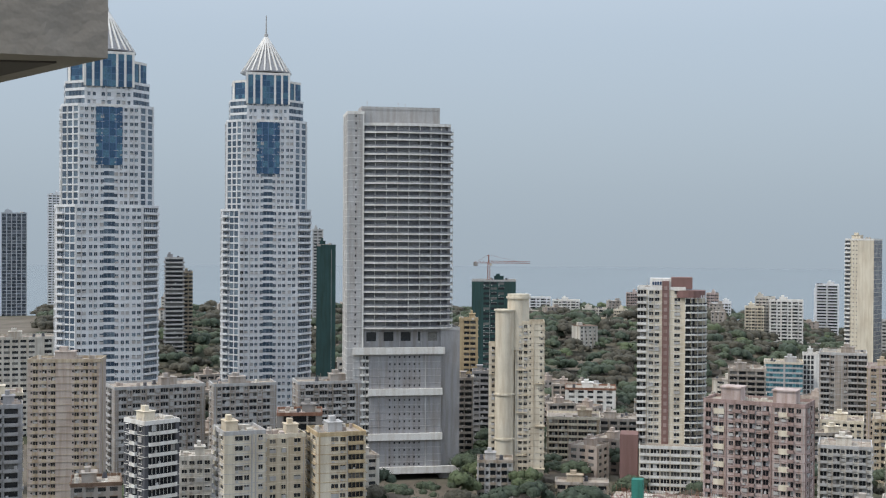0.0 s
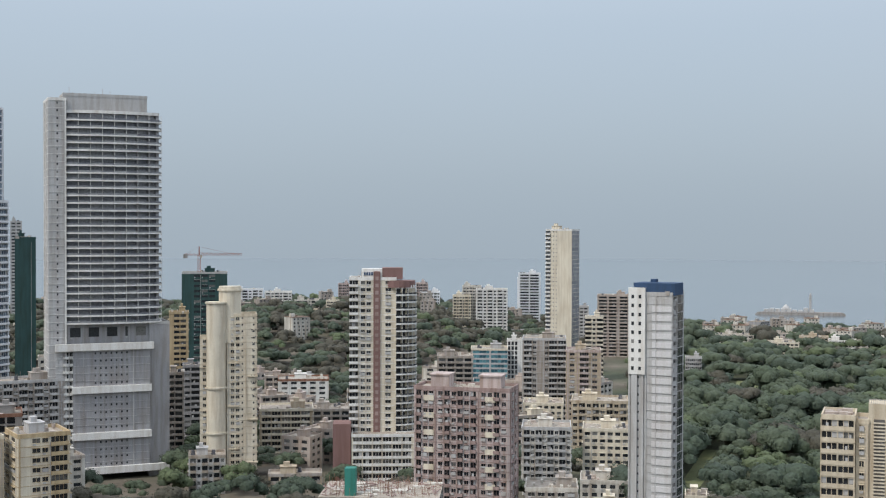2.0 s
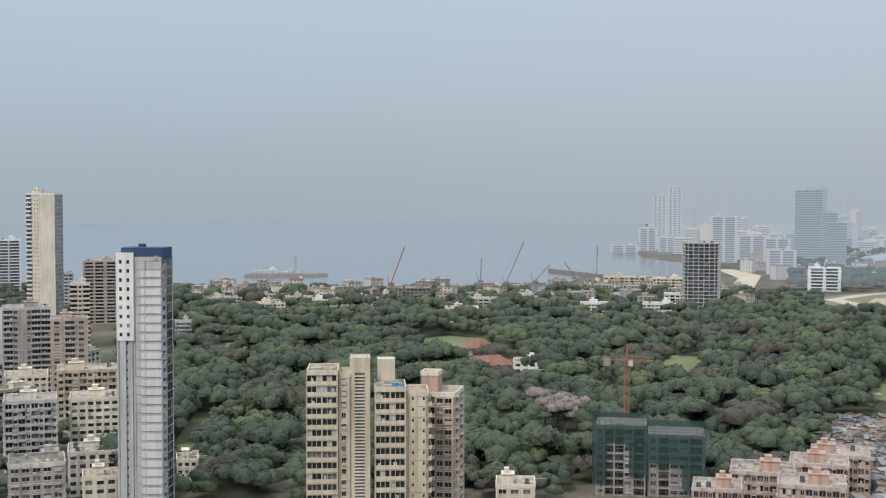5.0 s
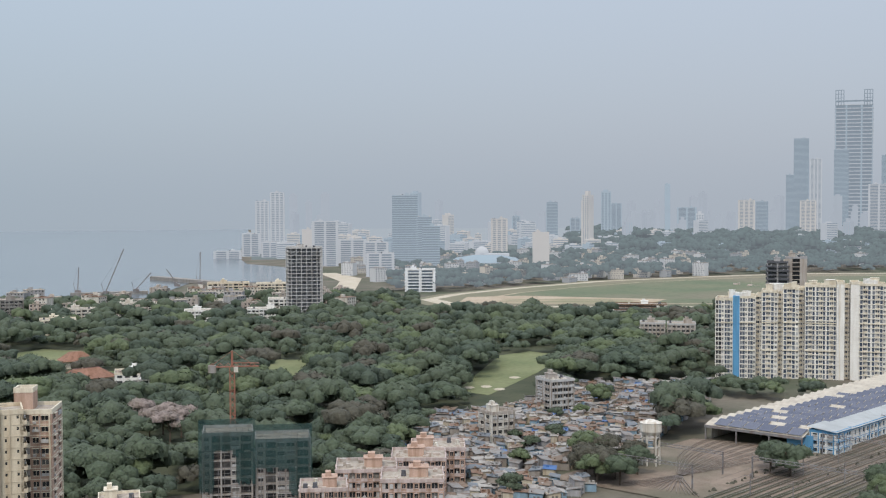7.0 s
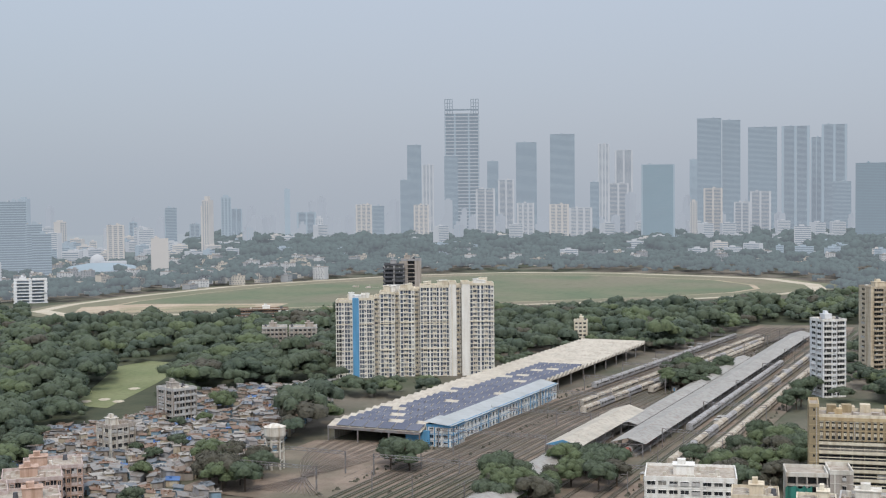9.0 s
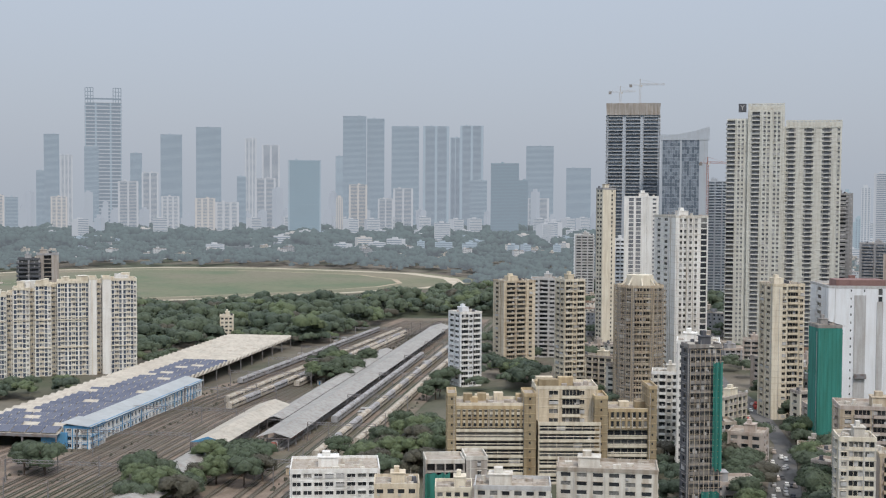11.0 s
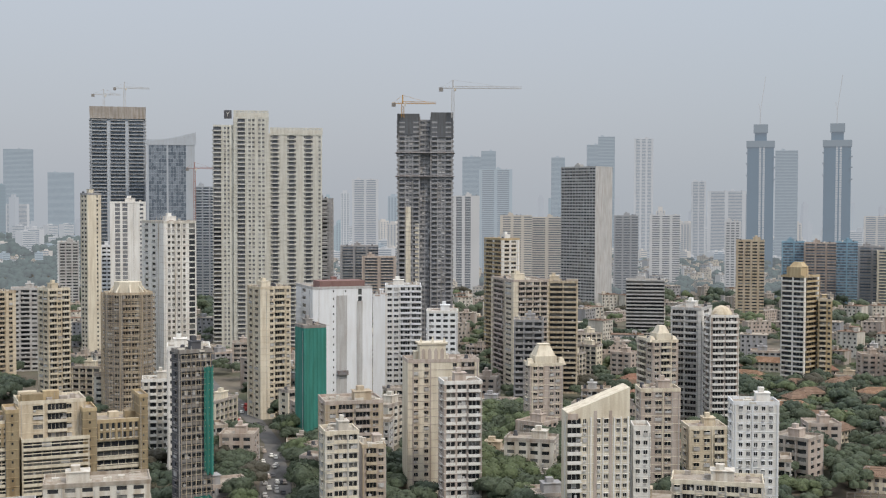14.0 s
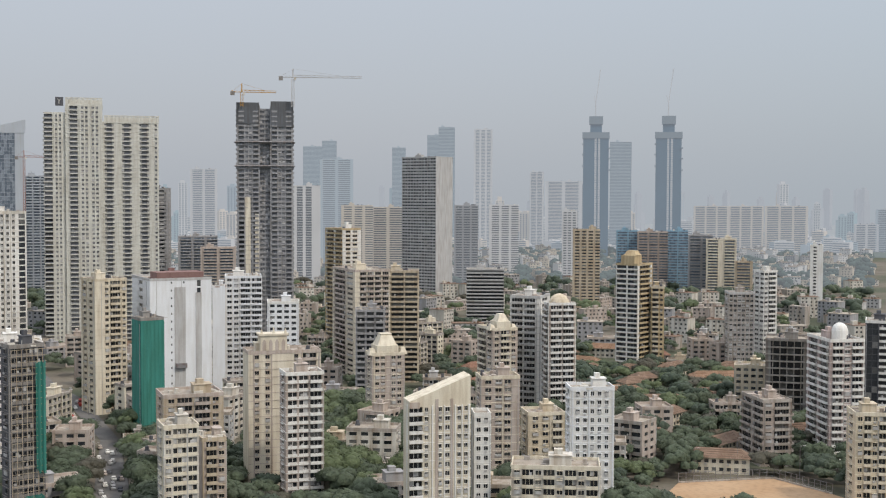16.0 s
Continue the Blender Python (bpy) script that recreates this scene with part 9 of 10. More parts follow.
# low town houses, built once and copied
rt = random.Random(5)
TOWN = []
for i in range(10):
    w, d, nf = rt.uniform(12, 24), rt.uniform(9, 14), rt.randint(2, 6)
    wall = (OFFWHITE, BEIGE, GREY_WARM, BEIGE, GREY_PALE, TAUPE, CREAM_PALE, GREY_WARM, GREY, TAUPE)[i]
    ob = thing("low_house", "weathered low town house with a flat cluttered roof", "house", pose(0, 0, -400), "low town houses")
    fa = Facade(ob, wall, (GREY_WARM, ROOFTOP, TAUPE)[i % 3], GL, False)
    bays = "s.6 " + rt.choice(("w1.4 s.8 ", "b2.4 s.6 w1.2 s.6 ", "p2.4 s.5 ")) * max(2, int(w / 4))
    fa.ring(rect(w, d), 0, nf * 3.1, 3.1, [bays, "s1 w1.2 s1 w1.2 s1", "s1", "s1 w1.2 s1"])
    fa.finish()
    roof_kit(ob, w, d, nf * 3.1, wall, i)
    TOWN.append((ob, max(w, d)))
for i in range(5):
    w, d = rt.uniform(14, 30), rt.uniform(9, 13)
    ob = thing("tiled_house", "low house with a brown tiled hip roof", "house", pose(0, 0, -400), "tile-roofed houses")
    fa = Facade(ob, (CREAM_PALE, BEIGE, OFFWHITE, CREAM, GREY_WARM)[i], BEIGE, GL, False)
    fa.ring(rect(w, d), 0, 6.4, 3.2, ["s.6 " + "w1.3 s1 " * int(w / 3), "s1 w1.2 s1", "", "s1 w1.2 s1"], roof=False)
    fa.finish()
    g = Soup()
    for k in range(5):
        a, b = k / 5, (k + 1) / 5
        q = lambda f: [(-w / 2 - 0.8 + f * d * 0.45, -d / 2 - 0.8 + f * d * 0.56), (w / 2 + 0.8 - f * d * 0.45, -d / 2 - 0.8 + f * d * 0.56), (w / 2 + 0.8 - f * d * 0.45, d / 2 + 0.8 - f * d * 0.56), (-w / 2 - 0.8 + f * d * 0.45, d / 2 + 0.8 - f * d * 0.56)]
        A, B = q(a), q(b)
        for j in range(4):
            n2 = (j + 1) % 4
            g.poly((*A[j], 6.4 + a * 3.2), (*A[n2], 6.4 + a * 3.2), (*B[n2], 6.3 + b * 3.2), (*B[j], 6.3 + b * 3.2))
    part("tiled_roof", g, (TILE_BROWN, TILE_BROWN, TILE_DULL, TILE_BROWN, TERRACOTTA)[i], ob)
    TOWN.append((ob, max(w, d)))
TAKEN_LOW = []


def settle(az0, az1, d0, d1, tries, pick, far=None, gap=0.62, seed=1, base=None):
    r = random.Random(seed)
    for _ in range(tries):
        az, d = r.uniform(az0, az1), math.sqrt(r.uniform(d0 * d0, d1 * d1))
        p = polar(az, d)
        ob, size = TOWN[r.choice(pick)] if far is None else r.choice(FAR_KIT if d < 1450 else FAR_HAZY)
        if taken(p.x, p.y, size * 0.5) or in_slum(p.x, p.y):
            continue
        if any((p.x - x) ** 2 + (p.y - y) ** 2 < (gap * (size + z)) ** 2 for x, y, z in TAKEN_LOW):
            continue
        TAKEN_LOW.append((p.x, p.y, size))
        m = pose(p.x, p.y, hill(p.x, p.y) if base is None else base, 0, 0, -az + r.choice((-25, -10, 0, 15, 30, 60)))
        if far is None:
            copy_thing(ob, m)
        else:
            for me in ob:
                far.setdefault(me.materials[0].name, []).append((me, m))


FAR_KIT = []
for i in range(12):
    w, d, nf = rt.uniform(12, 26), rt.uniform(9, 15), rt.randint(2, 6)
    h = nf * 3.1
    wall = (OFFWHITE, BEIGE, GREY_WARM, TAUPE, GREY_PALE, TAUPE, CREAM_PALE, GREY_WARM, GREY, TAUPE, OFFWHITE, GREY_WARM)[i]
    a, b, c = Soup(), Soup(), Soup()
    a.box(-w / 2, w / 2, -d / 2, d / 2, 0, h)
    sx = rt.uniform(-0.3, 0.3) * w
    a.box(sx - 2, sx + 2, -1.6, 1.6, h, h + 2.8)
    for k in range(nf):
        x = -w / 2 + 1
        while x < w / 2 - 1.6:
            b.box(x, x + 1.5, -d / 2 - 0.05, d / 2 + 0.05, k * 3.1 + 1, k * 3.1 + 2.4)
            x += rt.choice((3.4, 4.4))
    c.box(-w / 2 - 0.3, w / 2 + 0.3, -d / 2 - 0.3, d / 2 + 0.3, h, h + 0.25)
    for k in range(4):
        x, y = rt.uniform(-0.4, 0.4) * w, rt.uniform(-0.4, 0.4) * d
        c.box(x - 0.8, x + 0.8, y - 0.7, y + 0.7, h + 0.25, h + rt.uniform(0.8, 1.8))
    FAR_KIT.append(((a.mesh("wall", wall), b.mesh("panes", GLASS_J), c.mesh("roof", rt.choice((ROOFTOP, TILE_BROWN, GREY_WARM)))), max(w, d)))
# the same houses with haze painted in as glow, for 1450 m and beyond
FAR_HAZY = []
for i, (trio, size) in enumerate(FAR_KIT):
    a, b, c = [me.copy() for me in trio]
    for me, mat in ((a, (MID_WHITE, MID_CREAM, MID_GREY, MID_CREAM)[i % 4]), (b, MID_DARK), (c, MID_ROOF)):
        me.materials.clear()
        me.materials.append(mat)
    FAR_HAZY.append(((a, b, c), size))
flat, tiled = list(range(10)), list(range(10, 15))
far_town = {}
settle(119, 138, 505, 860, 420, tiled + tiled + [3, 5], None, 0.6, 2)
settle(94, 136, 560, 900, 330, flat + tiled[:2], None, 0.62, 3)
settle(-17, 22, 520, 840, 260, flat, None, 0.6, 4)
settle(104, 127, 430, 600, 190, flat, None, 0.55, 14)
settle(91, 103, 420, 560, 50, flat, None, 0.55, 15)
settle(94, 137, 900, 2300, 1500, flat, far_town, 0.6, 5)
settle(-17, 20, 860, 1400, 30, flat, far_town, 0.7, 6)
settle(22, 50, 1180, 1370, 420, flat[:6], far_town, 0.55, 7)
settle(50, 66, 1600, 2340, 260, flat, far_town, 0.7, 8)
settle(66, 95, 2150, 2340, 90, flat, far_town, 0.8, 9)
# far blocks and risers, all in the haze-glow materials
far_blocks = {}
rf = random.Random(33)
BLOCKS = []
for i in range(12):
    w, d, h = rf.uniform(14, 34), rf.uniform(12, 24), rf.choice((9, 12, 15, 18, 24, 30, 42, 56))
    g = Soup()
    g.box(-w / 2, w / 2, -d / 2, d / 2, 0, h)
    g.box(-w * 0.2, w * 0.1, -d * 0.2, d * 0.2, h, h + 3)
    k = Soup()
    for z in range(2, int(h) - 1, 4):
        k.box(-w / 2 + 1, w / 2 - 1, -d / 2 - 0.1, d / 2 + 0.1, z, z + 1.6)
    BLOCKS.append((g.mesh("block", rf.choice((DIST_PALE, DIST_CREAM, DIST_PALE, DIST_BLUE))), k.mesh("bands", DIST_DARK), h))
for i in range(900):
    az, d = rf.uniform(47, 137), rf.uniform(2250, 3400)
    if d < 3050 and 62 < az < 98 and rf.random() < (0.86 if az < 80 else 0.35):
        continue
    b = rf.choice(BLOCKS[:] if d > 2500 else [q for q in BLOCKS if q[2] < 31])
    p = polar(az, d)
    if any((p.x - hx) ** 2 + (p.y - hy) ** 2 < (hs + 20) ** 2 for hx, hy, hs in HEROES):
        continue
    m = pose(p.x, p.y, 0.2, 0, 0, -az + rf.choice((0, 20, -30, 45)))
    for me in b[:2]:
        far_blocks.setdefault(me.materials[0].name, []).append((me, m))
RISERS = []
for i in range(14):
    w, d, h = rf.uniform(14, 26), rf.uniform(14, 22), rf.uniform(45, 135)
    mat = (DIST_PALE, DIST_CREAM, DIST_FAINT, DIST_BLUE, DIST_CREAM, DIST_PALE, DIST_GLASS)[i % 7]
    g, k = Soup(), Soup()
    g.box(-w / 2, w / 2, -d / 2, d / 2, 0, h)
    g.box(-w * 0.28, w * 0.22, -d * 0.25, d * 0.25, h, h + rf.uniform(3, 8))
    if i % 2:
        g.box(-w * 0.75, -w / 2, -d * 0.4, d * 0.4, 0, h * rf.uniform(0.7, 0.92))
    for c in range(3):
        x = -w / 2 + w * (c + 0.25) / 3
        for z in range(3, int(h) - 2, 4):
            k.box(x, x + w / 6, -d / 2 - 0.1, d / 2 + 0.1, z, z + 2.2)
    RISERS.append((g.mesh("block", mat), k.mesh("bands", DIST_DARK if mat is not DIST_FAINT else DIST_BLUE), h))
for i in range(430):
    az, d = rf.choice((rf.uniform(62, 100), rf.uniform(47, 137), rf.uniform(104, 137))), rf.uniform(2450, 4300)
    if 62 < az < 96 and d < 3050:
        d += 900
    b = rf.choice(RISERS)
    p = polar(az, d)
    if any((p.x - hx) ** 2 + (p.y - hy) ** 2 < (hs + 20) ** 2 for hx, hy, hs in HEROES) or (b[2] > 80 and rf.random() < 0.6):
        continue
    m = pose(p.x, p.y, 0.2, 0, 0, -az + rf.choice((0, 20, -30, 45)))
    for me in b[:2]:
        # past 3300 m all goes into the faintest haze-glow tone
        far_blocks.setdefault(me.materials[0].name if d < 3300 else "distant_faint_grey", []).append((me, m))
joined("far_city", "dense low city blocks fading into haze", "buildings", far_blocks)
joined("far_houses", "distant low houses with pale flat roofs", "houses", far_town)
for ob, _ in TOWN:
    for c in list(ob.children):
        bpy.data.objects.remove(c)
    bpy.data.objects.remove(ob)

# ---- trees ----
def ball(fine):
    bm = bmesh.new()
    bmesh.ops.create_icosphere(bm, subdivisions=fine, radius=1.0)
    v = np.array([tuple(x.co) for x in bm.verts])
    f = np.array([[x.index for x in y.verts] for y in bm.faces])
    bm.free()
    f = f[v[f].mean(1)[:, 2] > -0.42]
    used = np.unique(f)
    back = np.zeros(len(v), int)
    back[used] = np.arange(len(used))
    return v[used], back[f]


BALL = {1: ball(1), 2: ball(2)}


def crown(seed, radius, height, n, leaf, flat=0.62, lobes=8, fine=1):
    """A canopy of many rounded boughs with loose leaf sprays over them; returns vertices and triangles."""
    r = np.random.RandomState(seed)
    k = np.arange(lobes)
    ang = k * 2.4 + r.uniform(0, 6) + r.uniform(-0.4, 0.4, lobes)
    out = np.sqrt((k + 0.4) / lobes) * r.uniform(0.62, 0.86, lobes)
    lift = 0.42 * (1 - out ** 2) + r.uniform(-0.16, 0.12, lobes)
    lift[(k % 3 == 1) & (out > 0.45)] -= 0.4
    squash = r.uniform(0.8, 1.1)
    cen = np.stack([np.cos(ang) * out * squash, np.sin(ang) * out / squash, lift], 1) * [radius, radius, radius * flat]
    rad = r.uniform(0.26, 0.42, lobes) * radius * (1.15 if lobes > 7 else 1.4)
    up = height - radius * flat * 0.8
    vs, fs, base = [], [], 0
    bv, bf = BALL[fine]
    for c, q in zip(cen, rad):
        lump = 1 + r.uniform(-0.2, 0.14, len(bv))[:, None]
        vs.append(bv * lump * q * [1.0, 1.0, 0.74] + c + [0, 0, up])
        fs.append(bf + base)
        base += len(bv)
    k = r.randint(0, lobes, n)
    d = r.normal(size=(n, 3))
    d[:, 2] = np.abs(d[:, 2]) * 0.9 - 0.25
    d /= np.linalg.norm(d, axis=1)[:, None]
    p = cen[k] + d * (rad[k] * r.uniform(0.94, 1.14, n))[:, None] * [1, 1, 0.76] + [0, 0, up]
    nrm = d + [0, 0, 0.3] + r.normal(size=(n, 3)) * 0.3
    nrm /= np.linalg.norm(nrm, axis=1)[:, None]
    t = np.cross(nrm, r.normal(size=(n, 3)))
    t /= np.linalg.norm(t, axis=1)[:, None]
    b = np.cross(nrm, t)
    s = (leaf * r.uniform(0.5, 1.3, n))[:, None]
    spray = np.stack([p + t * s, p + b * s * 0.8 - t * s * 0.5, p - b * s * 0.9 - t * s * 0.4], 1)
    vs.append(spray.reshape(-1, 3))
    fs.append(np.arange(n * 3).reshape(-1, 3) + base)
    return np.concatenate(vs), np.concatenate(fs)


def trunk_soup(radius, height):
    s = Soup()
    s.prism(disc(0.45, 7), 0, height * 0.5, 0.6)
    for i in range(5):
        a = i * 1.26
        s.beam((0, 0, height * 0.42), (radius * 0.5 * math.cos(a), radius * 0.5 * math.sin(a), height * 0.78), 0.14)
    return s


def tris_mesh(name, v, f, material):
    me = bpy.data.meshes.new(name)
    n = len(f)
    me.vertices.add(len(v))
    me.vertices.foreach_set("co", v.astype(np.float32).ravel())
    me.loops.add(n * 3)
    me.loops.foreach_set("vertex_index", f.astype(np.int32).ravel())
    me.polygons.add(n)
    me.polygons.foreach_set("loop_start", np.arange(0, n * 3, 3, dtype=np.int32))
    me.polygons.foreach_set("loop_total", np.full(n, 3, dtype=np.int32))
    me.polygons.foreach_set("use_smooth", np.ones(n, dtype=bool))
    me.materials.append(material)
    me.update(calc_edges=True)
    return me


NEAR = []
for i in range(10):
    rr, hh = (6.5, 12.0) if i % 3 else (8.0, 13.5)
    v, f = crown(100 + i, rr, hh, 1800, 0.38, 0.85, 13 + i % 5, 1)
    mat = (LEAF, LEAF, LEAF_LT, LEAF, LEAF_DRY, LEAF, LEAF_LT, LEAF, LEAF, LEAF_DRY)[i]
    NEAR.append((tris_mesh("crown", v, f, mat), trunk_soup(rr, hh).mesh("trunk", BARK), rr))
PALM = Soup()
rp = random.Random(3)
for i in range(16):
    a, up = i * 0.393 * 1.02, rp.uniform(0.1, 0.9)
    pts = [(q * math.cos(a), q * math.sin(a), 11 + up * q - 0.16 * q * q) for q in (0, 1.4, 2.8, 4.2)]
    wd = (0.25, 0.6, 0.5, 0.05)
    for j in range(3):
        (x0, y0, z0), (x1, y1, z1) = pts[j], pts[j + 1]
        sx, sy = -math.sin(a), math.cos(a)
        PALM.poly((x0 - sx * wd[j], y0 - sy * wd[j], z0 - 0.2), (x1 - sx * wd[j + 1], y1 - sy * wd[j + 1], z1 - 0.2), (x1, y1, z1), (x0, y0, z0))
        PALM.poly((x0, y0, z0), (x1, y1, z1), (x1 + sx * wd[j + 1], y1 + sy * wd[j + 1], z1 - 0.2), (x0 + sx * wd[j], y0 + sy * wd[j], z0 - 0.2))
PALM_T = Soup()
PALM_T.prism(disc(0.25, 7), 0, 11, 0.7)
NEAR.append((PALM.mesh("crown", LEAF), PALM_T.mesh("trunk", BARK), 3.6))
FARPROTO = [crown(300 + i, 8.6, (11.0, 12.5, 13.5, 10.0)[i % 4], 420, 0.5, (0.72, 0.56, 0.9, 0.5)[i % 4], 9) for i in range(10)]
FARPROTO_XL = [crown(340 + i, 9.6, (12.0, 13.5, 11.0)[i % 3], 100, 0.8, (0.6, 0.5, 0.72)[i % 3], 5) for i in range(10)]
GRID = {}


def spaced(x, y, gap):
    k = (int(x // 12), int(y // 12))
    for i in (-1, 0, 1):
        for j in (-1, 0, 1):
            for px, py in GRID.get((k[0] + i, k[1] + j), ()):
                if (px - x) ** 2 + (py - y) ** 2 < gap * gap:
                    return False
    GRID.setdefault(k, []).append((x, y))
    return True


WOODS = {}
near_count = 0


def plant(az0, az1, d0, d1, tries, gap=8.0, near=False, seed=1, kinds=None, shadow=0.0, size=(0.75, 1.25), tone=(6, 2, 1), low=False, xl=False):
    global near_count
    r = random.Random(seed)
    for _ in range(tries):
        az, d = r.uniform(az0, az1), math.sqrt(r.uniform(d0 * d0, d1 * d1))
        p = polar(az, d)
        if taken(p.x, p.y, 2.0 if low else 4.0, shadow) or in_slum(p.x, p.y) or (low and any((p.x - x) ** 2 + (p.y - y) ** 2 < (0.5 * z + 2) ** 2 for x, y, z in TAKEN_LOW)):
            continue
        if not spaced(p.x, p.y, gap):
            continue
        q = r.uniform(*size)
        z = hill(p.x, p.y)
        if near and near_count < 190:
            near_count += 1
            c, t, _ = NEAR[r.choice(kinds) if kinds else r.randrange(10)]
            ob = thing("palm_tree" if c is NEAR[10][0] else "tree", "tall palm with drooping fronds" if c is NEAR[10][0] else "broad leafy tree with a rounded uneven crown", "tree", pose(p.x, p.y, z, 0, 0, r.uniform(0, 360)) @ Matrix.Diagonal((q, q, q * r.uniform(0.85, 1.1), 1)), "city trees")
            for me in (c, t):
                w = new(me.name.split(".")[0], me)
                w.parent = ob
        else:
            proto = r.choice(FARPROTO_XL if xl else FARPROTO)
            a = r.uniform(0, 6.28)
            m = np.array([[math.cos(a) * q, -math.sin(a) * q, 0], [math.sin(a) * q, math.cos(a) * q, 0], [0, 0, q * r.uniform(0.8, 1.15)]])
            key = r.choices((0, 1, 2, 3), (*tone, tone[0] * 0.6))[0]
            # past 1450 m every leaf colour gives way to the haze-glow one
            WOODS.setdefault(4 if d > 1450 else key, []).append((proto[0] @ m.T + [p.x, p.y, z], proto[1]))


BLOSSOM_AT = ((41.0, 585), (41.6, 600), (41.9, 575), (42.4, 590), (40.6, 612))
for az, d, clear in [(a, d + q, 8) for a, d in BLOSSOM_AT for q in (0, -22)] + [(38.3, 745, 15), (40.6, 742, 12), (41.8, 742, 12)]:
    p = polar(az, d)
    HEROES.append((p.x, p.y, clear))
# street, yard and garden trees first, then woods
plant(101.0, 106.0, 400, 700, 500, 6.5, True, 11, [0, 1, 2, 3, 5, 7], low=True)
plant(112.3, 116.6, 440, 610, 900, 7.0, True, 12, [2, 6, 1, 3], low=True, size=(0.9, 1.3))
plant(120, 136, 500, 640, 300, 7.0, True, 13, [0, 1, 3, 10, 10, 5, 7], low=True, size=(0.7, 1.0))
plant(22, 52, 440, 560, 420, 9.5, True, 14, None, 60)
for az, d, w, dd, n, sd in ((78.4, 500, 1.3, 30, 40, 1), (83.3, 770, 1.6, 45, 60, 2), (69.4, 520, 0.6, 12, 14, 3), (62.0, 500, 1.2, 22, 40, 4), (75.0, 462, 1.6, 20, 40, 5), (83.4, 610, 1.6, 35, 50, 6), (86.6, 720, 1.2, 60, 40, 7), (1.5, 560, 2.0, 16, 40, 8), (93, 455, 2.2, 10, 16, 9), (85.5, 520, 3.0, 50, 60, 10)):
    r = random.Random(sd)
    for _ in range(n):
        a2, d2 = az + r.uniform(-w, w), d + r.uniform(-dd, dd)
        p = polar(a2, d2)
        if any((p.x - hx) ** 2 + (p.y - hy) ** 2 < (hs + 1) ** 2 for hx, hy, hs in HEROES) or not spaced(p.x, p.y, 6.0):
            continue
        rq = RAIL_INV @ Vector((p.x, p.y, 0))
        if rq.x > 0 and -46 < rq.y < 8:
            continue
        c, t, _ = NEAR[r.randrange(10)]
        q = r.uniform(0.7, 1.05)
        ob = thing("tree", "broad leafy tree beside the tracks", "tree", pose(p.x, p.y, 0, 0, 0, r.uniform(0, 360)) @ Matrix.Diagonal((q, q, q, 1)), "city trees")
        for me in (c, t):
            w2 = new(me.name.split(".")[0], me)
            w2.parent = ob
rj = random.Random(88)
for i in range(26):
    p = polar(rj.uniform(52.5, 66), rj.uniform(450, 740))
    if not in_slum(p.x, p.y):
        continue
    c, t, _ = NEAR[rj.randrange(10)]
    q = rj.uniform(0.5, 0.9)
    ob = thing("tree", "small leafy tree between shanty roofs", "tree", pose(p.x, p.y, 0, 0, 0, rj.uniform(0, 360)) @ Matrix.Diagonal((q, q, q, 1)), "city trees")
    for me in (c, t):
        w2 = new(me.name.split(".")[0], me)
        w2.parent = ob
plant(22, 66, 470, 860, 5000, 10.2, False, 15, None, 110, (0.6, 1.7), (6, 1.6, 1.6))
plant(22, 90, 860, 1330, 6500, 11.5, False, 16, None, 140, (0.6, 1.45), (6, 1.2, 1.2), xl=True)
plant(66, 96, 1060, 1400, 2600, 11.5, False, 17, None, 0, (0.65, 1.2), (7, 1, 1), xl=True)
plant(-18, 20, 760, 1400, 4600, 10.0, False, 18, None, 0, (0.55, 1.1), (2.5, 0.2, 5), low=True, xl=True)
plant(-16, 22, 450, 780, 900, 9.0, False, 19, None, 0, (0.6, 1.0), (5, 0.6, 3), low=True)
plant(94, 137, 520, 1100, 1500, 10.0, False, 20, None, 0, (0.6, 1.0), (6, 2, 1), low=True)
plant(94, 137, 1100, 2330, 3000, 15.0, False, 21, None, 0, (0.8, 1.3), (6, 2, 1), low=True, xl=True)
plant(52, 97, 1500, 2420, 4200, 15.0, False, 22, None, 0, (0.9, 1.5), (6, 1, 1), low=True, xl=True)
plant(60, 98, 2350, 3500, 2600, 30.0, False, 26, None, 0, (1.5, 2.6), (6, 1, 1), xl=True)
plant(119, 137, 505, 780, 1500, 8.0, False, 24, None, 0, (0.6, 1.0), (6, 2, 1), low=True)
plant(95, 119, 400, 560, 700, 7.5, False, 27, None, 0, (0.6, 0.95), (6, 1, 1), low=True)
plant(119, 138, 400, 520, 500, 7.0, False, 25, None, 0, (0.6, 1.0), (6, 2, 1), low=True)
plant(66, 92, 700, 1060, 900, 8.0, False, 23, None, 0, (0.7, 1.1), (6, 2, 1), low=True)
woods = thing("woodland", "dense tree canopy of the golf course and hill", "trees", None, kind="stuff")
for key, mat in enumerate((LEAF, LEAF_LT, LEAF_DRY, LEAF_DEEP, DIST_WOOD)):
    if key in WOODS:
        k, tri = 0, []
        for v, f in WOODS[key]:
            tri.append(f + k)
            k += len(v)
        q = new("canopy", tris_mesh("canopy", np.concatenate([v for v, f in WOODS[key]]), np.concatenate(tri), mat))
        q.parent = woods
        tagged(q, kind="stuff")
for az, d in BLOSSOM_AT:
    p = polar(az, d)
    ob = thing("blossom_tree", "tree with pale pink blossom and bare twigs", "tree", pose(p.x, p.y, 0, 0, 0, d), "blossom trees")
    part_me = tris_mesh("crown", *crown(int(d), 7.4, 15.5, 900, 0.42, 0.75, 12), LEAF_PINK)
    w = new("crown", part_me)
    w.parent = ob
    w = new("trunk", NEAR[0][1])
    w.parent = ob

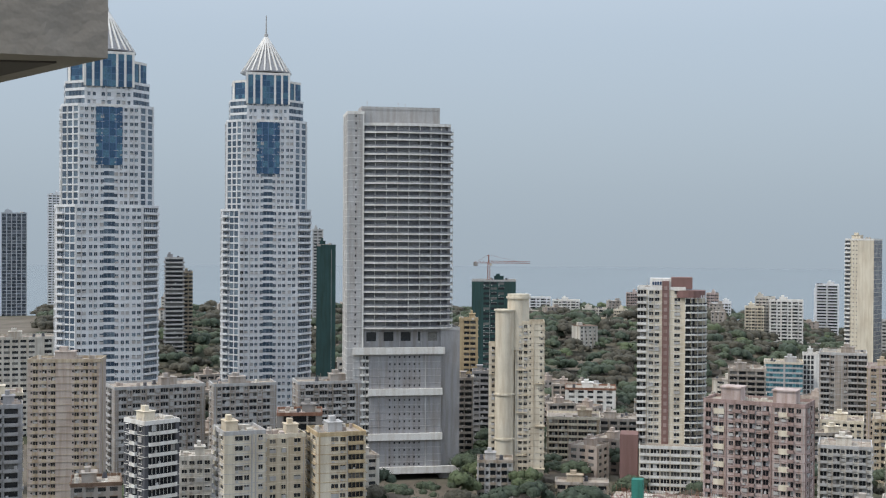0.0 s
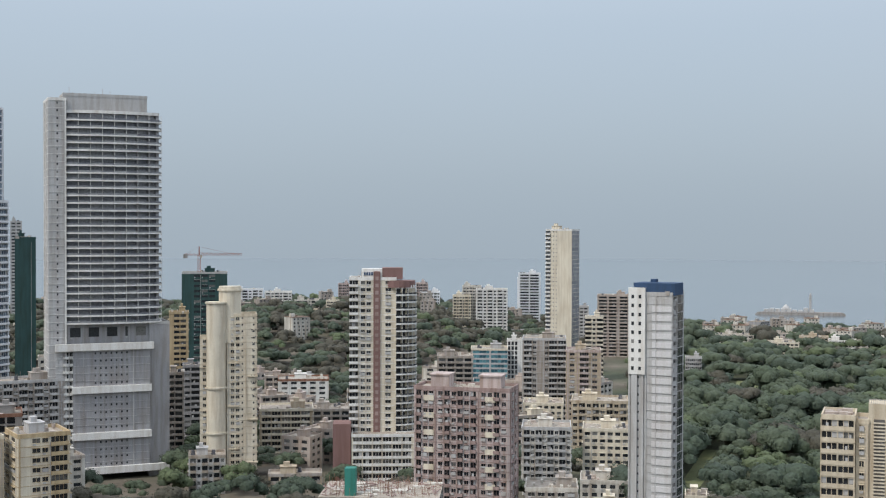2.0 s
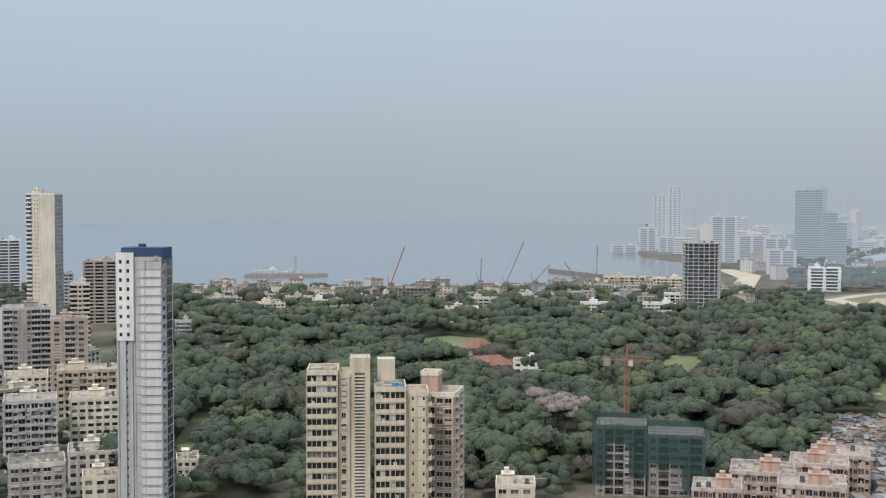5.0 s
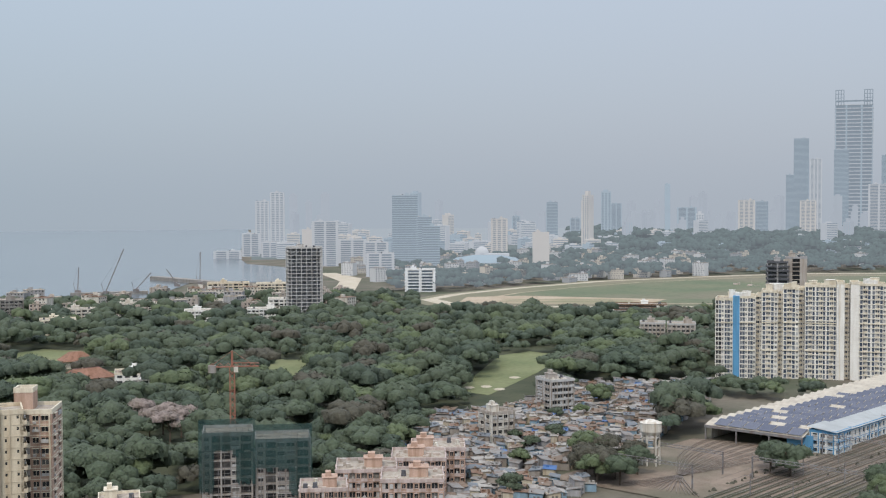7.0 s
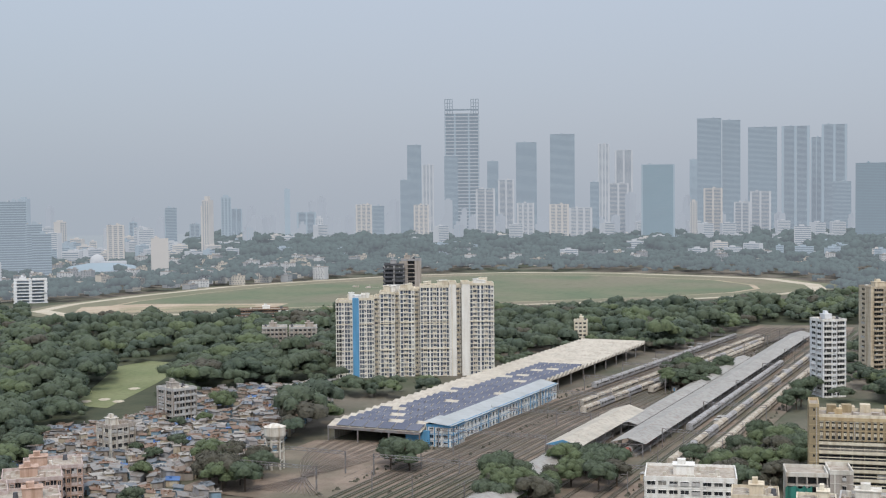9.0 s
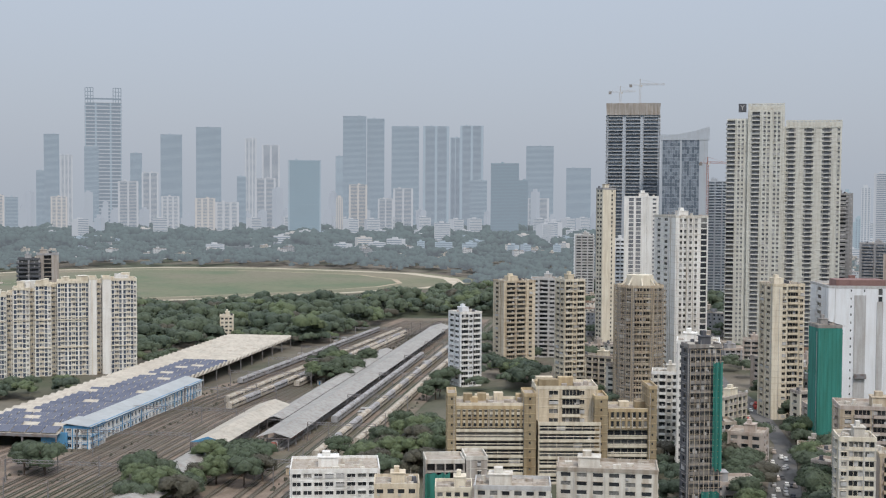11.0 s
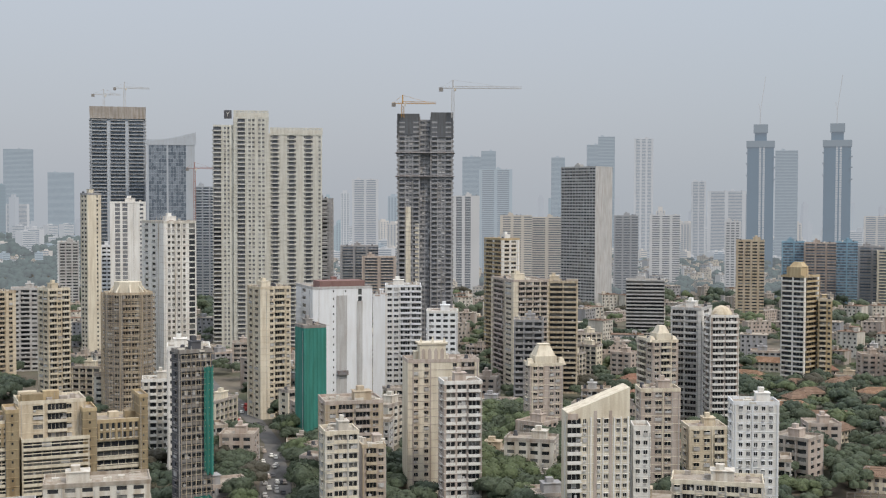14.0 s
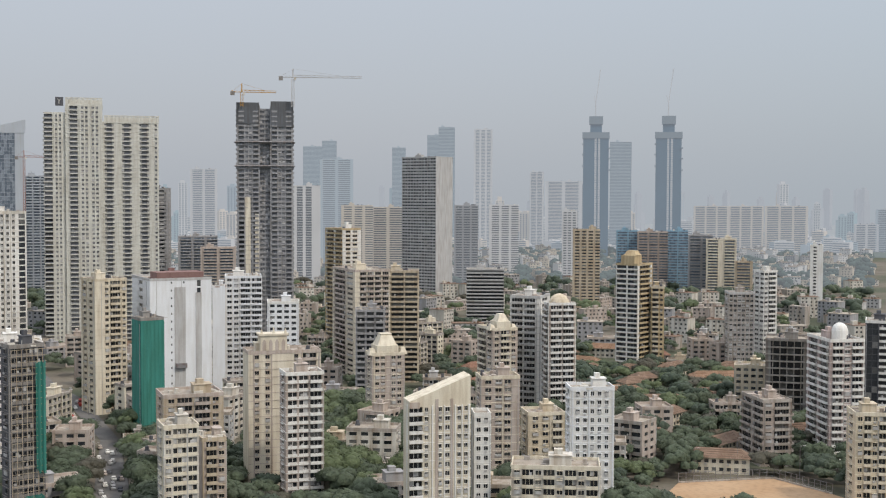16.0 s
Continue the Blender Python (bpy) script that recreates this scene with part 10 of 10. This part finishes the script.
# ---- vehicles on the avenue ----
def car_kit(name, l, w, h, mat):
    s = Soup()
    s.v = []
    s.box(-l / 2, l / 2, -w / 2, w / 2, 0.3, h * 0.58)
    s.prism([(-l * 0.32, -w * 0.46), (l * 0.24, -w * 0.46), (l * 0.24, w * 0.46), (-l * 0.32, w * 0.46)], h * 0.58, h, 0.82)
    g = Soup()
    g.box(-l * 0.3, l * 0.22, -w * 0.47, w * 0.47, h * 0.62, h * 0.86)
    t = Soup()
    for x in (-l * 0.31, l * 0.31):
        for y in (-w * 0.46, w * 0.46):
            t.prism([(x + 0.32 * math.cos(i * 0.785), y + 0.02 * i) for i in range(2)] + [(x - 0.32, y + 0.1), (x - 0.2, y - 0.1)], 0.0, 0.6)
    return [s.mesh("body", mat), g.mesh("glazing", GLASS_J), t.mesh("tyre", GREY_DARK)]


CARS = [car_kit("car", 4.2, 1.75, 1.5, m) for m in (WHITE, GREY_PALE, GREY_DARK, TAUPE)]
BUS = car_kit("bus", 10.5, 2.5, 3.1, paint("bus_red", (0.40, 0.05, 0.04), 0.2))
rv = random.Random(9)
for i in range(46):
    d = rv.uniform(440, 740)
    a = 103.15 - max(0, d - 500) * 0.0098 + rv.uniform(-0.5, 0.5)
    p = polar(a, d)
    kit = BUS if i in (7, 19) else rv.choice(CARS)
    ob = thing("bus" if kit is BUS else "car", "red city bus on the avenue" if kit is BUS else "car on the tree-lined avenue", "bus" if kit is BUS else "car", pose(p.x, p.y, 0.26, 0, 0, 90 - a + 4 + rv.choice((0, 180))), "avenue traffic")
    for me in kit:
        w = new(me.name.split(".")[0], me)
        w.parent = ob

# ---- sports ground fence, avenue lamps, floodlights ----
def fence(a, b, label):
    p, q = polar(*a), polar(*b)
    n = max(2, round((q - p).length / 3.0))
    ob = thing("fence", label, "fence", None)
    for i in range(n + 1):
        s = Soup()
        m = p.lerp(q, i / n)
        s.beam((m.x, m.y, 0.2), (m.x, m.y, 4.2), 0.09)
        part("post", s, STEEL, ob)
    s = Soup()
    for z in (1.4, 2.8, 4.1):
        s.beam((p.x, p.y, z), (q.x, q.y, z), 0.05)
    part("rail", s, STEEL, ob)
    s = Soup()
    s.beam((p.x, p.y, 0.55), (q.x, q.y, 0.55), 0.3)
    part("plinth", s, GREY_WARM, ob)


fence((128.9, 482), (133.1, 498), "tall steel mesh fence round the sports ground")
fence((133.1, 498), (135.6, 478), "steel fence on a concrete plinth")
for az, d, h in ((131.5, 505, 14), (134.2, 500, 13), (129.6, 500, 10), (103.9, 470, 9), (103.7, 520, 9), (102.4, 520, 9), (103.3, 600, 9), (102.2, 640, 9)):
    p = polar(az, d)
    ob = thing("street_lamp", "tall grey street lamp with a short arm", "lamp", pose(p.x, p.y, 0.2, 0, 0, -az))
    s = Soup()
    s.prism(disc(0.14, 6), 0, h, 0.6)
    part("pole", s, STEEL, ob)
    s = Soup()
    s.beam((0, 0, h), (1.6, 0, h + 0.3), 0.06)
    s.box(1.3, 2.2, -0.15, 0.15, h + 0.2, h + 0.35)
    part("lamp_head", s, GREY_PALE, ob)
